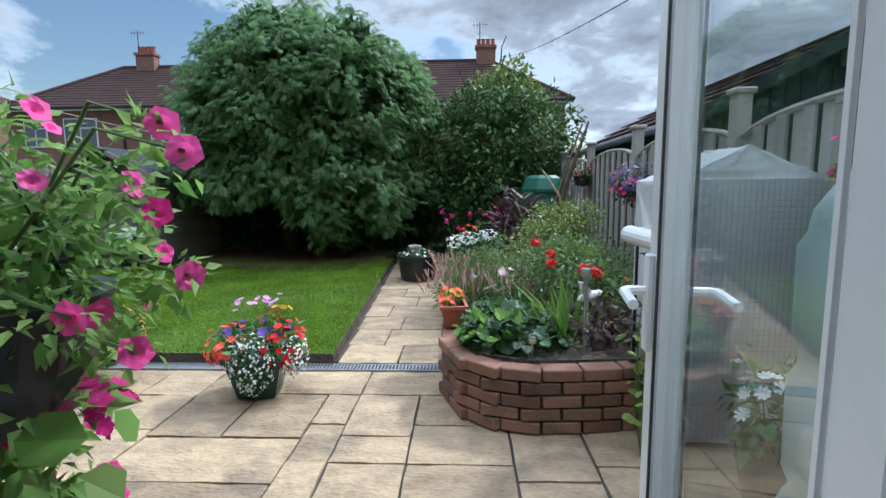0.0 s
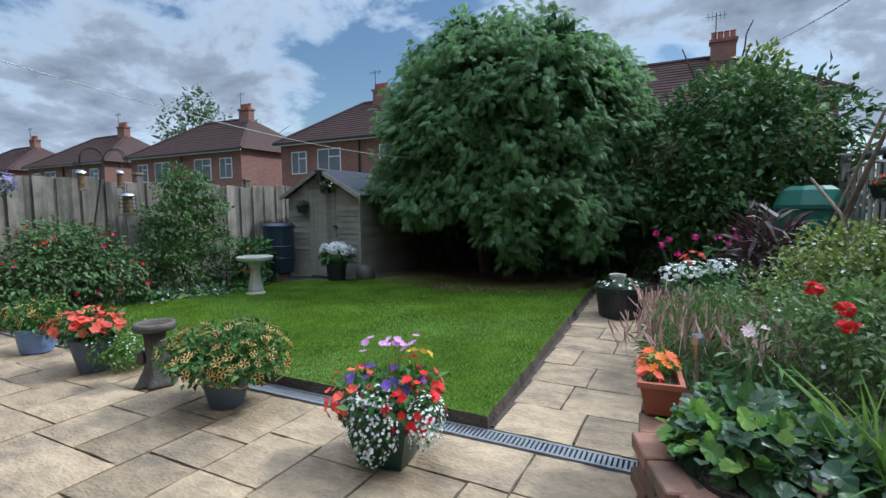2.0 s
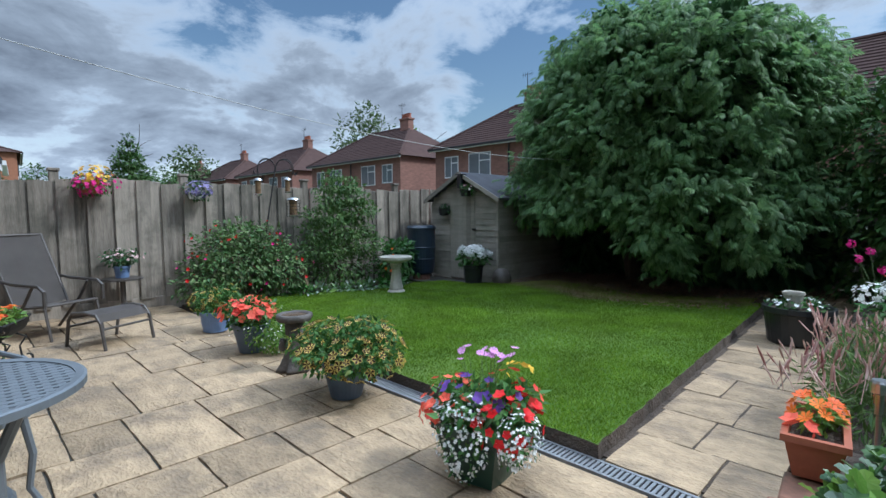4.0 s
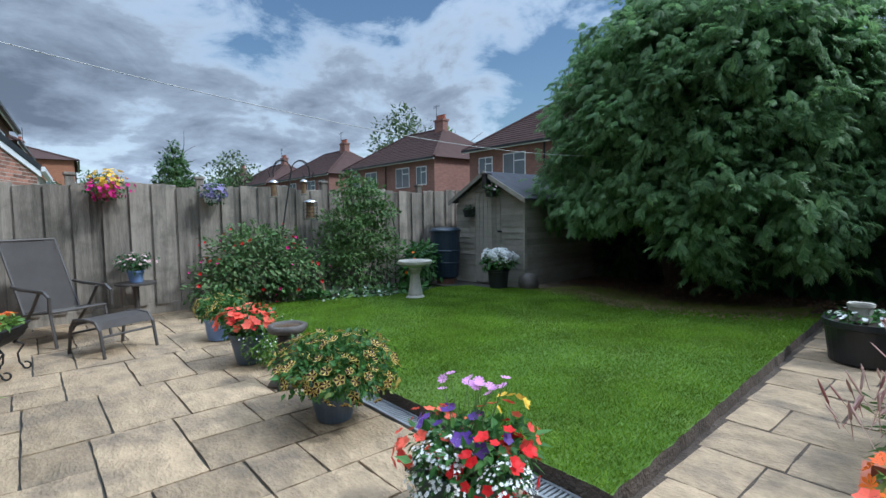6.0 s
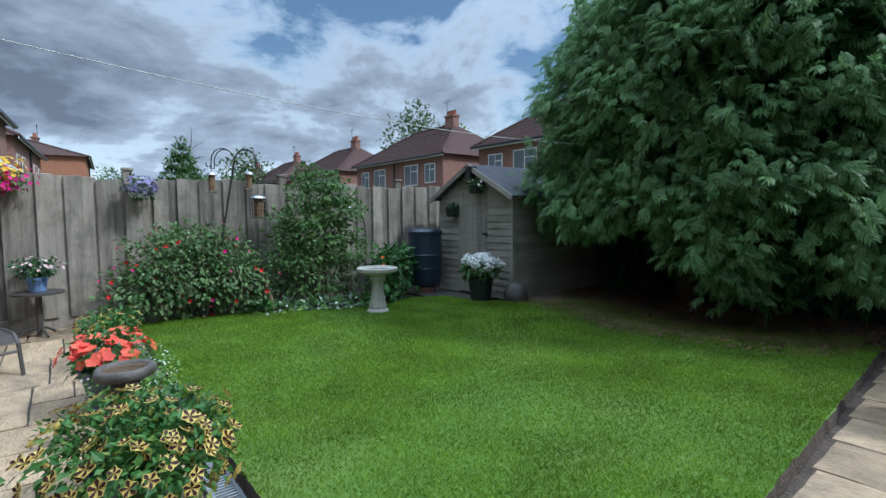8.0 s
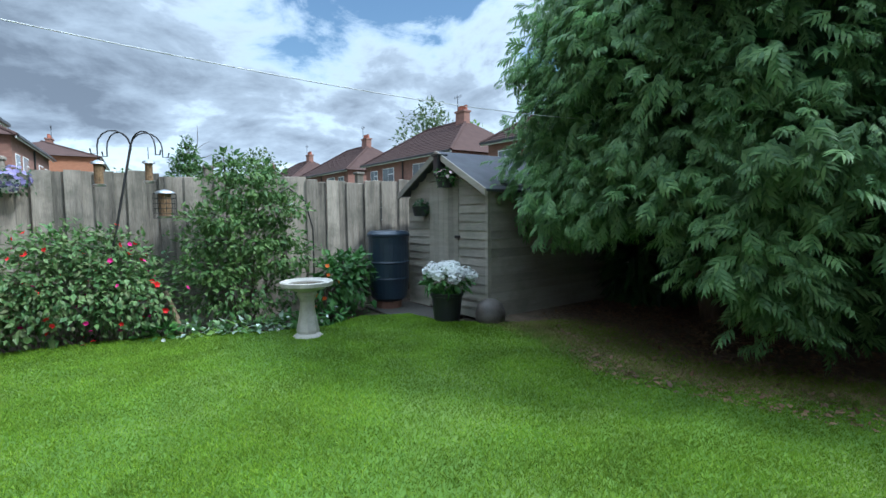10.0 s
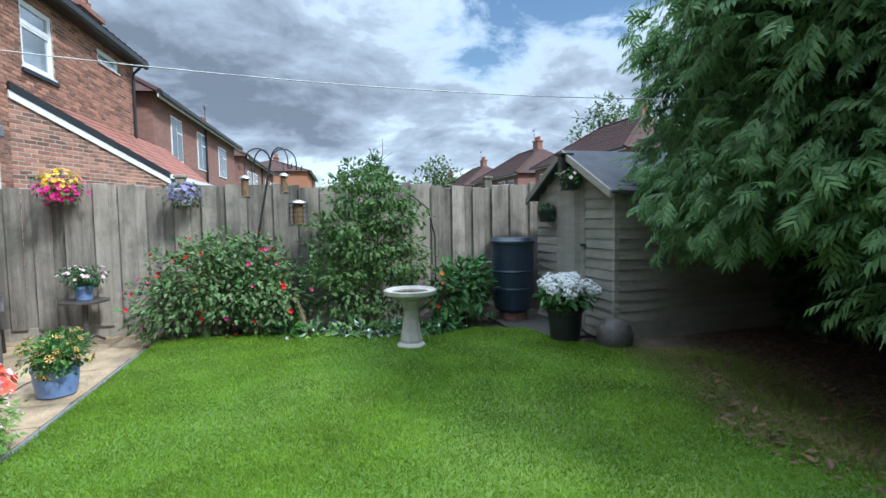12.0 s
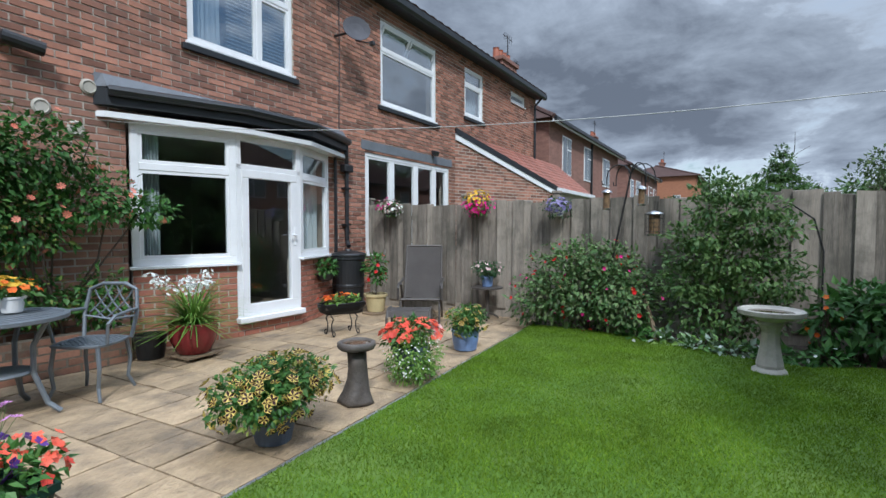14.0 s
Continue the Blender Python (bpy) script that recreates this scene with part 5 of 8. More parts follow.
shrub("orange_bloom_plant", (-5.75, 7.2, 0), [((0, 0, 0.45), (0.15, 0.18, 0.3))], 160, 0.10, M["leaf_mid"], "low plant with a few orange blooms", [("orange_flowers", "f_orange", 7, 0.03, FLOWER5)])
for k, (x, y) in enumerate(((-5.72, 5.75), (-5.62, 6.1), (-5.5, 6.4), (-5.55, 6.75), (-5.6, 7.2), (-5.75, 5.45))):
    shrub("ground_cover", (x, y, 0), [((0, 0, 0.08), (0.2, 0.22, 0.12))], 170, 0.085, M["leaf_var"] if k < 3 else M["leaf_mid"], "low silvery green ground cover plant", [("white_flowers", "f_white", 6, 0.02, FLOWER5)], stems_n=2, category="plant")
litter("bed_litter", [(-6.4, 4.3), (-5.9, 4.3), (-5.3, 6.4), (-5.4, 7.6), (-6.4, 8.3)], 1400, 0.035, M["leaf_mid"], 0.0, "small weeds and fallen leaves in the border")

t = thing("wooden_stake", pose(-5.85, 5.62, 0), "weathered split wooden stake leaning in the border", "stake")
bm = tube_bm([(0.03, 0.04, -0.1), (0.0, 0.0, 0.25), (-0.03, -0.09, 0.52)], 0.03, 7, 0.022)
part("stake", bm, M["wood"], t)


def bird_bath_stone():
    t = thing("stone_bird_bath", pose(-4.92, 6.66, 0.045) @ Matrix.Scale(0.9, 4), "pale cast stone bird bath on a baluster pedestal", "bird bath")
    part("pedestal", lathe_bm([(0.165, 0), (0.165, 0.035), (0.15, 0.05), (0.12, 0.07), (0.125, 0.10), (0.105, 0.20), (0.085, 0.32), (0.078, 0.42), (0.10, 0.48), (0.115, 0.50), (0.10, 0.53)], 8), M["stone"], t)
    part("bowl", lathe_bm([(0.10, 0.53), (0.16, 0.55), (0.25, 0.585), (0.285, 0.60), (0.29, 0.64), (0.27, 0.65), (0.24, 0.63), (0.10, 0.60), (0.0, 0.598)], 16), M["stone"], t)
    part("water", lathe_bm([(0.235, 0.622), (0.0, 0.6225)], 16), M["water"], t)


bird_bath_stone()


def stump_bath():
    t = thing("stump_bird_bath", pose(-2.74, 3.76, 0) @ Matrix.Scale(0.9, 4), "dark bronze-coloured bird bath shaped like a tree stump", "bird bath")
    bm = lathe_bm([(0.15, 0), (0.14, 0.03), (0.105, 0.10), (0.085, 0.2), (0.075, 0.32), (0.075, 0.46)], 22, wobble=0.35)
    part("trunk", bm, M["dark_stone"], t, smooth=True)
    bm = lathe_bm([(0.08, 0.45), (0.11, 0.455), (0.15, 0.465), (0.165, 0.49), (0.16, 0.52), (0.14, 0.53), (0.122, 0.518), (0.118, 0.505), (0.0, 0.50)], 26, wobble=0.10)
    part("bowl", bm, M["dark_stone"], t, smooth=True)
    part("water", lathe_bm([(0.121, 0.512), (0.0, 0.5125)], 20), M["water"], t)
    bm = bmesh.new()
    lathe(bm, [(0.0, 0.0), (0.035, 0.02), (0.04, 0.05), (0.028, 0.085), (0.032, 0.10), (0.022, 0.125), (0.0, 0.13)], 10, m=pose(-0.07, -0.09, 0.17))
    part("carved_squirrel", bm, M["dark_stone"], t, "small carved animal figure", smooth=True)


stump_bath()


def pot(t, profile, material, n=28, square=0.0, label=""):
    """A hollow pot, with earth in it."""
    r, h = profile[-1]
    inner = [(r - 0.014, h), (r - 0.018, h - 0.05), (0.0, h - 0.05)]
    part("pot", lathe_bm(list(profile) + inner, n, square=square), material, t, label)
    part("earth", lathe_bm([(r - 0.015, h - 0.045), (0, h - 0.03)], n, square=square), M["soil"], t)


def flower_pot(name, at, profile, material, plant, label, square=0.0, rz=0, n=28):
    t = thing(name, pose(*at, 0, 0, rz), label, "flower pot")
    pot(t, profile, material, n, square)
    plant(t, profile[-1][1])
    return t


def mound(rx, ry, rz_, n, size, material, flowers, z=0.08, shape=LEAF, trailing=None):
    def grow(t, h):
        lobes = [((0, 0, h + z), (rx, ry, rz_)), ((rx * 0.4, 0.02, h + z + 0.03), (rx * 0.6, ry * 0.7, rz_ * 0.8)), ((-rx * 0.4, -0.02, h + z - 0.01), (rx * 0.6, ry * 0.7, rz_ * 0.8))]
        tips = [tuple(np.array(c) + rng.uniform(-0.6, 0.6, 3) * np.array(r)) for c, r in lobes for _ in range(4)]
        stems("stems", (0, 0, h - 0.05), tips, 0.005, M["stem"], t, 0.03)
        foliage("leaves", lobes, n, size, M[material], t, shape, 0.25, 0.25)
        for fname, fm, cnt, fs, fshape, top in flowers:
            blooms(fname, lobes, cnt, fs, M[fm], t, fshape, top=top)
        if trailing:
            fname, mm, cnt, fs, lob = trailing
            foliage(fname, lob, cnt, fs, M[mm], t, LEAF, 0.5, 0.4)
    return grow


def striped_blooms(t, lobes, n, size):
    """Yellow petunias with dark stripes: a pale trumpet with a dark star lying on it."""
    p, out = in_lobes(lobes, n, 0.93)
    k = len(p)
    z = out + rand_dirs(k) * 0.35 + np.array((0, 0, 0.25))
    rot = frames(np.cross(z, rand_dirs(k)), z)
    s = size * (0.8 + 0.4 * rng.random(k))
    flowers_at("yellow_flowers", FLOWER5, p + out * size * 0.4, rot, s, M["f_paleyellow"], t)
    flowers_at("dark_stripes", STAR, p + out * size * 0.4 + rot[:, :, 2] * 0.004, rot, s * 0.93, M["f_blackish"], t)


def petunia_plant(rx, ry, rz_, n, blo, z=0.10):
    def grow(t, h):
        lobes = [((0, 0, h + z), (rx * 0.85, ry * 0.9, rz_)), ((rx * 0.5, 0.05, h + z - 0.02), (rx * 0.55, ry * 0.7, rz_ * 0.9)), ((-rx * 0.5, -0.05, h + z + 0.01), (rx * 0.55, ry * 0.7, rz_ * 0.85)), ((0.05, 0.1, h + z + 0.08), (rx * 0.6, ry * 0.6, rz_ * 0.7))]
        tips = [tuple(np.array(c) + rng.uniform(-0.7, 0.7, 3) * np.array(r)) for c, r in lobes for _ in range(5)]
        stems("stems", (0, 0, h - 0.05), tips, 0.005, M["stem"], t, 0.04)
        foliage("leaves", lobes, int(n * 1.3), 0.040, M["leaf_mid"], t, LEAF, 0.25, 0.2)
        foliage("pale_leaves", lobes, n // 5, 0.034, M["leaf_yellow"], t, LEAF, 0.6, 0.2)
        striped_blooms(t, lobes, blo, 0.034)
    return grow


ROUND_POT = [(0.105, 0.0), (0.11, 0.005), (0.165, 0.24), (0.175, 0.245), (0.178, 0.275)]
flower_pot("petunia_pot", (-1.94, 3.72, 0), ROUND_POT, M["blue_grey"], petunia_plant(0.43, 0.40, 0.165, 2300, 190, 0.07), "blue-grey pot of yellow petunias with dark stripes, on the patio")
flower_pot("blue_petunia_pot", (-4.62, 3.80, 0), [(0.10, 0), (0.125, 0.01), (0.145, 0.12), (0.15, 0.2), (0.16, 0.205), (0.16, 0.23)], M["blue_glaze"], petunia_plant(0.27, 0.25, 0.16, 800, 55), "blue pot of small yellow petunias at the patio edge")


def mixed_planter(t, h):
    c = [((0, 0, h + 0.03), (0.26, 0.25, 0.15)), ((0.12, 0.05, h + 0.07), (0.16, 0.16, 0.12)), ((-0.12, 0.0, h + 0.05), (0.16, 0.16, 0.12))]
    foliage("leaves", c, 800, 0.05, M["leaf_mid"], t, LEAF, 0.3)
    blooms("red_flowers", [((0.17, -0.04, h + 0.05), (0.14, 0.18, 0.14))], 58, 0.027, M["f_red"], t)
    blooms("coral_flowers", [((-0.18, -0.03, h + 0.05), (0.13, 0.18, 0.12))], 50, 0.027, M["f_coral"], t)
    blooms("orange_flowers", [((0.10, 0.10, h + 0.12), (0.14, 0.12, 0.10))], 20, 0.027, M["f_coral"], t)
    blooms("pansies", [((-0.02, 0.0, h + 0.13), (0.2, 0.14, 0.07))], 18, 0.030, M["f_purple"], t)
    blooms("yellow_flowers", [((0.12, 0.14, h + 0.22), (0.05, 0.05, 0.03))], 6, 0.026, M["f_yellow"], t)
    trail = [((0.0, -0.20, h - 0.05), (0.14, 0.07, 0.17)), ((0.24, -0.08, h - 0.02), (0.09, 0.14, 0.13)), ((-0.02, -0.12, h + 0.08), (0.12, 0.1, 0.06))]
    foliage("trailing_leaves", trail, 700, 0.020, M["leaf_mid"], t, LEAF, 0.4)
    blooms("white_flowers", trail, 760, 0.0085, M["f_white"], t, FLOWER5, shell=0.85)
    tips = [(rng.uniform(-0.16, 0.16), rng.uniform(-0.04, 0.10), h + rng.uniform(0.26, 0.36)) for _ in range(16)]
    stems("tall_stems", (0, 0, h), tips, 0.003, M["stem"], t, 0.03)
    k = len(tips)
    z = rand_dirs(k) * 0.4 + np.array((0, -0.3, 0.8))
    flowers_at("lilac_flowers", FLOWER8, np.array(tips), frames(np.cross(z, rand_dirs(k)), z), 0.024, M["f_lilac"], t)


flower_pot("square_planter", (-0.56, 3.60, 0), [(0.12, 0), (0.125, 0.006), (0.185, 0.25), (0.20, 0.255), (0.20, 0.29)], M["green_glaze"], mixed_planter, "dark green tapered planter of mixed bright flowers on the patio", square=0.75, rz=8)


def impatiens(t, h):
    c = [((0, 0.0, h + 0.08), (0.26, 0.24, 0.17)), ((-0.08, -0.02, h + 0.12), (0.2, 0.2, 0.12))]
    foliage("leaves", c, 700, 0.05, M["leaf_mid"], t, LEAF, 0.3)
    blooms("coral_flowers", [((-0.05, 0.0, h + 0.09), (0.28, 0.25, 0.13))], 108, 0.040, M["f_coral"], t, top=-0.1)
    blooms("pink_flowers", [((-0.2, 0.1, h + 0.08), (0.12, 0.14, 0.12))], 26, 0.032, M["f_palepink"], t)
    trail = [((0.14, 0.10, h - 0.04), (0.30, 0.26, 0.19)), ((0.2, 0.12, 0.13), (0.26, 0.23, 0.14))]
    foliage("trailing_leaves", trail, 2400, 0.030, M["leaf_light"], t, LEAF, 0.35)
    blooms("white_flowers", trail + [((-0.22, 0.0, h - 0.02), (0.1, 0.2, 0.14))], 220, 0.009, M["f_white"], t, FLOWER5, shell=0.9)


flower_pot("impatiens_pot", (-3.55, 3.74, 0), ROUND_POT, M["blue_grey"], impatiens, "blue-grey pot of coral busy lizzies and trailing green", rz=10)

# seating corner


def recliner():
    t = thing("reclining_chair", pose(-5.78, 2.55, 0, 0, 0, 26), "taupe metal garden recliner with a stretched mesh seat", "chair")
    for y in (-0.27, 0.27):
        part("side_frame", tube_bm([(0.32, y, 0.0), (0.24, y, 0.36), (-0.22, y, 0.30), (-0.62, y, 1.08)], 0.016), M["bronze_frame"], t)
        part("rear_leg", tube_bm([(-0.42, y * 1.05, 0.0), (-0.05, y * 1.05, 0.36), (0.10, y * 1.05, 0.56)], 0.016), M["bronze_frame"], t)
        part("armrest", tube_bm([(0.30, y * 1.12, 0.36), (0.30, y * 1.12, 0.52), (0.22, y * 1.12, 0.57), (-0.20, y * 1.12, 0.58), (-0.36, y * 1.1, 0.60)], 0.018), M["bronze_frame"], t)

    def sling(name, pts):
        bm = bmesh.new()
        rows = [[bm.verts.new((x, y, z - 0.02 * (1 - (y / 0.255) ** 2))) for y in np.linspace(-0.255, 0.255, 7)] for x, z in pts]
        for a, b in zip(rows, rows[1:]):
            for k in range(6):
                bm.faces.new((a[k], a[k + 1], b[k + 1], b[k]))
        bmesh.ops.solidify(bm, geom=bm.faces[:], thickness=0.006)
        part(name, bm, M["sling"], t)
    sling("seat", [(0.24, 0.375), (0.1, 0.36), (-0.1, 0.33), (-0.21, 0.315)])
    sling("backrest", [(-0.23, 0.33), (-0.35, 0.56), (-0.5, 0.86), (-0.62, 1.09)])
    for x, z in ((0.25, 0.36), (-0.62, 1.08), (-0.22, 0.30)):
        part("cross_bar", tube_bm([(x, -0.27, z), (x, 0.27, z)], 0.014), M["bronze_frame"], t)
    s = thing("footstool", pose(-4.93, 2.88, 0, 0, 0, 26), "taupe metal footstool with a mesh top", "footstool")
    for y in (-0.26, 0.26):
        part("side_frame", tube_bm([(-0.27, y, 0.0), (-0.22, y, 0.26), (-0.16, y, 0.335), (0, y, 0.35), (0.16, y, 0.335), (0.22, y, 0.26), (0.27, y, 0.0)], 0.016), M["bronze_frame"], s)
    for x in (-0.23, 0.23):
        part("cross_bar", tube_bm([(x, -0.26, 0.2), (x, 0.26, 0.2)], 0.012), M["bronze_frame"], s)
    bm = bmesh.new()
    pts = [(-0.22, 0.27), (-0.16, 0.335), (0, 0.352), (0.16, 0.335), (0.22, 0.27)]
    rows = [[bm.verts.new((x, y, z)) for y in np.linspace(-0.25, 0.25, 5)] for x, z in pts]
    for a, b in zip(rows, rows[1:]):
        for k in range(4):
            bm.faces.new((a[k], a[k + 1], b[k + 1], b[k]))
    bmesh.ops.solidify(bm, geom=bm.faces[:], thickness=0.006)
    part("seat", bm, M["sling"], s)


recliner()
t = thing("side_table", pose(-6.42, 3.31, 0), "small round dark metal side table by the fence", "table")
part("tabletop", lathe_bm([(0.22, 0.46), (0.235, 0.465), (0.235, 0.485), (0.22, 0.49)], 28), M["bronze_frame"], t)
part("column", lathe_bm([(0.035, 0.02), (0.03, 0.1), (0.03, 0.46)], 12), M["bronze_frame"], t)
for k in range(3):
    a = radians(120 * k + 20)
    part("leg", tube_bm([(0, 0, 0.10), (0.10 * math.cos(a), 0.10 * math.sin(a), 0.07), (0.19 * math.cos(a), 0.19 * math.sin(a), 0.012)], 0.014), M["bronze_frame"], t)
flower_pot("begonia_pot", (-6.42, 3.31, 0.49), [(0.07, 0), (0.075, 0.005), (0.088, 0.12), (0.098, 0.125), (0.098, 0.155)], M["blue_glaze"],
           mound(0.23, 0.22, 0.12, 420, 0.05, "leaf_dark", [("pink_flowers", "f_palepink", 110, 0.022, FLOWER5, -0.2)], 0.10), "small blue pot of pale pink begonias on the side table")


def basket(name, at, label, petals, leaf="leaf_mid", r=0.185, tub="black"):
    t = thing(name, pose(*at), label, "hanging basket")
    part("tub", lathe_bm([(0.06, -0.10), (0.085, -0.095), (0.115, 0.02), (0.12, 0.03), (0.105, 0.03), (0.09, 0.0), (0, 0.0)], 18), M[tub], t)
    part("bracket", tube_bm([(-0.12, 0, -0.05), (-0.12, 0, 0.08), (0.0, 0, 0.06), (0.10, 0, 0.02)], 0.006, 6), M["iron"], t)
    lobes = [((0.02, 0, 0.06), (r, r * 1.35, r * 0.7)), ((0.03, 0.03, 0.0), (r * 1.05, r * 1.2, r * 0.8))]
    foliage("leaves", lobes, 330, 0.04, M[leaf], t, LEAF, 0.3, 0.5)
    for fm, n, dy, dz in petals:
        blooms("flowers", [((0.04, dy, 0.05 + dz), (r, r, r * 0.65))], n, 0.026, M[fm], t)
    return t


basket("fence_basket", (-6.67, 1.42, 1.675), "hanging basket of white and pink flowers on the fence", [("f_palepink", 70, 0, 0), ("f_white", 30, 0.05, -0.03), ("f_magenta", 25, -0.05, 0.03)])
basket("fence_basket", (-6.61, 3.05, 1.675), "hanging basket of yellow and magenta flowers on the fence", [("f_yellow", 70, 0.04, 0.09), ("f_magenta", 90, -0.02, -0.05), ("f_magenta", 25, 0.12, 0.0)], tub="terracotta")
basket("fence_basket", (-6.57, 4.30, 1.62), "hanging basket of pale lavender trailing flowers on the fence", [("f_lavender", 90, 0.03, 0.0)], "leaf_dark", 0.17, "white")

# rose pot, trough on iron stand, bin, wall planter by the house
t = thing("cream_pot", pose(-6.05, 1.55, 0), "cream glazed pot with a small red-flowered shrub", "flower pot")
part("pot_stand", box_bm(-0.16, 0.16, -0.16, 0.16, 0.0, 0.035, bevel=0.006), M["wood"], t)
part("pot", lathe_bm([(0.12, 0.036), (0.13, 0.045), (0.165, 0.27), (0.185, 0.28), (0.188, 0.32), (0.17, 0.32), (0.16, 0.27), (0, 0.27)], 24), M["cream"], t)
part("earth", lathe_bm([(0.165, 0.275), (0, 0.29)], 20), M["soil"], t)
part("stem", tube_bm([(0, 0, 0.28), (0.01, 0.02, 0.5), (-0.02, 0, 0.7)], 0.012, 6, 0.008), M["bark"], t)
lob = [((0.02, 0.0, 0.78), (0.2, 0.2, 0.17)), ((0.05, 0.06, 0.62), (0.14, 0.16, 0.14))]
foliage("leaves", lob, 330, 0.075, M["leaf_mid"], t, LEAF, 0.3)
blooms("red_flowers", lob, 13, 0.038, M["f_red"], t)


def iron_trough():
    t = thing("iron_trough_planter", pose(-4.62, 2.05, 0, 0, 0, -22), "black boat-shaped planter of orange flowers on scrolled iron feet", "planter")
    bm = bmesh.new()
    rows = []
    for x, w, d in ((-0.31, 0.05, 0.03), (-0.29, 0.10, 0.10), (-0.2, 0.125, 0.145), (0, 0.13, 0.15), (0.2, 0.125, 0.145), (0.29, 0.10, 0.10), (0.31, 0.05, 0.03)):
        rows.append([bm.verts.new((x, w * math.cos(a), 0.40 - d * math.sin(a))) for a in np.linspace(0, math.pi, 9)])
    for a, b in zip(rows, rows[1:]):
        for k in range(8):
            bm.faces.new((a[k], b[k], b[k + 1], a[k + 1]))
    bm.faces.new(rows[0])
    bm.faces.new(list(reversed(rows[-1])))
    bmesh.ops.solidify(bm, geom=bm.faces[:], thickness=0.008)
    part("liner", bm, M["black"], t)
    part("rim", tube_bm([(-0.31, 0, 0.40), (-0.27, 0.11, 0.40), (0, 0.135, 0.40), (0.27, 0.11, 0.40), (0.31, 0, 0.40), (0.27, -0.11, 0.40), (0, -0.135, 0.40), (-0.27, -0.11, 0.40), (-0.31, 0, 0.40)], 0.010), M["iron"], t)
    part("earth", box_bm(-0.27, 0.27, -0.10, 0.10, 0.34, 0.37), M["soil"], t)
    for x in (-0.17, 0.17):
        for s in (-1, 1):
            pts = [(x, s * 0.03, 0.255), (x, s * 0.10, 0.22), (x, s * 0.05, 0.14), (x, s * 0.06, 0.06)] + arc((x, s * 0.11, 0.032), 0.03, 180 if s > 0 else 0, 480 if s > 0 else -300, 10, "yz")
            part("foot", tube_bm(pts, 0.008, 6), M["iron"], t)
    lob = [((-0.12, 0, 0.42), (0.16, 0.12, 0.06)), ((0.12, 0, 0.42), (0.16, 0.12, 0.06))]
    foliage("leaves", lob, 300, 0.05, M["leaf_light"], t, LEAF, 0.2)
    blooms("orange_flowers", [((0, 0, 0.44), (0.27, 0.12, 0.07))], 34, 0.032, M["f_orange"], t, top=0.1)
    blooms("pink_flowers", [((0.22, 0.02, 0.44), (0.1, 0.1, 0.06))], 10, 0.032, M["f_coral"], t, top=0.1)


iron_trough()
t = thing("black_water_butt", pose(-5.98, 1.06, 0), "black ribbed plastic water butt with a domed lid", "water butt")
part("barrel", lathe_bm([(0.23, 0), (0.235, 0.02), (0.25, 0.4), (0.262, 0.42), (0.262, 0.45), (0.255, 0.47), (0.265, 0.85), (0.28, 0.86), (0.28, 0.90), (0.27, 0.91)], 30), M["black"], t, smooth=False)
part("lid", lathe_bm([(0.285, 0.905), (0.29, 0.93), (0.27, 0.955), (0.15, 0.985), (0.06, 0.995), (0.05, 1.02), (0.0, 1.025)], 30), M["black"], t)
part("tap", tube_bm([(0.2, 0.16, 0.12), (0.26, 0.21, 0.12), (0.27, 0.215, 0.09)], 0.016), M["black"], t)
t = thing("wall_planter", H @ pose(-1.95, 0.28, 0.55), "small black wall planter of green leaves under the bay", "planter")
part("tub", lathe_bm([(0.05, 0), (0.11, 0.03), (0.15, 0.11), (0.14, 0.115), (0.0, 0.09)], 16), M["black"], t)
foliage("leaves", [((0.0, 0.03, 0.2), (0.19, 0.15, 0.12))], 260, 0.07, M["leaf_mid"], t, LEAF, 0.3)


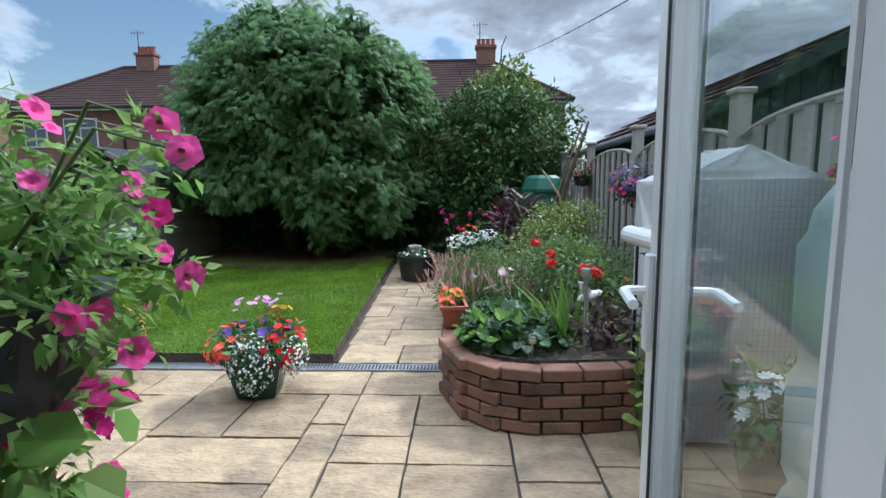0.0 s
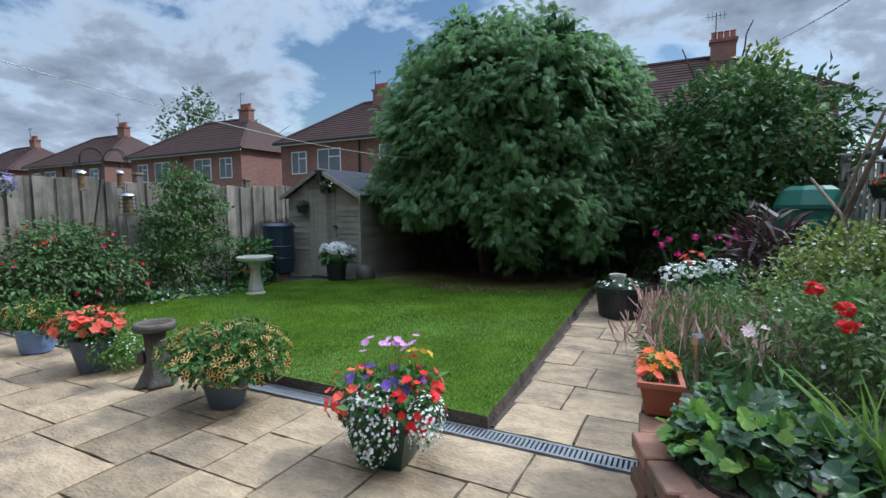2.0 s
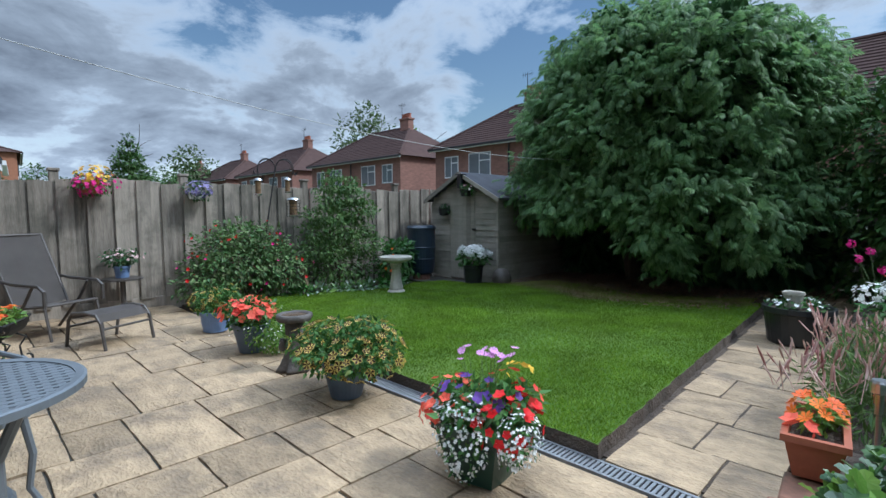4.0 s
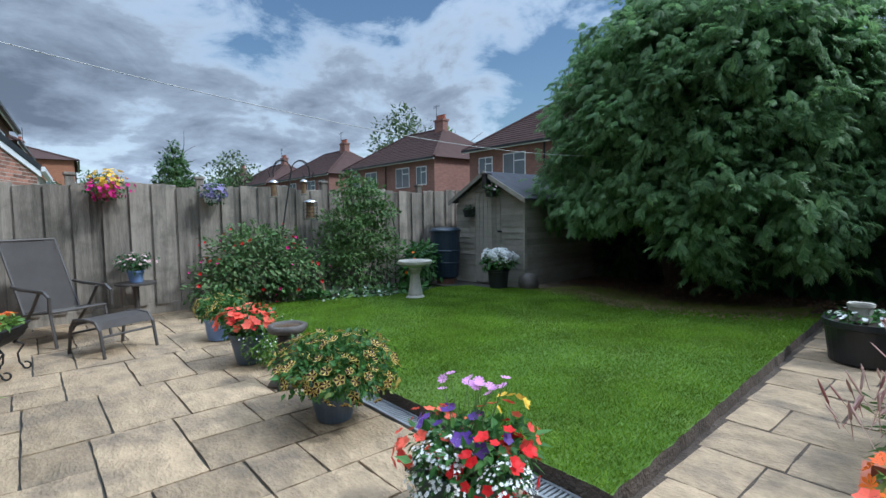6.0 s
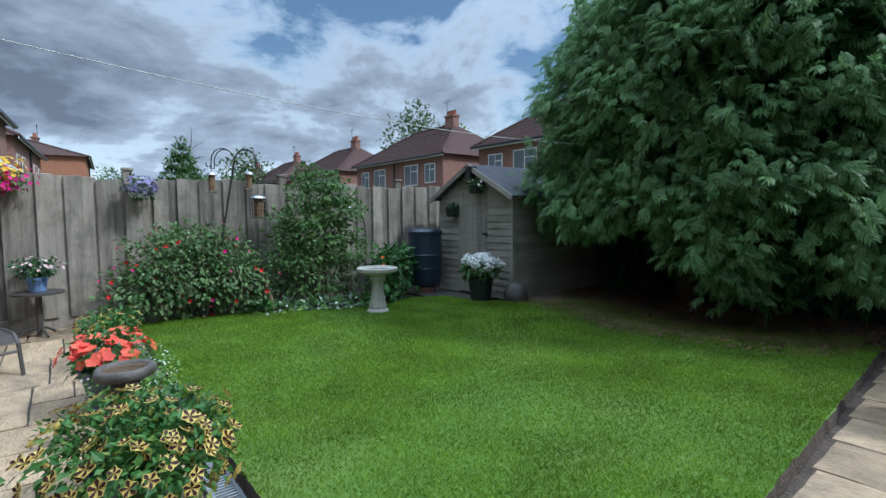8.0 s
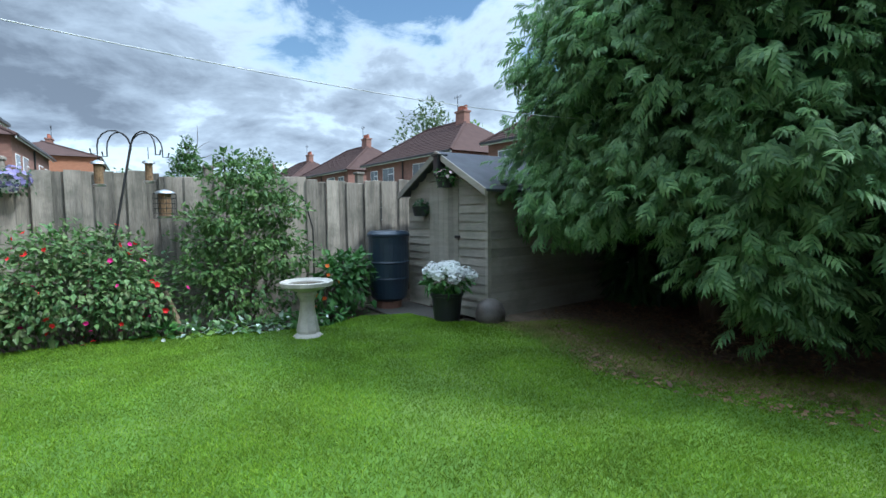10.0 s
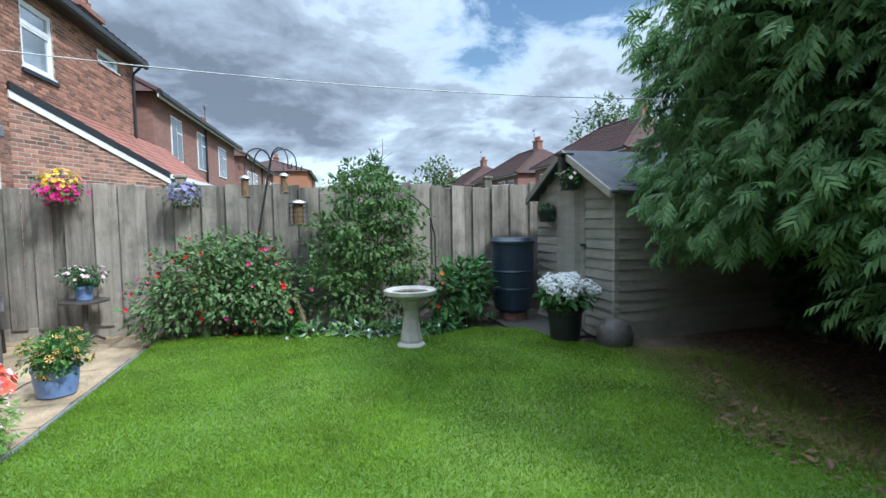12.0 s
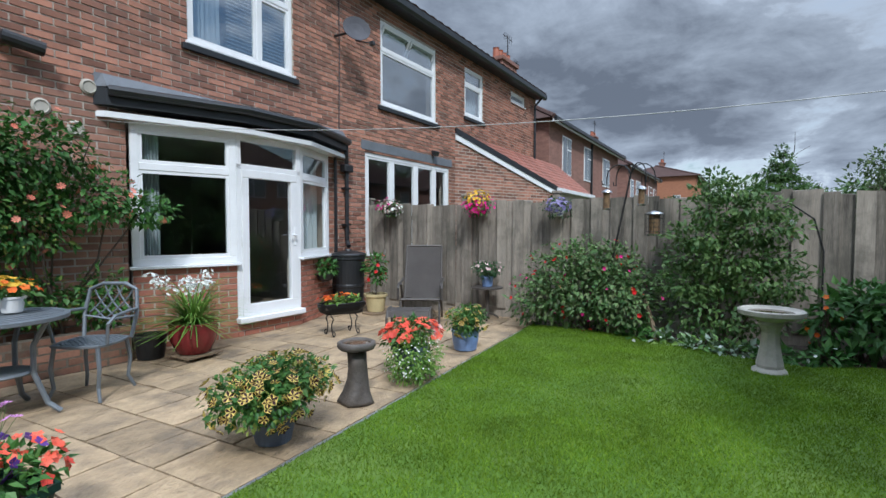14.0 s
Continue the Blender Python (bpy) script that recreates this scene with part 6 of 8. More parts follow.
def downpipes():
    t = thing("downpipe", H, "black rainwater pipe with a hopper beside the bay", "pipe", kind="structure")
    part("pipe", tube_bm([(-2.62, 0.10, 2.72), (-2.62, 0.10, 2.55), (-2.66, 0.07, 2.40), (-2.66, 0.07, 1.15), (-2.60, 0.16, 1.06)], 0.036, 10), M["black"], t)
    part("hopper", box_bm(-2.76, -2.56, 0.01, 0.14, 2.28, 2.40, bevel=0.015), M["black"], t)
    part("waste_pipe", tube_bm([(-2.42, 0.05, 2.7), (-2.42, 0.05, 0.4)], 0.026, 8), M["black"], t)
    for z in (1.4, 2.0):
        part("bracket", box_bm(-2.72, -2.60, 0.0, 0.11, z, z + 0.03), M["black"], t)
    part("cable", tube_bm([(-2.56, 0.02, 5.4), (-2.56, 0.025, 4.2), (-2.54, 0.02, 2.9)], 0.009, 6), M["wire"], t)
    part("end_pipe", tube_bm([(-11.1, 0.28, 5.38), (-11.1, 0.06, 5.15), (-11.1, 0.06, 0.3)], 0.036, 8), M["black"], t)
    f = thing("flue_pipe", H @ pose(1.52, 0, 3.02), "short black flue pipe sticking out of the wall", "flue")
    part("tube", tube_bm([(0.25, -0.05, 0.03), (0.18, 0.10, 0.02), (-0.10, 0.14, -0.02)], 0.065, 12), M["black"], f)
    for x, z in ((1.02, 2.78), (1.42, 2.50), (1.14, 2.34)):
        f = thing("wall_outlet", H @ pose(x, 0, z), "round pale ventilation outlet in the brick wall", "vent", group="wall outlets")
        part("disc", lathe_bm([(0.0, -0.01), (0.075, -0.01), (0.08, 0.012), (0.06, 0.03), (0.05, 0.02), (0, 0.02)], 18, m=pose(0, 0, 0, -90)), M["stone"], f)
    d = thing("satellite_dish", H @ pose(-2.60, 0.30, 4.50), "dark round satellite dish on a wall bracket", "satellite dish")
    part("dish", lathe_bm([(0.0, 0.0), (0.12, 0.015), (0.22, 0.055), (0.22, 0.065), (0.12, 0.03), (0.0, 0.012)], 24, m=pose(0.0, 0.05, 0, -72, 0, -35)), M["felt"], d)
    part("arm", tube_bm([(0, 0.04, -0.15), (-0.08, 0.30, -0.22)], 0.012), M["black_paint"], d)
    part("receiver", box_bm(-0.11, -0.05, 0.28, 0.36, -0.26, -0.19, bevel=0.01), M["black_paint"], d)
    part("bracket", tube_bm([(0.12, -0.30, -0.05), (0.10, -0.05, -0.05), (0, 0.03, 0)], 0.02), M["iron"], d)
    l = thing("security_light", H @ pose(-5.35, 0.0, 2.98), "small black floodlight above the glazed doors", "light")
    part("lamp", box_bm(-0.08, 0.08, 0.06, 0.14, -0.06, 0.05, m=pose(0, 0, 0, -20), bevel=0.012), M["black"], l)
    part("mount", box_bm(-0.03, 0.03, 0.0, 0.07, -0.03, 0.03), M["black"], l)


downpipes()


def agapanthus():
    t = thing("red_glazed_pot", pose(-3.0, 1.42, 0), "oxblood glazed pot of white agapanthus on a wooden caddy", "flower pot")
    bm = bmesh.new()
    for k in range(4):
        box(bm, -0.2, 0.2, -0.19 + k * 0.1, -0.11 + k * 0.1, 0.03, 0.05)
    part("caddy", bm, M["wood"], t)
    for x in (-0.13, 0.13):
        for y in (-0.13, 0.13):
            part("wheel", lathe_bm([(0.018, -0.012), (0.018, 0.012)], 10, m=pose(x, y, 0.018, 90)), M["black"], t)
    pot_profile = [(0.15, 0.052), (0.16, 0.06), (0.225, 0.20), (0.235, 0.30), (0.225, 0.345), (0.24, 0.355), (0.24, 0.375), (0.21, 0.375), (0.2, 0.33), (0, 0.33)]
    part("pot", lathe_bm(pot_profile, 32), M["red_glaze"], t, smooth=True)
    part("earth", lathe_bm([(0.21, 0.34), (0, 0.35)], 20), M["soil"], t)
    n = 300
    a = rng.uniform(0, 2 * math.pi, n)
    up = rng.uniform(0.2, 1.6, n)
    base = np.column_stack([np.cos(a) * 0.08 * rng.random(n), np.sin(a) * 0.08 * rng.random(n), np.full(n, 0.34)])
    # strap leaves that arch over
    v, f = [], []
    for k in range(n):
        d = np.array((math.cos(a[k]), math.sin(a[k]), 0))
        side = np.array((-d[1], d[0], 0)) * 0.012
        ln = rng.uniform(0.36, 0.62)
        b = len(v)
        for j in range(5):
            s = j / 4
            p = base[k] + d * ln * s * (0.35 + 0.6 * s) * (1.5 - 0.5 * up[k]) + np.array((0, 0, ln * (up[k] * s - (0.34 + 0.25 * up[k]) * s * s) * 1.0))
            w = side * (1 - 0.8 * s)
            v += [tuple(p - w), tuple(p + w)]
        for j in range(4):
            f.append((b + 2 * j, b + 2 * j + 1, b + 2 * j + 3, b + 2 * j + 2))
    pydata("strap_leaves", v, f, M["leaf_light"], t)
    tips = [(rng.uniform(-0.32, 0.36), rng.uniform(-0.15, 0.2), rng.uniform(0.70, 0.86)) for _ in range(13)]
    stems("flower_stems", (0, 0, 0.34), tips, 0.005, M["stem"], t, 0.05)
    lob = [((x, y, z + 0.01), (0.055, 0.055, 0.04)) for x, y, z in tips]
    blooms("white_flowers", lob, 240, 0.018, M["f_white"], t, BELL, shell=0.8)


agapanthus()
t = thing("black_plastic_pot", H @ pose(0.70, 0.45, 0), "empty black plastic nursery pot by the low wall", "plant pot")
pot(t, [(0.12, 0), (0.125, 0.005), (0.15, 0.22), (0.16, 0.225), (0.16, 0.25)], M["black"])

# bistro set


def bistro():
    c = thing("bistro_chair", pose(-1.88, 1.74, 0, 0, 0, -62), "grey cast metal garden chair with a lattice back", "chair")
    part("seat_frame", lathe_bm([(0.215, 0.415), (0.225, 0.42), (0.225, 0.435), (0.215, 0.44), (0.20, 0.437), (0.20, 0.418)], 28, square=0.45), M["cast"], c)
    for k in range(-4, 5):
        h = math.sqrt(max(0.0, 0.22 ** 2 - (k * 0.048) ** 2))
        part("seat_slat", box_bm(k * 0.048 - 0.007, k * 0.048 + 0.007, -h, h, 0.422, 0.434), M["cast"], c)
        part("seat_slat", box_bm(-h, h, k * 0.048 - 0.007, k * 0.048 + 0.007, 0.421, 0.433), M["cast"], c)
    for x, y in ((-0.17, -0.17), (0.17, -0.17), (-0.17, 0.17), (0.17, 0.17)):
        part("leg", tube_bm([(x, y, 0.42), (x * 1.12, y * 1.1, 0.25), (x * 1.02, y * 1.05, 0.10), (x * 1.22, y * 1.25, 0.0)], 0.017, 7, 0.013), M["cast"], c)
    part("back_frame", tube_bm([(-0.20, -0.19, 0.42), (-0.225, -0.24, 0.62), (-0.20, -0.28, 0.82), (-0.10, -0.295, 0.87), (0.10, -0.295, 0.87), (0.20, -0.28, 0.82), (0.225, -0.24, 0.62), (0.20, -0.19, 0.42)], 0.016, 8), M["cast"], c)
    bm = bmesh.new()
    for s in (-1, 1):
        for k in range(5):
            u = -0.24 + k * 0.10
            pts = []
            for j in range(7):
                q = j / 6
                xx = s * (u + 0.22 * q + 0.03 * math.sin(q * math.pi))
                if abs(xx) < 0.20:
                    pts.append((xx, -0.245 - 0.05 * q, 0.58 + 0.27 * q))
            if len(pts) > 1:
                tube(bm, pts, 0.007, 5)
    tube(bm, [(-0.215, -0.235, 0.60), (0, -0.25, 0.565), (0.215, -0.235, 0.60)], 0.010, 6)
    part("backrest", bm, M["cast"], c, "cast lattice back")
    for s in (-1, 1):
        part("armrest", tube_bm([(s * 0.22, -0.25, 0.66), (s * 0.25, -0.10, 0.665), (s * 0.25, 0.08, 0.65), (s * 0.235, 0.14, 0.60), (s * 0.21, 0.12, 0.44)], 0.013, 7), M["cast"], c)
    t = thing("bistro_table", pose(-1.30, 1.72, 0), "round grey cast metal garden table", "table")
    part("rim", lathe_bm([(0.40, 0.69), (0.41, 0.695), (0.41, 0.72), (0.40, 0.725), (0.375, 0.72), (0.375, 0.70)], 40), M["cast"], t)
    for k in range(-9, 10):
        h = math.sqrt(max(0.0, 0.385 ** 2 - (k * 0.04) ** 2))
        part("slat", box_bm(k * 0.04 - 0.012, k * 0.04 + 0.012, -h, h, 0.703, 0.716), M["cast"], t)
        part("slat", box_bm(-h, h, k * 0.04 - 0.012, k * 0.04 + 0.012, 0.702, 0.715), M["cast"], t)
    for k in range(4):
        a = radians(45 + 90 * k)
        cx, sy = math.cos(a), math.sin(a)
        part("leg", tube_bm([(0.30 * cx, 0.30 * sy, 0.70), (0.20 * cx, 0.20 * sy, 0.5), (0.20 * cx, 0.20 * sy, 0.3), (0.28 * cx, 0.28 * sy, 0.08), (0.36 * cx, 0.36 * sy, 0.012)], 0.019, 8), M["cast"], t)
    part("lower_shelf", lathe_bm([(0.18, 0.30), (0.19, 0.31), (0.18, 0.325), (0.0, 0.32)], 24), M["cast"], t)
    flower_pot("white_table_pot", (-1.42, 1.62, 0.726), [(0.055, 0), (0.06, 0.005), (0.08, 0.10), (0.088, 0.105), (0.088, 0.12)], M["white"],
               mound(0.15, 0.14, 0.08, 200, 0.04, "leaf_mid", [("yellow_flowers", "f_yellow", 50, 0.03, FLOWER5, -0.1), ("orange_flowers", "f_orange", 25, 0.03, FLOWER5, -0.1)], 0.05), "white pot of yellow and orange flowers on the metal table")


bistro()

# the rose bed against the wall
low = structure("wall_rose_bed", "low old brick wall of the rose bed", "wall")
low.matrix_world = H
part("core", box_bm(0.86, 3.0, 0.28, 0.40, -0.05, 0.36), M["mortar_old"], low)
part("end_core", box_bm(0.86, 0.98, 0.0, 0.28, -0.05, 0.36), M["mortar"], low)
part("bed_earth", box_bm(0.98, 3.0, 0.0, 0.28, -0.05, 0.30), M["soil"], low)
low_bricks = courses(0.862, 2.99, 0.0, 0.36)
t = thing("climbing_rose", H @ pose(1.45, 0.15, 0.3), "tall climbing rose with a few coral blooms on the wall", "climbing plant")
stems("stems", (0, 0, 0), [(-0.5, 0.15, 1.5), (-0.3, 0.2, 1.9), (0.2, 0.2, 2.0), (0.5, 0.2, 1.7), (-0.7, 0.25, 1.2), (0.1, 0.2, 1.4), (0.7, 0.2, 2.1), (0.4, 0.25, 1.0)], 0.014, M["bark"], t, 0.15)
lob = [((-0.3, 0.2, 1.35), (0.45, 0.25, 0.32)), ((0.1, 0.2, 1.7), (0.45, 0.25, 0.42)), ((0.55, 0.22, 1.6), (0.4, 0.28, 0.6)), ((-0.75, 0.25, 1.25), (0.32, 0.2, 0.18)), ((0.3, 0.2, 1.1), (0.5, 0.25, 0.35)), ((0.7, 0.2, 0.6), (0.35, 0.22, 0.4)), ((-0.35, 0.15, 0.35), (0.28, 0.18, 0.3)), ((0.2, 0.15, 0.4), (0.35, 0.2, 0.25))]
foliage("leaves", lob, 5600, 0.068, M["leaf_mid"], t, LEAF, 0.2, 0.4)
foliage("pale_leaves", lob[4:], 420, 0.055, M["leaf_yellow"], t, LEAF, 0.4, 0.4)
blooms("coral_roses", lob[:5], 44, 0.036, M["f_rose"], t, FLOWER8)

# ---------------------------------------------------------------- shed corner
t = thing("blue_water_butt", pose(-6.02, 8.22, 0), "dark blue plastic barrel on a ring of bricks", "water butt")
part("brick_stand", lathe_bm([(0.17, 0.0), (0.17, 0.115), (0.0, 0.115)], 14), M["brick_old"], t)
part("barrel", lathe_bm([(0.19, 0.12), (0.24, 0.16), (0.265, 0.35), (0.275, 0.42), (0.268, 0.44), (0.275, 0.62), (0.285, 0.64), (0.275, 0.66), (0.27, 0.88), (0.275, 0.98), (0.29, 0.99), (0.29, 1.02), (0.25, 1.06), (0.0, 1.07)], 30), M["butt_blue"], t)


def hydrangea(t, h):
    lob = [((0, 0, h + 0.12), (0.28, 0.26, 0.16))]
    foliage("leaves", lob, 330, 0.085, M["leaf_mid"], t, LEAF, 0.3)
    p, out = in_lobes([((0, 0, h + 0.16), (0.28, 0.27, 0.15))], 40, 0.98)
    ok = out[:, 2] > -0.05
    heads = [((x, y, z), (0.06, 0.06, 0.05)) for x, y, z in p[ok][:24]]
    blooms("blossom", heads, 1900, 0.017, M["f_white"], t, FLOWER5, shell=0.9)


flower_pot("hydrangea_pot", (-4.66, 8.20, 0.05), [(0.14, 0), (0.145, 0.005), (0.175, 0.30), (0.19, 0.305), (0.19, 0.34)], M["black"], hydrangea, "black tub of white hydrangeas before the shed")
t = thing("stone_ball", pose(-4.28, 8.52, 0.0), "round weathered stone ball by the shed corner", "stone")
part("stone_ball", lathe_bm([(0.0, 0.0), (0.10, 0.01), (0.16, 0.08), (0.17, 0.17), (0.14, 0.27), (0.07, 0.32), (0.0, 0.33)], 16, wobble=0.08), M["dark_stone"], t, smooth=True)
basket("shed_basket", (-5.12, 8.52, 1.70), "small hanging basket on the shed door", [("f_palepink", 14, 0, 0)], "leaf_mid", 0.12)
basket("shed_basket", (-5.72, 8.55, 1.35), "little withered plant hanging on the shed", [], "leaf_dark", 0.08)
t = thing("shed_lamp", pose(-5.25, 8.50, 1.98), "small black solar lamp under the shed gable", "lamp")
part("lamp", box_bm(-0.05, 0.05, -0.03, 0.10, -0.22, 0.02, bevel=0.01), M["black"], t)
part("cap", box_bm(-0.07, 0.07, -0.05, 0.11, 0.02, 0.04), M["black"], t)
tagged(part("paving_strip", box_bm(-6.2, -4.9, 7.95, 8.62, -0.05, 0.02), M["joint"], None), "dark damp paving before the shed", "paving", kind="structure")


def feeder_pole():
    t = thing("bird_feeder_pole", pose(-6.15, 5.30, 0), "tall iron bird feeder pole with curled hooks", "feeder pole")
    part("pole", tube_bm([(0, -0.36, 0.0), (0.01, -0.17, 1.0), (0.0, 0.02, 2.0)], 0.012, 8), M["iron"], t)
    for dx, dy in ((0, -1), (0, 1), (0.7, 0.7), (-0.7, -0.7)):
        pts = [(0, 0.02, 1.95)] + [(dx * (0.14 - 0.14 * math.cos(a)), 0.02 + dy * (0.14 - 0.14 * math.cos(a)), 1.98 + 0.16 * math.sin(a)) for a in np.linspace(0.2, math.pi, 8)]
        pts += [(dx * 0.28, 0.02 + dy * 0.28, 1.90), (dx * 0.33, 0.02 + dy * 0.33, 1.90), (dx * 0.34, 0.02 + dy * 0.34, 1.95)]
        part("hook", tube_bm(pts, 0.007, 6), M["iron"], t)


def seed_feeder(x, y, z, h, label, r=0.05, caged=False):
    t = thing("bird_feeder", pose(x, y, z), label, "bird feeder", group="bird feeders")
    part("tube", lathe_bm([(r, 0.02), (r, h)], 14), M["seed"], t)
    part("base_tray", lathe_bm([(r * 1.3, 0.0), (r * 1.4, 0.02), (r, 0.025)], 14), M["metal"], t)
    part("lid", lathe_bm([(r * 1.7, h), (r * 1.5, h + 0.02), (r * 0.3, h + 0.04), (0, h + 0.045)], 14), M["metal"], t)
    part("hanger", tube_bm([(0, 0, h + 0.04), (0, 0, h + 0.16)], 0.004, 5), M["iron"], t)
    if caged:
        bm = bmesh.new()
        for k in range(12):
            a = 2 * math.pi * k / 12
            tube(bm, [(0.11 * math.cos(a), 0.11 * math.sin(a), 0.0), (0.11 * math.cos(a), 0.11 * math.sin(a), h)], 0.0025, 4)
        for j in range(6):
            tube(bm, arc((0, 0, h * j / 5), 0.11, 0, 360, 18, "xy"), 0.0025, 4)
        part("cage", bm, M["iron"], t)


feeder_pole()
seed_feeder(-6.15, 5.04, 1.58, 0.22, "clear bird seed feeder hanging from the pole", 0.04)
seed_feeder(-6.15, 5.60, 1.26, 0.26, "wide caged bird feeder hanging from the pole", 0.06, True)
seed_feeder(-6.05, 5.46, 1.62, 0.20, "small tube bird feeder under a hook", 0.035)
t = thing("iron_arch", pose(-6.3, 7.02, 0), "thin iron garden hoop with a hanging feeder", "garden hoop")
part("hoop", tube_bm([(0, 0.25, 0), (0, 0.25, 1.1), (0, 0.16, 1.45), (0, -0.05, 1.62), (0, -0.25, 1.5)], 0.010, 6), M["iron"], t)
seed_feeder(-6.3, 6.98, 1.22, 0.18, "small bird feeder on the iron hoop", 0.03)

# ---------------------------------------------------------------- raised bed on the east side
BED = [(0.64, 4.22), (0.64, 3.85), (0.66, 3.55), (0.75, 3.30), (0.92, 3.14), (1.15, 3.08), (1.45, 3.10), (1.72, 3.14)]


def along(path, s):
    for a, b in zip(path, path[1:]):
        a, b = Vector(a), Vector(b)
        d = (b - a).length
        if s <= d:
            return a.lerp(b, s / d), (b - a).normalized()
        s -= d
    return Vector(path[-1]), (Vector(path[-1]) - Vector(path[-2])).normalized()


bed_wall = structure("wall_raised_bed", "low curved weathered brick wall of the raised bed", "wall")
bm = bmesh.new()
prism(bm, [(0.70, 4.2), *[(p[0] + 0.025, p[1] + 0.03) for p in BED[1:]], (1.78, 3.2), (1.78, 4.2)], "z", -0.05, 0.34)
part("bed_core", bm, M["mortar_old"], bed_wall)
tagged(part("raised_soil", prism(bmesh.new(), [(0.74, 4.2), (0.76, 3.6), (0.9, 3.32), (1.15, 3.22), (1.78, 3.26), (1.78, 4.2)], "z", 0.2, 0.365), M["soil"], None), "dark soil in the raised bed", "soil", kind="structure")
sheet("east_bed_soil", [(0.66, 4.2), (2.55, 4.2), (2.55, 11.5), (0.29, 11.5)], -0.1, 0.10, M["soil"], "dark soil of the flower border", "soil")


def flower_mass(name, at, lobes, n, size, leaf, label, petals=(), shape=LEAF, shell=0.25, category="plant", droop=0.3):
    t = thing(name, pose(*at), label, category)
    tips = [(c[0] + rng.uniform(-0.6, 0.6) * r[0], c[1] + rng.uniform(-0.6, 0.6) * r[1], c[2] + rng.uniform(0, 0.7) * r[2]) for c, r in lobes for _ in range(6)]
    stems("stems", (0, 0, 0), tips, 0.006, M["stem"], t, 0.05)
    foliage("leaves", lobes, n, size, M[leaf], t, shape, shell, droop, flat_bottom=-0.02)
    for fname, fm, cnt, fs, fshape, lob in petals:
        blooms(fname, lob or lobes, cnt, fs, M[fm], t, fshape)
    return t


# large-leaved plant at the front of the bed
t = thing("large_leaved_plant", pose(1.10, 3.56, 0.36), "broad plant with large silvery and lime-green leaves", "plant")
lob = [((0, 0, 0.07), (0.34, 0.28, 0.13)), ((-0.05, 0.05, 0.12), (0.24, 0.22, 0.10))]
stems("stems", (0, 0, 0), [(rng.uniform(-0.3, 0.3), rng.uniform(-0.28, 0.28), rng.uniform(0.1, 0.24)) for _ in range(20)], 0.006, M["stem"], t)
foliage("leaves", lob, 760, 0.062, M["leaf_heuchera"], t, SCALLOP, 0.5, 0.45, flat_bottom=-0.03)
foliage("lime_leaves", lob, 150, 0.056, M["leaf_light"], t, SCALLOP, 0.85, 0.30, flat_bottom=-0.02)
# rose bush with red blooms
flower_mass("red_rose_bush", (1.72, 4.55, 0.1), [((0, 0, 0.45), (0.4, 0.5, 0.36)), ((-0.1, 0.2, 0.6), (0.35, 0.4, 0.24)), ((0.15, -0.2, 0.38), (0.35, 0.35, 0.34))], 2600, 0.046, "leaf_border", "green rose bush with red double blooms", category="shrub")
t = thing("red_roses", pose(0, 0, 0), "stems of bright red roses above the border", "flowers")
tips = [(1.34, 4.35, 0.90), (1.46, 4.35, 0.82), (1.45, 4.25, 0.76), (1.66, 4.10, 0.74), (1.74, 4.12, 0.72), (1.78, 4.18, 0.68)]
stems("stems", (1.7, 4.5, 0.12), tips, 0.005, M["stem"], t)
blooms("rose_heads", [(q, (0.032, 0.032, 0.024)) for q in tips], 130, 0.019, M["f_red"], t, FLOWER5, shell=0.4)
flower_mass("yellow_green_shrub", (1.85, 6.2, 0.1), [((0, 0, 0.5), (0.5, 0.7, 0.42)), ((0.1, -0.3, 0.7), (0.4, 0.4, 0.26)), ((-0.2, 0.3, 0.45), (0.4, 0.5, 0.4)), ((0, 0.1, 0.85), (0.38, 0.42, 0.22)), ((0.25, -0.1, 0.95), (0.25, 0.3, 0.16))], 4600, 0.045, "leaf_yellow", "loose yellow-green shrub in the border", [("cream_flowers", "f_white", 160, 0.013, FLOWER5, None)], category="shrub")
flower_mass("mixed_border", (1.35, 5.1, 0.1), [((0, 0, 0.35), (0.4, 0.6, 0.35)), ((0.4, 0.4, 0.4), (0.45, 0.5, 0.4)), ((-0.1, 0.6, 0.4), (0.4, 0.5, 0.35))], 3200, 0.042, "leaf_border", "tangled green border plants", [("small_white_flowers", "f_white", 110, 0.011, FLOWER5, None)])
flower_mass("mixed_border", (2.2, 5.0, 0.1), [((0, 0, 0.35), (0.35, 0.8, 0.4)), ((0, -0.7, 0.3), (0.35, 0.5, 0.35))], 2200, 0.042, "leaf_border", "tangled green border plants by the fence", [("red_flowers", "f_red", 14, 0.02, FLOWER5, None)])
flower_mass("purple_foliage_plant", (1.62, 3.55, 0.36), [((0, 0, 0.12), (0.22, 0.22, 0.15))], 320, 0.06, "leaf_purple", "low bronze-purple foliage plant")
flower_mass("dark_grass", (1.55, 7.6, 0.1), [((0, 0, 0.6), (0.35, 0.35, 0.5))], 500, 0.28, "leaf_purple", "tall purple fountain grass", shape=BLADE, category="grass")


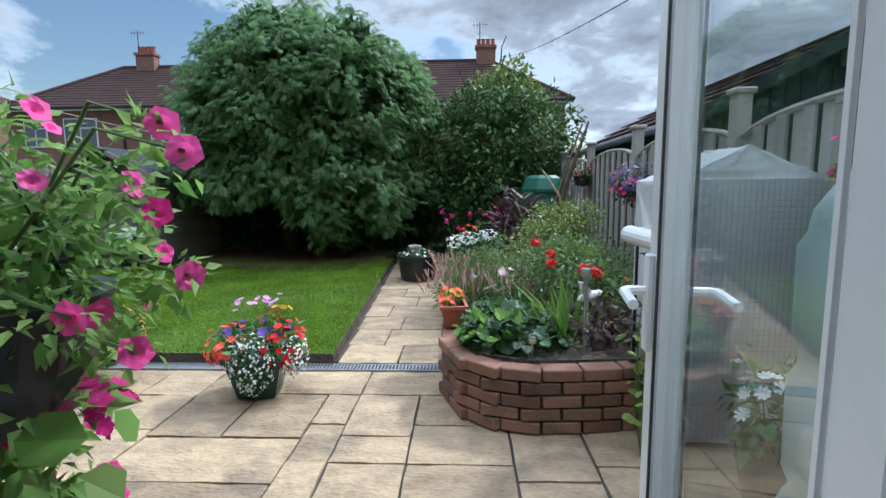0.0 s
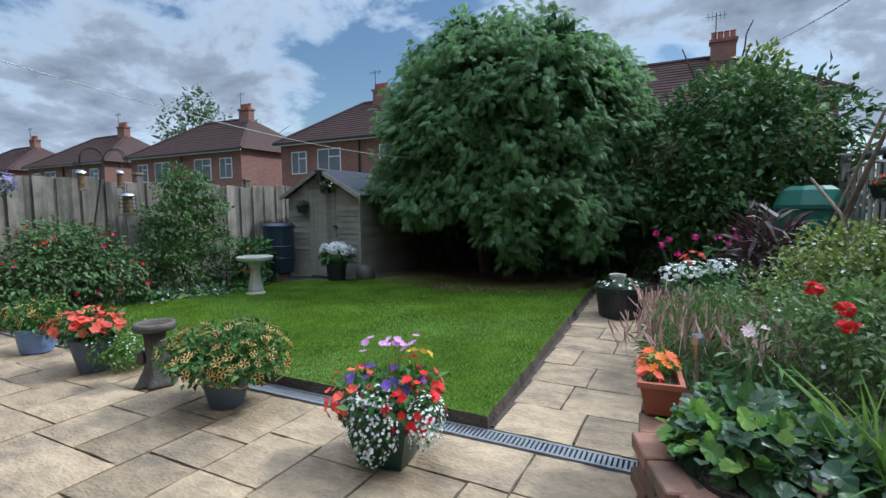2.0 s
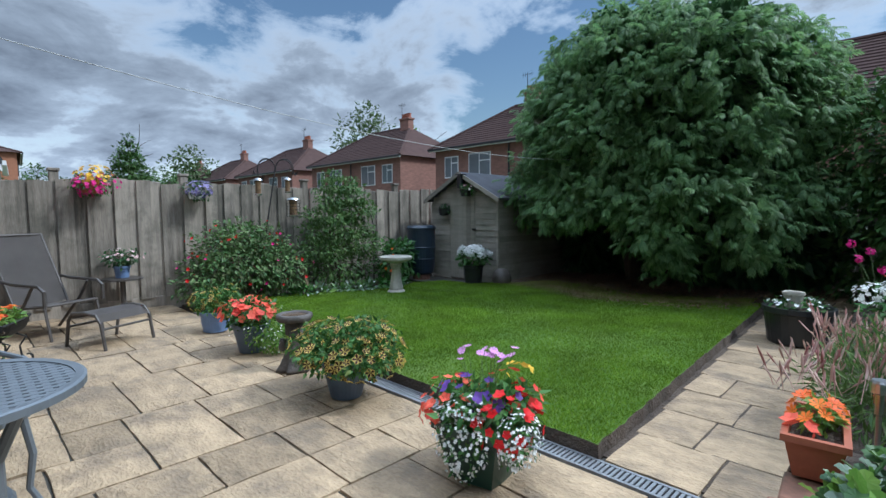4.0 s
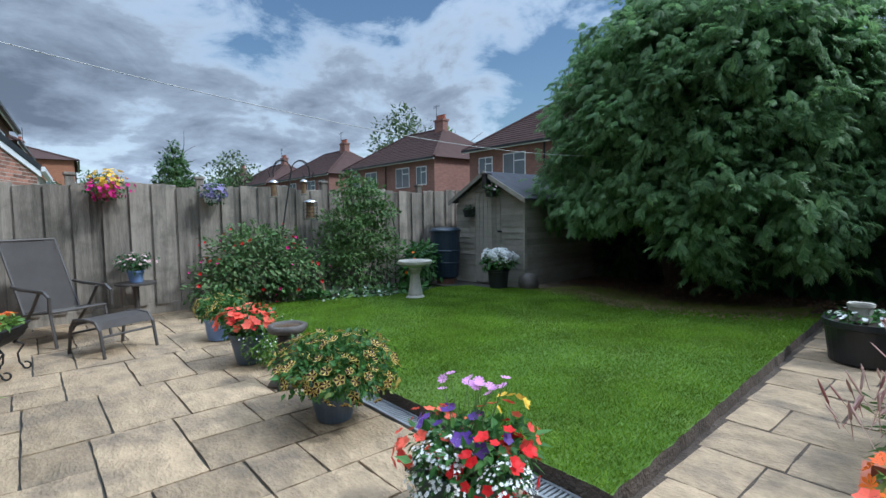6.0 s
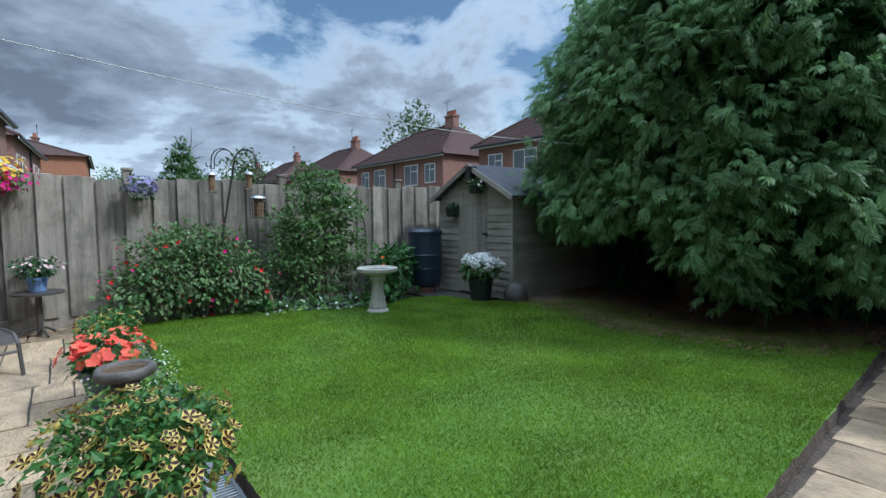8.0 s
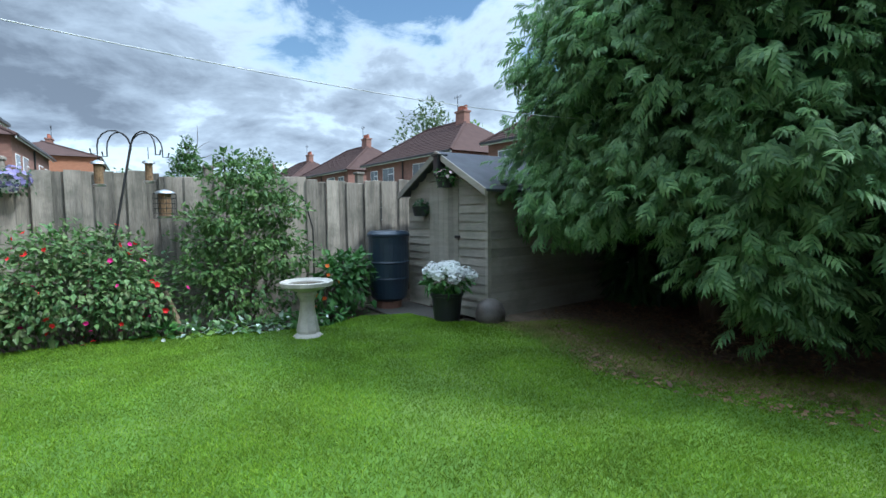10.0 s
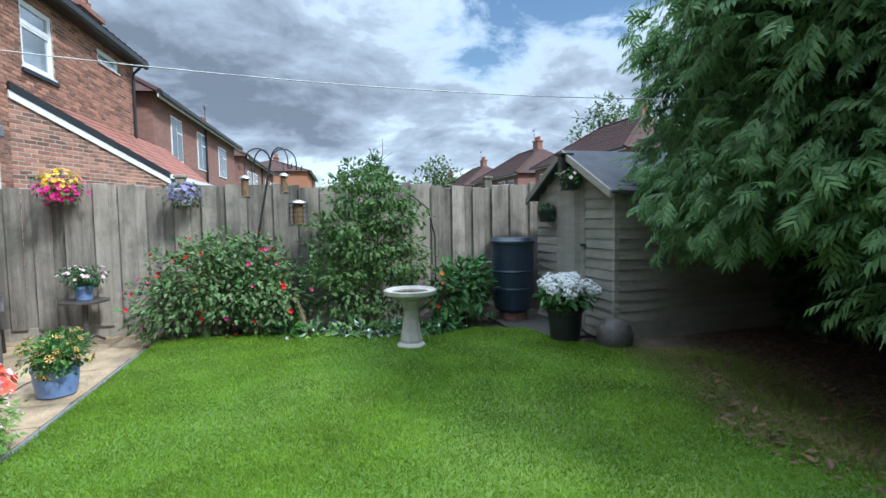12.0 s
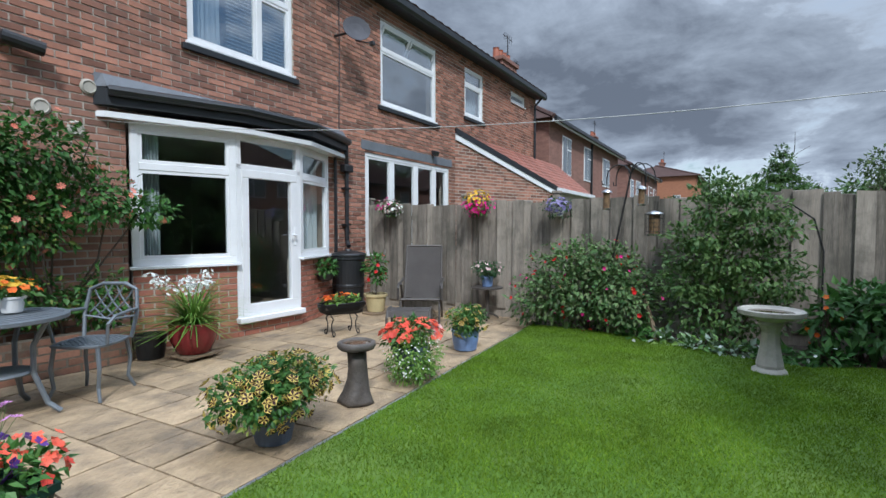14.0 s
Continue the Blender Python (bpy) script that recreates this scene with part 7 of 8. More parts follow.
def spikes():
    t = thing("persicaria", pose(0.92, 5.45, 0.1), "spreading clump with many upright pink flower spikes", "plant")
    lob = [((0, 0, 0.25), (0.45, 0.75, 0.28)), ((0.1, 0.5, 0.28), (0.4, 0.5, 0.25)), ((-0.15, 0.1, 0.15), (0.3, 0.7, 0.2))]
    foliage("leaves", lob, 3000, 0.075, M["leaf_border"], t, SPEAR, 0.3, 0.0, flat_bottom=-0.02)
    n = 420
    p = np.column_stack([rng.uniform(-0.5, 0.5, n), rng.uniform(-0.85, 1.0, n), np.full(n, 0.3)])
    hgt = rng.uniform(0.08, 0.22, n)
    v, f = [], []
    for k in range(n):
        b, lean = len(v), rng.normal(0, 0.05, 2)
        top = p[k] + np.array((lean[0], lean[1], hgt[k]))
        for s, r in ((0.0, 0.0015), (0.5, 0.002), (0.54, 0.0055), (0.85, 0.006), (1.0, 0.0015)):
            q = p[k] * (1 - s) + top * s
            for j in range(5):
                a = 2 * math.pi * j / 5
                v.append((q[0] + r * math.cos(a), q[1] + r * math.sin(a), q[2]))
        for i in range(4):
            for j in range(5):
                f.append((b + 5 * i + j, b + 5 * i + (j + 1) % 5, b + 5 * i + 5 + (j + 1) % 5, b + 5 * i + 5 + j))
    pydata("spike_haze", v, f, M["f_spike"], t)["kind"] = "stuff"


spikes()
flower_mass("white_phlox", (0.95, 6.95, 0.1), [((0, 0, 0.35), (0.35, 0.35, 0.3))], 500, 0.07, "leaf_mid", "clump of white phlox heads", [("white_flowers", "f_white", 220, 0.020, FLOWER5, [((-0.1, 0, 0.58), (0.13, 0.15, 0.07)), ((0.15, 0.0, 0.62), (0.12, 0.15, 0.06)), ((-0.3, 0.05, 0.52), (0.1, 0.1, 0.08))])])
flower_mass("pink_border_flowers", (1.15, 7.7, 0.1), [((0, 0, 0.4), (0.3, 0.35, 0.4))], 420, 0.06, "leaf_mid", "green stems with deep pink heads", [("pink_flowers", "f_magenta", 12, 0.024, FLOWER8, [((0, 0, 0.85), (0.2, 0.25, 0.1))]), ("red_flowers", "f_coral", 20, 0.03, FLOWER8, [((-0.3, -0.2, 0.62), (0.1, 0.1, 0.08))])])
t = thing("alliums", pose(0.72, 7.7, 0.1), "thin stems of dusky purple allium heads", "flowers")
tips = [(-0.2, 0, 0.75), (-0.12, 0.06, 0.82), (-0.02, -0.05, 0.66), (-0.26, 0.1, 0.88), (0.15, 0.1, 0.85)]
stems("stems", (0, 0, 0), tips, 0.004, M["stem"], t)
blooms("flower_heads", [(q, (0.03, 0.03, 0.03)) for q in tips], 160, 0.012, M["f_magenta"], t, FLOWER5, shell=0.7)
# blade-leaved plant and pink lily
t = thing("iris_leaves", pose(1.42, 3.50, 0.36), "clump of upright narrow green blades", "plant")
foliage("blades", [((0, 0, 0.05), (0.08, 0.08, 0.04))], 70, 0.30, M["leaf_light"], t, THIN_BLADE, 0.1, -1.5)
flower_mass("pink_lily", (1.12, 4.35, 0.3), [((0, 0, 0.2), (0.14, 0.14, 0.2))], 90, 0.09, "leaf_mid", "pink star-shaped lily in bloom", [("pink_flowers", "f_palepink", 7, 0.032, FLOWER8, [((0, 0, 0.36), (0.05, 0.05, 0.03))])], shape=SPEAR)


def trough():
    t = thing("terracotta_trough", pose(0.70, 3.98, 0.372, 0, 0, 6) @ Matrix.Scale(0.84, 4), "terracotta plastic trough of orange marigolds on the bed wall", "planter")
    bm = bmesh.new()
    lo = [(-0.07, -0.17), (0.07, -0.17), (0.07, 0.17), (-0.07, 0.17)]
    hi = [(-0.10, -0.22), (0.10, -0.22), (0.10, 0.22), (-0.10, 0.22)]
    rim = [(-0.115, -0.235), (0.115, -0.235), (0.115, 0.235), (-0.115, 0.235)]
    inn = [(-0.09, -0.21), (0.09, -0.21), (0.09, 0.21), (-0.09, 0.21)]
    rings = [[bm.verts.new((x, y, z)) for x, y in q] for q, z in ((lo, 0.0), (hi, 0.16), (rim, 0.162), (rim, 0.19), (inn, 0.19), (inn, 0.13))]
    for a, b in zip(rings, rings[1:]):
        for k in range(4):
            bm.faces.new((a[k], a[(k + 1) % 4], b[(k + 1) % 4], b[k]))
    bm.faces.new(list(reversed(rings[0])))
    bm.faces.new(rings[-1])
    part("trough", bm, M["terracotta"], t)
    part("earth", box_bm(-0.088, 0.088, -0.208, 0.208, 0.131, 0.15), M["soil"], t)
    lob = [((0, 0.05, 0.20), (0.07, 0.16, 0.05))]
    foliage("leaves", lob, 130, 0.05, M["leaf_light"], t, LEAF, 0.2)
    blooms("orange_flowers", [((0, 0.03, 0.22), (0.08, 0.17, 0.06))], 30, 0.036, M["f_orange"], t, FLOWER8, top=0.0)
    blooms("red_flowers", [((-0.05, -0.15, 0.2), (0.03, 0.04, 0.03))], 6, 0.034, M["f_coral"], t)


trough()


def solar_light(x, y, z, h, lean=0.0):
    t = thing("solar_stake_light", pose(x, y, z, lean, 0, 0), "steel solar stake light with a clear tube", "garden light", group="solar stake lights")
    part("stake", lathe_bm([(0.009, -0.05), (0.009, h * 0.62)], 10), M["metal"], t)
    part("tube", lathe_bm([(0.022, h * 0.62), (0.024, h * 0.64), (0.024, h - 0.05)], 14), M["clear"], t)
    part("core", lathe_bm([(0.014, h * 0.63), (0.014, h - 0.05)], 10), M["metal"], t)
    part("cap", lathe_bm([(0.024, h - 0.05), (0.030, h - 0.045), (0.030, h - 0.01), (0.026, h), (0.0, h)], 14), M["metal"], t)


solar_light(1.50, 3.40, 0.36, 0.50)
solar_light(0.86, 4.15, 0.34, 0.34)
solar_light(1.18, 3.30, 0.36, 0.13)
t = thing("dove_ornament", pose(1.53, 3.46, 0.36), "white dove-shaped garden ornament on a stake", "ornament")
bm = bmesh.new()
lathe(bm, [(0.0, -0.075), (0.02, -0.05), (0.03, 0.0), (0.024, 0.04), (0.016, 0.06), (0.02, 0.075), (0.0, 0.10)], 10, m=pose(0, 0, 0.32, 0, 75, 15))
for s in (-1, 1):
    prism(bm, [(-0.03, 0.32), (0.03, 0.325), (-0.01, 0.40), (-0.06, 0.41)], "y", s * 0.012 - 0.003, s * 0.012 + 0.003)
tube(bm, [(0, 0, -0.05), (0, 0, 0.31)], 0.004, 5)
part("dove_ornament", bm, M["white"], t)


def half_barrel():
    t = thing("half_barrel_planter", pose(0.10, 7.62, 0), "dark half-barrel tub of small white flowers", "planter")
    part("tub", lathe_bm([(0.24, 0), (0.25, 0.01), (0.29, 0.30), (0.305, 0.31), (0.305, 0.36), (0.28, 0.36), (0.27, 0.31), (0, 0.31)], 28), M["black"], t)
    part("earth", lathe_bm([(0.275, 0.315), (0, 0.33)], 20), M["soil"], t)
    lob = [((0, 0, 0.36), (0.26, 0.26, 0.08))]
    foliage("leaves", lob, 320, 0.05, M["leaf_mid"], t, LEAF, 0.3)
    blooms("white_flowers", lob, 75, 0.022, M["f_white"], t, top=0.1)
    p = thing("glass_jar_pot", pose(0.06, 7.60, 0.33), "small clear ribbed pot standing in the tub", "pot")
    part("pot", lathe_bm([(0.05, 0.0), (0.075, 0.02), (0.085, 0.14), (0.095, 0.145), (0.095, 0.17), (0.075, 0.165), (0.06, 0.03), (0, 0.03)], 18), M["stone"], p)


half_barrel()
t = thing("compost_bin", pose(2.12, 9.0, 0.1), "green plastic compost bin with a domed lid", "compost bin")
part("bin", lathe_bm([(0.42, 0), (0.40, 0.05), (0.36, 1.1), (0.35, 1.15)], 8), M["compost_green"], t)
part("lid", lathe_bm([(0.38, 1.15), (0.38, 1.2), (0.30, 1.38), (0.22, 1.43), (0, 1.44)], 8), M["compost_green"], t)
t = thing("leaning_poles", pose(2.3, 8.0, 0.1), "bundle of thin wooden poles leaning on the fence", "poles")
for k, (a, b) in enumerate((((-0.35, 0.3), (0.25, -0.3)), ((-0.25, 0.4), (0.27, -0.2)), ((-0.45, 0.1), (0.22, -0.05)), ((0.1, -0.5), (-0.3, 0.3)))):
    part("pole", tube_bm([(a[0], a[1], 0), ((a[0] + b[0]) / 2, (a[1] + b[1]) / 2, 1.1), (b[0], b[1], 2.15 if k < 3 else 1.5)], 0.022, 6, 0.015), M["wood"], t)
basket("fence_basket", (2.48, 7.7, 1.45), "hanging basket of pink flowers on the grey fence", [("f_coral", 40, 0, 0)], "leaf_mid", 0.13)
basket("fence_basket", (2.46, 5.55, 1.32), "large hanging basket of lavender and magenta flowers", [("f_lavender", 110, 0.0, 0.04), ("f_magenta", 40, -0.1, -0.05), ("f_red", 14, 0.18, 0.02)], "leaf_dark", 0.24)

# ---------------------------------------------------------------- by the back door


def petunia_basket():
    t = thing("petunia_basket", pose(0.06, 1.22, 1.18), "hanging basket spilling pink petunias beside the back door", "hanging basket")
    part("tub", lathe_bm([(0.08, -0.20), (0.14, -0.18), (0.19, -0.04), (0.2, 0.0), (0.18, 0.0), (0.15, -0.04), (0, -0.04)], 22), M["black"], t)
    part("bracket", tube_bm([(-0.02, -0.36, -0.02), (-0.02, -0.36, 0.46), (-0.01, -0.18, 0.52), (0, 0, 0.46)], 0.010, 6), M["iron"], t)
    for k in range(3):
        a = radians(120 * k)
        part("chain", tube_bm([(0.18 * math.cos(a), 0.18 * math.sin(a), 0.0), (0, 0, 0.46)], 0.003, 5), M["iron"], t)
    lob = [((0.0, 0, 0.04), (0.26, 0.24, 0.18)), ((-0.04, -0.02, -0.18), (0.23, 0.22, 0.2)), ((-0.08, 0.05, 0.2), (0.2, 0.18, 0.12)), ((0.04, -0.04, -0.40), (0.17, 0.16, 0.16))]
    foliage("leaves", lob, 4200, 0.030, M["petunia_leaf_sunlit"], t, LEAF, 0.25, 0.3)
    foliage("lower_leaves", lob[1:2], 90, 0.07, M["petunia_leaf_sunlit"], t, ROUND, 0.6, 0.3)
    tips = []
    for k, (x, y, z) in enumerate(((0.33, 0.0, 0.24), (0.38, -0.04, 0.20), (0.34, 0.02, 0.03), (0.30, -0.05, -0.06), (0.24, 0.06, 0.16), (0.20, -0.12, 0.28), (0.12, -0.1, 0.34), (0.28, 0.05, 0.12), (0.26, -0.1, 0.0), (0.16, -0.16, 0.1), (0.1, -0.2, 0.2))):
        part("trailing_stem", tube_bm([(x * 0.3, y, 0.05), (x * 0.7, y, z + 0.03), (x, y, z)], 0.003, 5), M["stem"], t)
        tips.append((x, y, z))
    sp = [(tuple(np.array(q) * s), (0.05, 0.05, 0.04)) for q in tips for s in (0.55, 0.75, 0.92)]
    foliage("trailing_leaves", sp, 900, 0.024, M["petunia_leaf_sunlit"], t, LEAF, 0.1, 0.1)
    n = np.array(tips)
    z = rand_dirs(len(n)) * 0.5 + np.array((0.5, -0.6, 0.1))
    flowers_at("pink_petunias", TRUMPET, n, frames(np.cross(z, rand_dirs(len(n))), z), 0.022, M["f_pink"], t)
    blooms("more_petunias", lob[:1] + lob[2:3], 34, 0.020, M["f_pink"], t, TRUMPET, face=(0.6, -0.6, 0))
    blooms("magenta_petunias", lob[3:] + [((0.1, -0.05, -0.26), (0.12, 0.14, 0.12))], 20, 0.021, M["f_magenta"], t, TRUMPET, face=(0.4, -0.6, 0.2))
    blooms("rose_flowers", [((0.20, -0.02, -0.16), (0.05, 0.05, 0.04))], 16, 0.015, M["f_magenta"], t, FLOWER5, shell=0.6)
    blooms("purple_petunias", [((-0.12, -0.1, 0.28), (0.12, 0.1, 0.1)), ((0.14, -0.1, -0.2), (0.05, 0.05, 0.05))], 8, 0.021, M["f_purple"], t, TRUMPET, face=(0.4, -0.6, 0.2))
    blooms("white_flowers", lob[3:], 14, 0.022, M["f_white"], t, FLOWER5)


petunia_basket()
t = thing("pale_water_butt", pose(1.74, 1.50, 0), "pale grey-green ribbed plastic water butt", "water butt")
prof = [(0.22, 0), (0.24, 0.03)]
for k in range(4):
    z = 0.08 + k * 0.30
    prof += [(0.255, z), (0.272, z + 0.03), (0.275, z + 0.22), (0.258, z + 0.25), (0.255, z + 0.27)]
prof += [(0.25, 1.28), (0.20, 1.36), (0.17, 1.37), (0.17, 1.40), (0.0, 1.405)]
part("barrel", lathe_bm(prof, 32), M["butt_pale"], t, smooth=True)
part("tap", tube_bm([(-0.2, -0.15, 0.2), (-0.26, -0.2, 0.2), (-0.265, -0.2, 0.16)], 0.015), M["black"], t)


def mini_greenhouse():
    x0, x1, y0, y1, e, rg = 1.80, 2.48, 2.93, 3.48, 1.36, 1.52
    t = thing("mini_greenhouse", pose(0, 0, 0), "small plastic greenhouse under a white woven cover, door rolled up", "greenhouse")
    xm = (x0 + x1) / 2
    for x in (x0 + 0.012, x1 - 0.012):
        for y in (y0 + 0.012, y1 - 0.012):
            part("upright", tube_bm([(x, y, 0), (x, y, e)], 0.010, 8), M["green_wood"], t)
    for z in (0.3, 0.62, 0.94):
        bm = bmesh.new()
        for k in range(9):
            yy = y0 + 0.03 + k * (y1 - y0 - 0.06) / 8
            tube(bm, [(x0 + 0.02, yy, z), (x1 - 0.02, yy, z)], 0.004, 4)
        part("shelf", bm, M["iron"], t)

    def panel(name, a, b, c, d, wr=0.012, n=10):
        bm = bmesh.new()
        a, b, c, d = map(Vector, (a, b, c, d))
        nv = (b - a).cross(d - a).normalized()
        g = [[bm.verts.new(a.lerp(b, i / n).lerp(d.lerp(c, i / n), j / n) + nv * wr * noise.noise((i * 0.6 + a.x * 9, j * 0.7 + a.y * 5, a.z * 3))) for i in range(n + 1)] for j in range(n + 1)]
        for j in range(n):
            for i in range(n):
                bm.faces.new((g[j][i], g[j][i + 1], g[j + 1][i + 1], g[j + 1][i]))
        return part(name, bm, M["cover"], t, smooth=True)
    panel("south_cover", (x0, y0, 0.05), (x1, y0, 0.05), (x1, y0, e), (x0, y0, e))
    panel("north_cover", (x0, y1, 0.05), (x1, y1, 0.05), (x1, y1, e), (x0, y1, e))
    panel("east_cover", (x1, y0, 0.05), (x1, y1, 0.05), (x1, y1, e), (x1, y0, e))
    panel("west_flap", (x0 - 0.004, y0, 0.05), (x0 - 0.004, y0 + 0.11, 0.05), (x0 - 0.004, y0 + 0.11, e), (x0 - 0.004, y0, e))
    panel("west_top", (x0 - 0.004, y0, 1.10), (x0 - 0.004, y1, 1.10), (x0 - 0.004, y1, e), (x0 - 0.004, y0, e))
    panel("roof_west", (x0, y0, e), (x0, y1, e), (xm, y1 - 0.04, rg), (xm, y0 + 0.04, rg), 0.02)
    panel("roof_east", (x1, y0, e), (x1, y1, e), (xm, y1 - 0.04, rg), (xm, y0 + 0.04, rg), 0.02)
    panel("roof_south", (x0, y0, e), (x1, y0, e), (xm + 0.01, y0 + 0.04, rg), (xm - 0.01, y0 + 0.04, rg), 0.02)
    # weave of the cover
    bm = bmesh.new()
    for k in range(48):
        z = 0.07 + k * 0.027
        box(bm, x0, x1, y0 - 0.016, y0 - 0.014, z, z + 0.0025)
    for k in range(26):
        x = x0 + 0.01 + k * 0.0265
        box(bm, x, x + 0.0025, y0 - 0.016, y0 - 0.014, 0.06, e)
    part("weave", bm, M["weave"], t)
    bm = tube_bm([(x0 - 0.06, y0 - 0.03, 1.06), (x0 - 0.06, y1 - 0.08, 1.06)], 0.05, 14)
    part("rolled_door", bm, M["white"], t, "rolled white plastic door")
    part("roll_core", tube_bm([(x0 - 0.06, y0 - 0.033, 1.06), (x0 - 0.06, y0 - 0.031, 1.06)], 0.03, 12), M["black"], t)
    p = thing("tomato_plant", pose(2.08, 3.2, 0), "leafy green plant growing in the greenhouse", "plant")
    foliage("leaves", [((0, 0, 0.5), (0.2, 0.2, 0.45))], 330, 0.09, M["leaf_mid"], p, LEAF, 0.2)
    stems("stems", (0, 0, 0.02), [(0.05, 0, 0.9), (-0.08, 0.05, 0.8), (0, -0.1, 0.7)], 0.008, M["stem"], p)


mini_greenhouse()
flower_mass("yellowing_vine", (1.70, 2.88, 0.0), [((0, 0, 0.35), (0.10, 0.12, 0.3)), ((0.0, 0.05, 0.6), (0.12, 0.12, 0.2))], 90, 0.045, "leaf_yellow", "straggling plant with yellowing leaves by the greenhouse", shape=ROUND)
flower_pot("white_flower_pot", (2.05, 2.45, 0), ROUND_POT, M["black"], mound(0.22, 0.2, 0.2, 260, 0.07, "leaf_mid", [("white_flowers", "f_white", 46, 0.036, FLOWER8, -0.1)], 0.18), "black pot of white flowers by the greenhouse")
t = thing("climbing_shrub", pose(2.45, 2.45, 0), "yellow-green climbing shrub on the fence", "climbing plant")
stems("stems", (0, 0, 0), [(0, -0.2, 1.6), (0.05, 0.1, 1.7), (-0.05, 0.0, 1.2)], 0.015, M["bark"], t)
foliage("leaves", [((0, 0, 1.35), (0.18, 0.35, 0.45)), ((0, 0.05, 0.8), (0.18, 0.3, 0.4))], 900, 0.07, M["leaf_yellow"], t, LEAF, 0.3)
blooms("red_flowers", [((-0.08, 0.1, 1.35), (0.12, 0.3, 0.25))], 16, 0.03, M["f_magenta"], t)

# ---------------------------------------------------------------- the neighbour's outbuilding
t = thing("garden_building", pose(0, 0, 0), "dark green boarded outbuilding with a ribbed pitched roof", "outbuilding")
X0, XR, X1, Y0, Y1, E_, R_ = 3.05, 5.05, 7.05, 5.95, 9.95, 2.0, 3.05
part("wall", prism(bmesh.new(), [(X0, -0.1), (X1, -0.1), (X1, E_), (XR, R_ - 0.05), (X0, E_)], "y", Y0, Y1), M["green_wood"], t)
for k in range(26):
    x = X0 + 0.01 + k * 0.153
    h = E_ + (R_ - 0.08 - E_) * (1 - abs(x + 0.07 - XR) / 2.0)
    part("board", box_bm(x, x + 0.145, Y0 - 0.018, Y0, 0.0, h), M["green_wood"], t)
for s in (-1, 1):
    n = 22
    bm = bmesh.new()
    a, b = (XR, R_), (XR + s * 2.16, E_ - 0.08)
    prism(bm, [a, (a[0], a[1] + 0.03), (b[0], b[1] + 0.03), b], "y", Y0 - 0.15, Y1 + 0.15)
    part("roof", bm, M["tile_dark"], t)
    for k in range(7):
        q = 0.06 + 0.14 * k
        p0 = (a[0] + (b[0] - a[0]) * q, a[1] + (b[1] - a[1]) * q + 0.032)
        p1 = (a[0] + (b[0] - a[0]) * (q + 0.12), a[1] + (b[1] - a[1]) * (q + 0.12) + 0.05)
        part("roof_course", prism(bmesh.new(), [p0, (p0[0], p0[1] + 0.006), (p1[0], p1[1] + 0.02), p1], "y", Y0 - 0.15, Y1 + 0.15), M["tile_dark"], t)
    part("bargeboard", prism(bmesh.new(), [(a[0], a[1] + 0.04), (a[0], a[1] - 0.12), (b[0], b[1] - 0.12), (b[0], b[1] + 0.04)], "y", Y0 - 0.18, Y0 - 0.152), M["green_wood"], t)
part("gutter", tube_bm([(X0 - 0.18, Y0 - 0.15, E_ - 0.06), (X0 - 0.18, Y1 + 0.15, E_ - 0.06)], 0.05, 8), M["lead"], t)
l = thing("floodlight", pose(4.75, Y0 - 0.05, 2.62), "square outdoor floodlight on the gable", "light")
part("casing", box_bm(-0.13, 0.13, -0.10, 0.0, -0.09, 0.09, bevel=0.015), M["lead"], l)
part("lens", box_bm(-0.10, 0.10, -0.106, -0.101, -0.06, 0.06), M["pane"], l)

# ---------------------------------------------------------------- houses round about


def far_window(t, m, w, h):
    win = part("window", box_bm(0, w, -0.05, 0.03, 0, h, m=m), M["upvc"], t, "white window")
    bm = bmesh.new()
    box(bm, 0.06, w * 0.5 - 0.03, 0.031, 0.04, 0.06, h * 0.66, m=m)
    box(bm, w * 0.5 + 0.03, w - 0.06, 0.031, 0.04, 0.06, h - 0.06, m=m)
    box(bm, 0.06, w * 0.5 - 0.03, 0.031, 0.04, h * 0.66 + 0.06, h - 0.06, m=m)
    part("pane", bm, M["dark_pane"], win)


def chimney(t, x, y, z0, z1, pots=4, w=0.95, d=0.5):
    bm = box_bm(x - w / 2, x + w / 2, y - d / 2, y + d / 2, z0, z1)
    box(bm, x - w / 2 - 0.06, x + w / 2 + 0.06, y - d / 2 - 0.06, y + d / 2 + 0.06, z1, z1 + 0.12)
    ch = part("chimney", bm, M["brick_far"], t)
    for k in range(pots):
        part("chimney_pot", lathe_bm([(0.12, 0), (0.10, 0.3), (0.12, 0.34)], 10, m=pose(x - w / 2 + w * (k + 0.5) / pots, y, z1 + 0.12)), M["terracotta"], ch)


def aerial(t, x, y, z):
    bm = tube_bm([(x, y, z), (x, y, z + 1.2)], 0.02, 5)
    tube(bm, [(x - 0.4, y, z + 1.1), (x + 0.4, y, z + 1.1)], 0.012, 4)
    for k in range(5):
        tube(bm, [(x - 0.3 + k * 0.15, y, z + 0.95), (x - 0.3 + k * 0.15, y, z + 1.25)], 0.008, 4)
    part("aerial", bm, M["iron"], t)


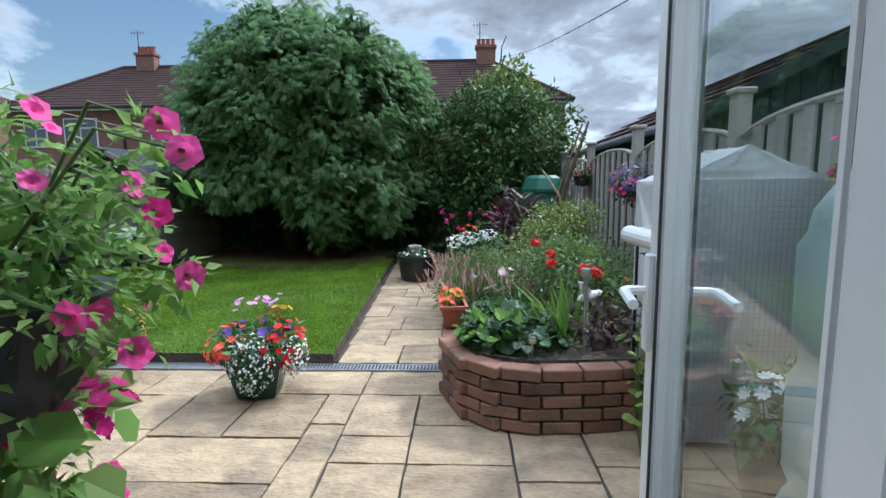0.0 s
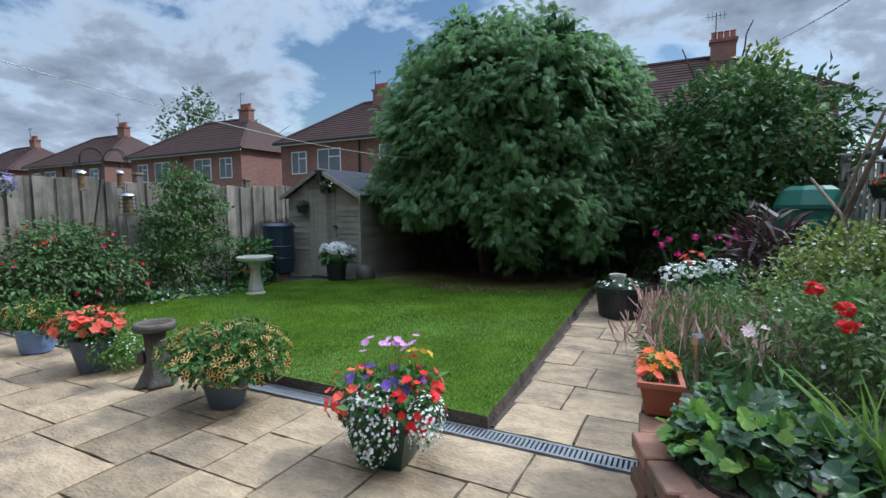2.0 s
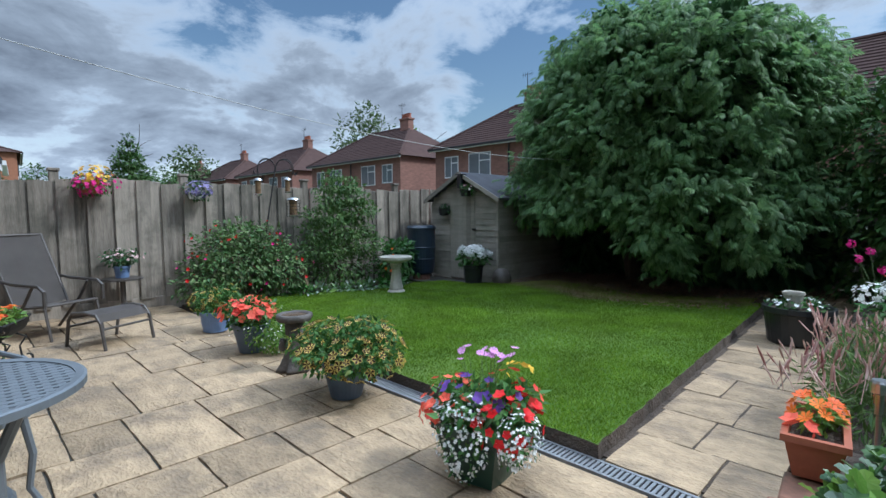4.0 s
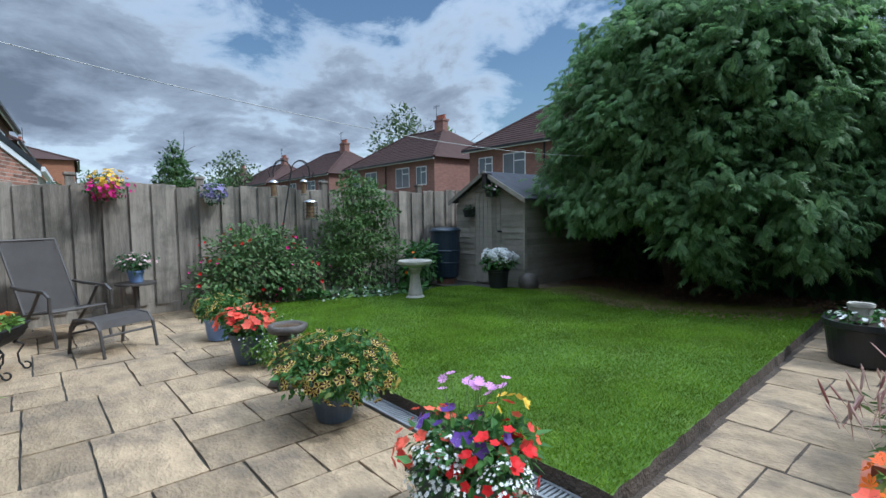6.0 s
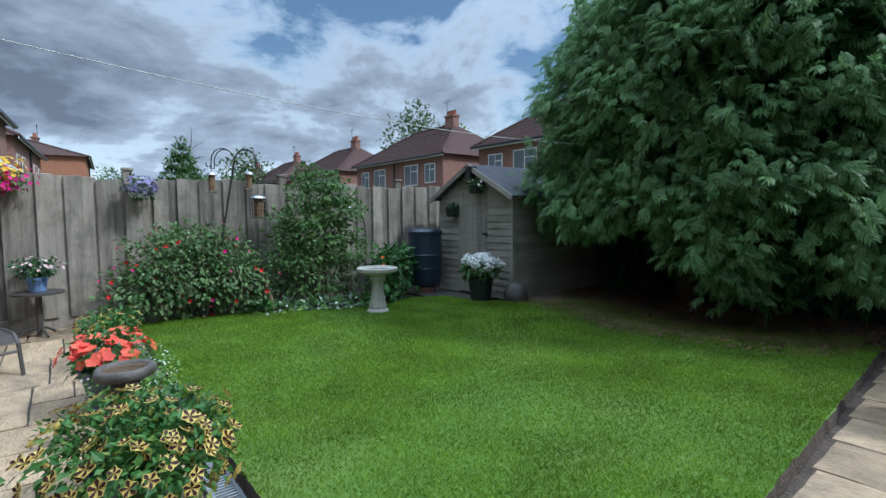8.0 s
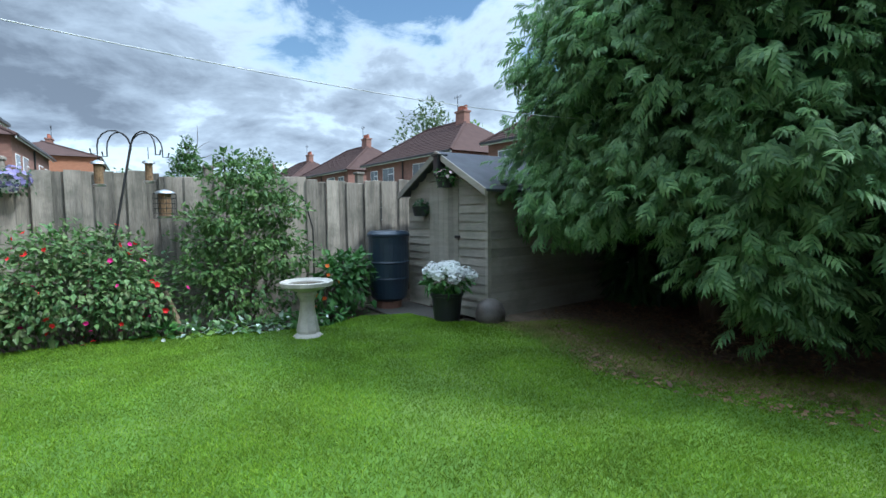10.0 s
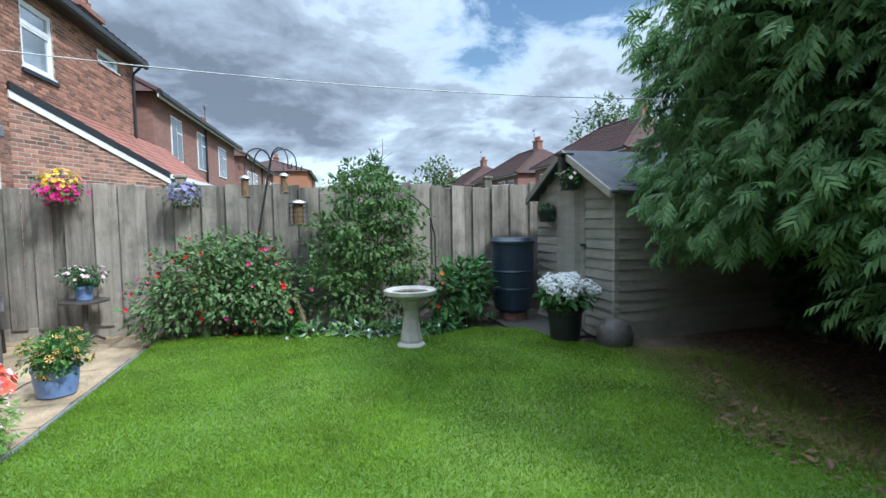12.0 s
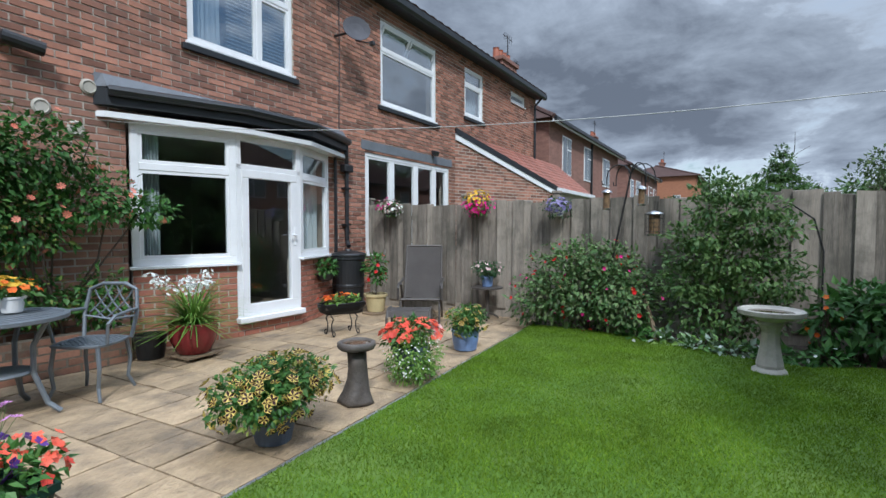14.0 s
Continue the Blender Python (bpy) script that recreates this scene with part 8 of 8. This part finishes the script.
def semi(at, w, d, e, r, label, wall="brick_far", hip=3.2, wins=None, side_win=True, tile="tile_dark", stack_at=0.5):
    """A pair of houses under one hipped roof; its front looks towards local +y."""
    t = thing("brick_house", at, label, "house")
    part("wall", box_bm(0, w, -d, 0, -0.1, e), M[wall], t)
    o = 0.3
    bm = bmesh.new()
    a = [bm.verts.new(q) for q in ((-o, -d - o, e), (w + o, -d - o, e), (w + o, o, e), (-o, o, e))]
    b = [bm.verts.new(q) for q in ((hip, -d / 2, r), (w - hip, -d / 2, r))]
    for q in ((a[0], a[1], b[1], b[0]), (a[1], a[2], b[1]), (a[2], a[3], b[0], b[1]), (a[3], a[0], b[0]), (a[3], a[2], a[1], a[0])):
        bm.faces.new(q)
    bmesh.ops.recalc_face_normals(bm, faces=bm.faces)
    rf = part("roof", bm, M[tile], t)
    bm = bmesh.new()
    for s, q in (((-o, o, e), (hip, -d / 2, r)), ((w + o, o, e), (w - hip, -d / 2, r)), ((hip, -d / 2, r), (w - hip, -d / 2, r))):
        tube(bm, [s, q], 0.10, 6)
    part("ridge_tiles", bm, M[tile], t)
    n = 16
    bm = bmesh.new()
    for k in range(1, n):
        q = k / n
        y, z = o + (-d / 2 - o) * q, e + (r - e) * q
        x0, x1 = -o + (hip + o) * q, w + o - (hip + o) * q
        box(bm, x0, x1, y - 0.02, y + 0.03, z - 0.01, z + 0.022)
    tagged(part("roofing", bm, M[tile], t), kind="stuff")
    part("gutter", box_bm(-o, w + o, o - 0.02, o + 0.10, e - 0.10, e + 0.02), M["black"], t)
    part("fascia", box_bm(-o, w + o, o - 0.06, o - 0.02, e - 0.16, e), M["upvc"], t)
    part("downpipe", tube_bm([(w * 0.5, 0.06, e - 0.1), (w * 0.5, 0.06, 0)], 0.05, 6), M["black"], t)
    for x, z, ww, hh in wins or ((0.8, 3.35, 1.1, 1.25), (2.7, 3.25, 1.6, 1.4), (w - 4.3, 3.25, 1.6, 1.4), (w - 1.9, 3.35, 1.1, 1.25), (0.9, 0.9, 1.9, 1.4), (w - 2.9, 0.9, 1.9, 1.4)):
        far_window(t, pose(x, 0, z), ww, hh)
    if side_win:
        far_window(t, pose(w, -1.3, 3.5, 0, 0, -90), 0.7, 1.1)
    chimney(t, w * stack_at, -d / 2 + 0.2, r - 0.9, r + 0.5)
    aerial(t, w * stack_at + 0.3, -d / 2 + 0.4, r + 0.5)
    return t


# opaque pane; its grey-blue colour stands in for reflected sky
M["dark_pane"] = mat("pane_painted_sky_tone", (0.17, 0.19, 0.21), 0.08, var=0.2, scale=1.0, bump=0.0)
for x1 in (-9.2, -23.6, -38.0, -52.4, 5.2, 24.0, -66.8):
    semi(pose(x1, 31.0 if x1 > 20 else 22.6, 0, 0, 0, 180), 11.1, 7.4, 5.1, 7.75, "red brick semi-detached house with a dark hipped roof", stack_at=0.58 if x1 == -9.2 else 0.3)
# the terrace beyond the lean-to
semi(H @ pose(-25.0, -0.45, 0), 11.2, 8.0, 5.35, 7.9, "red brick house further along the row", wins=((8.6, 3.5, 1.1, 1.5), (5.6, 3.5, 1.1, 1.5), (2.0, 3.5, 1.4, 1.4), (8.2, 0.9, 1.6, 1.3), (2.0, 0.9, 1.6, 1.3)))
semi(H @ pose(-41.0, -0.7, 0), 12.0, 8.0, 5.4, 7.9, "red brick house further along the row")
semi(H @ pose(-60.0, 1.7, 0), 12.0, 8.0, 6.4, 7.9, "orange brick house at the end of the row", wall="render_wall")
stack = thing("terrace_chimney", H, "brick chimney stack with clay pots on the terrace roof", "chimney")
chimney(stack, -12.2, -1.6, 5.6, 7.0, 4, 1.2, 0.6)
aerial(stack, -12.7, -1.6, 7.0)

lean = thing("lean_to", H, "brick lean-to with a red tiled sloping roof", "extension")
# its end wall runs askew from the house face (LA) to the low eave (LB)
LA, LB, LTOP, LLOW = Vector((-6.30, 0.0)), Vector((-9.60, 1.20)), 3.56, 2.46
wall = bmesh.new()
feet = [wall.verts.new((*q, -0.1)) for q in (LA, LB, (-13.3, 1.2), (-13.3, 0.0))]
head = [wall.verts.new((q[0], q[1], z)) for q, z in ((LA, LTOP - 0.06), (LB, LLOW - 0.06), ((-13.3, 1.2), LLOW - 0.06), ((-13.3, 0.0), LTOP - 0.06))]
for k in range(4):
    wall.faces.new((feet[k], feet[(k + 1) % 4], head[(k + 1) % 4], head[k]))
wall.faces.new(head)
bmesh.ops.recalc_face_normals(wall, faces=wall.faces)
part("wall", wall, M["mortar"], lean)
run = (LB - LA).length
lean_way = (LB - LA).normalized()
lean_out = Vector((lean_way.y, -lean_way.x))
v, f = brick_boxes([c for c in courses(0.0, run, 0.0, LTOP) if c[3] < LTOP - 0.08 - c[1] * (LTOP - LLOW) / run], 0.02, 0.006)
v = [(LA.x + lean_way.x * x + lean_out.x * y, LA.y + lean_way.y * x + lean_out.y * y, z) for x, y, z in v]
pydata("brickwork", v, f, M["brick"], lean)["kind"] = "stuff"


def lean_strip(name, z0, z1, w0, w1, material):
    """A board that follows the sloping end of the roof, from w0 to w1 in front of the wall."""
    bm = bmesh.new()
    quads = []
    for q, z in ((LA, LTOP), (LB + lean_way * 0.12, LLOW - 0.04)):
        a, b = q + lean_out * w0, q + lean_out * w1
        quads.append([bm.verts.new((a.x, a.y, z + z0)), bm.verts.new((b.x, b.y, z + z0)), bm.verts.new((b.x, b.y, z + z1)), bm.verts.new((a.x, a.y, z + z1))])
    for k in range(4):
        bm.faces.new((quads[0][k], quads[1][k], quads[1][(k + 1) % 4], quads[0][(k + 1) % 4]))
    for q in quads:
        bm.faces.new(q)
    bmesh.ops.recalc_face_normals(bm, faces=bm.faces)
    part(name, bm, material, lean)


lean_strip("verge_board", -0.17, -0.04, 0.012, 0.04, M["upvc"])
lean_strip("verge_tiles", -0.04, 0.09, -0.10, 0.06, M["black_paint"])
rows_n = 9
for r_k in range(rows_n):
    q0, q1 = r_k / rows_n, (r_k + 1.12) / rows_n
    y0, y1 = 1.24 * (1 - q0), 1.24 * (1 - min(q1, 1))
    z0, z1 = LLOW + (LTOP - LLOW) * q0 + 0.045, LLOW + (LTOP - LLOW) * min(q1, 1) + 0.02
    x_end = LB.x + (LA.x - LB.x) * q0 - 0.05
    v, f = [], []
    x = -13.35
    while x < x_end:
        xe, b = min(x + 0.236, x_end), len(v)
        v += [(x, y0, z0), (xe, y0, z0), (xe, y1, z1), (x, y1, z1), (x, y0, z0 - 0.03), (xe, y0, z0 - 0.03)]
        f += [(b, b + 1, b + 2, b + 3), (b, b + 4, b + 5, b + 1)]
        x += 0.24
    pydata("tile_course", v, f, M["tile_red"], lean)["kind"] = "stuff"
part("gutter", box_bm(-13.35, -9.65, 1.24, 1.35, LLOW - 0.08, LLOW + 0.02), M["upvc"], lean)

# ---------------------------------------------------------------- far trees
for k, (x, y, h, r, mtl) in enumerate(((-47, 37, 9.5, 4.2, "far_leaf"), (-46, 16, 2.5, 2.2, "bush"), (-45, 13.2, 2.7, 1.8, "bush"), (-44, 4.0, 2.2, 1.6, "bush"), (-58, 15, 3.2, 2.6, "far_leaf"), (-36, 34, 6.0, 3.4, "leaf_light"), (2.3, 19.0, 4.3, 1.5, "leaf_yellow"), (-62, 22, 5, 4, "far_leaf"), (-75, 9, 3.6, 3.4, "bush"))):
    leafy_tree("distant_tree", (x, y, 0), [((0, 0, h), (r, r, r * 0.9)), ((r * 0.5, 0.2, h * 0.85), (r * 0.7, r * 0.7, r * 0.6)), ((-r * 0.5, 0, h * 0.8), (r * 0.7, r * 0.7, r * 0.6)), ((0.2, 0, h + r * 0.7), (r * 0.5, r * 0.5, r * 0.45))],
               2600, 0.16 * r ** 0.75, M[mtl], "leafy tree standing beyond the gardens", h * 0.8, 0.2, 0.3)

leafy_tree("distant_tree", (-39.3, 10.8, 0), [((0, 0, 3.2), (1.6, 1.7, 0.9)), ((0, 0.1, 4.2), (1.35, 1.45, 0.8)), ((0.1, -0.1, 5.1), (1.05, 1.1, 0.7)), ((0, 0, 5.9), (0.7, 0.75, 0.6)), ((0, 0, 6.6), (0.3, 0.35, 0.5))],
           3000, 0.26, M["bush"], "small pointed green tree beyond the fence", 5.2, 0.14, 0.3)

# ---------------------------------------------------------------- lines overhead


def sagging(name, a, b, sag, r, material, label):
    a, b = Vector(a), Vector(b)
    pts = [a.lerp(b, k / 30) - Vector((0, 0, sag * 4 * (k / 30) * (1 - k / 30))) for k in range(31)]
    tagged(part(name, tube_bm(pts, r, 5), material, None), label, "cable")


sagging("washing_line", tuple(H @ Vector((0.9, 0.02, 2.47))), (-3.15, 9.3, 2.18), 0.28, 0.003, M["cable"], "pale washing line strung from house to tree")
sagging("overhead_wire", (3.6, 0.5, 2.9), (4.2, 40, 11.5), 0.4, 0.012, M["wire"], "thin dark overhead wire above the gardens")

# furniture that shows through the garden door
t = thing("cream_table", H @ pose(-0.75, -1.2, 0.05), "small cream table inside the room", "table")
part("tabletop", box_bm(-0.25, 0.25, -0.2, 0.2, 0.46, 0.50, bevel=0.006), M["cream_wood"], t)
for x in (-0.22, 0.22):
    for y in (-0.17, 0.17):
        part("leg", box_bm(x - 0.02, x + 0.02, y - 0.02, y + 0.02, 0, 0.46), M["cream_wood"], t)
t = thing("cream_sideboard", H @ pose(-1.9, -2.2, 0.05), "cream sideboard inside the room", "cabinet")
part("body", box_bm(-0.4, 0.4, -0.2, 0.2, 0.05, 0.85, bevel=0.006), M["cream_wood"], t)
part("top", box_bm(-0.43, 0.43, -0.22, 0.22, 0.85, 0.89), M["wood"], t)

# ---------------------------------------------------------------- bricks that can be told apart
SHARED = {}


def lay_bricks(cells, parent, m, material, depth=0.02, limit=300):
    """Bricks as pieces of their own, sharing meshes between those of one size. m places the wall's face."""
    for x0, x1, z0, z1 in cells[:limit]:
        key = (round(x1 - x0, 2), round(z1 - z0, 3), depth, material)
        if key not in SHARED:
            v, f = brick_boxes([(0, key[0], 0, key[1])], depth, 0.004)
            me = bpy.data.meshes.new("brick")
            me.from_pydata(v, [], f)
            me.update()
            me.materials.append(M[material])
            SHARED[key] = me
        ob = new("brick", SHARED[key])
        ob.parent = parent
        ob.matrix_local = m @ Matrix.Translation((x0, random.uniform(-0.002, 0.002), z0))


lay_bricks(near_bricks, house, Matrix(), "brick_old")
if len(near_bricks) > 300:
    v, f = brick_boxes(near_bricks[300:], 0.02, 0.004)
    tagged(pydata("brickwork", v, f, M["brick"], house), kind="stuff")
for m, cells in bay_bricks:
    lay_bricks(cells, plinth, m, "brick_new", limit=140)
lay_bricks(low_bricks, low, pose(0, 0.40, 0), "brick_bed")
total = sum((Vector(b) - Vector(a)).length for a, b in zip(BED, BED[1:]))
for c in range(5):
    z = 0.002 + c * 0.074
    s = 0.0 if c % 2 else -0.11
    while s < total - 0.04:
        a, b = max(s, 0), min(s + 0.213, total)
        s += 0.225
        if b - a < 0.05:
            continue
        p, d = along(BED, (a + b) / 2)
        ang = math.atan2(d.y, d.x)
        ln = b - a
        key = ("bed", round(ln, 2), c == 4)
        if key not in SHARED:
            bm = box_bm(-key[1] / 2, key[1] / 2, -0.01, 0.105 if c == 4 else 0.07, 0, 0.064, bevel=0.006)
            me = bpy.data.meshes.new("brick")
            bm.to_mesh(me)
            bm.free()
            me.materials.append(M["brick_bed"])
            SHARED[key] = me
        ob = new("brick", SHARED[key])
        ob.parent = bed_wall
        ob.matrix_local = pose(p.x, p.y, z + random.uniform(-0.002, 0.002), random.uniform(-0.7, 0.7), random.uniform(-0.7, 0.7), math.degrees(ang) + random.uniform(-1.2, 1.2))
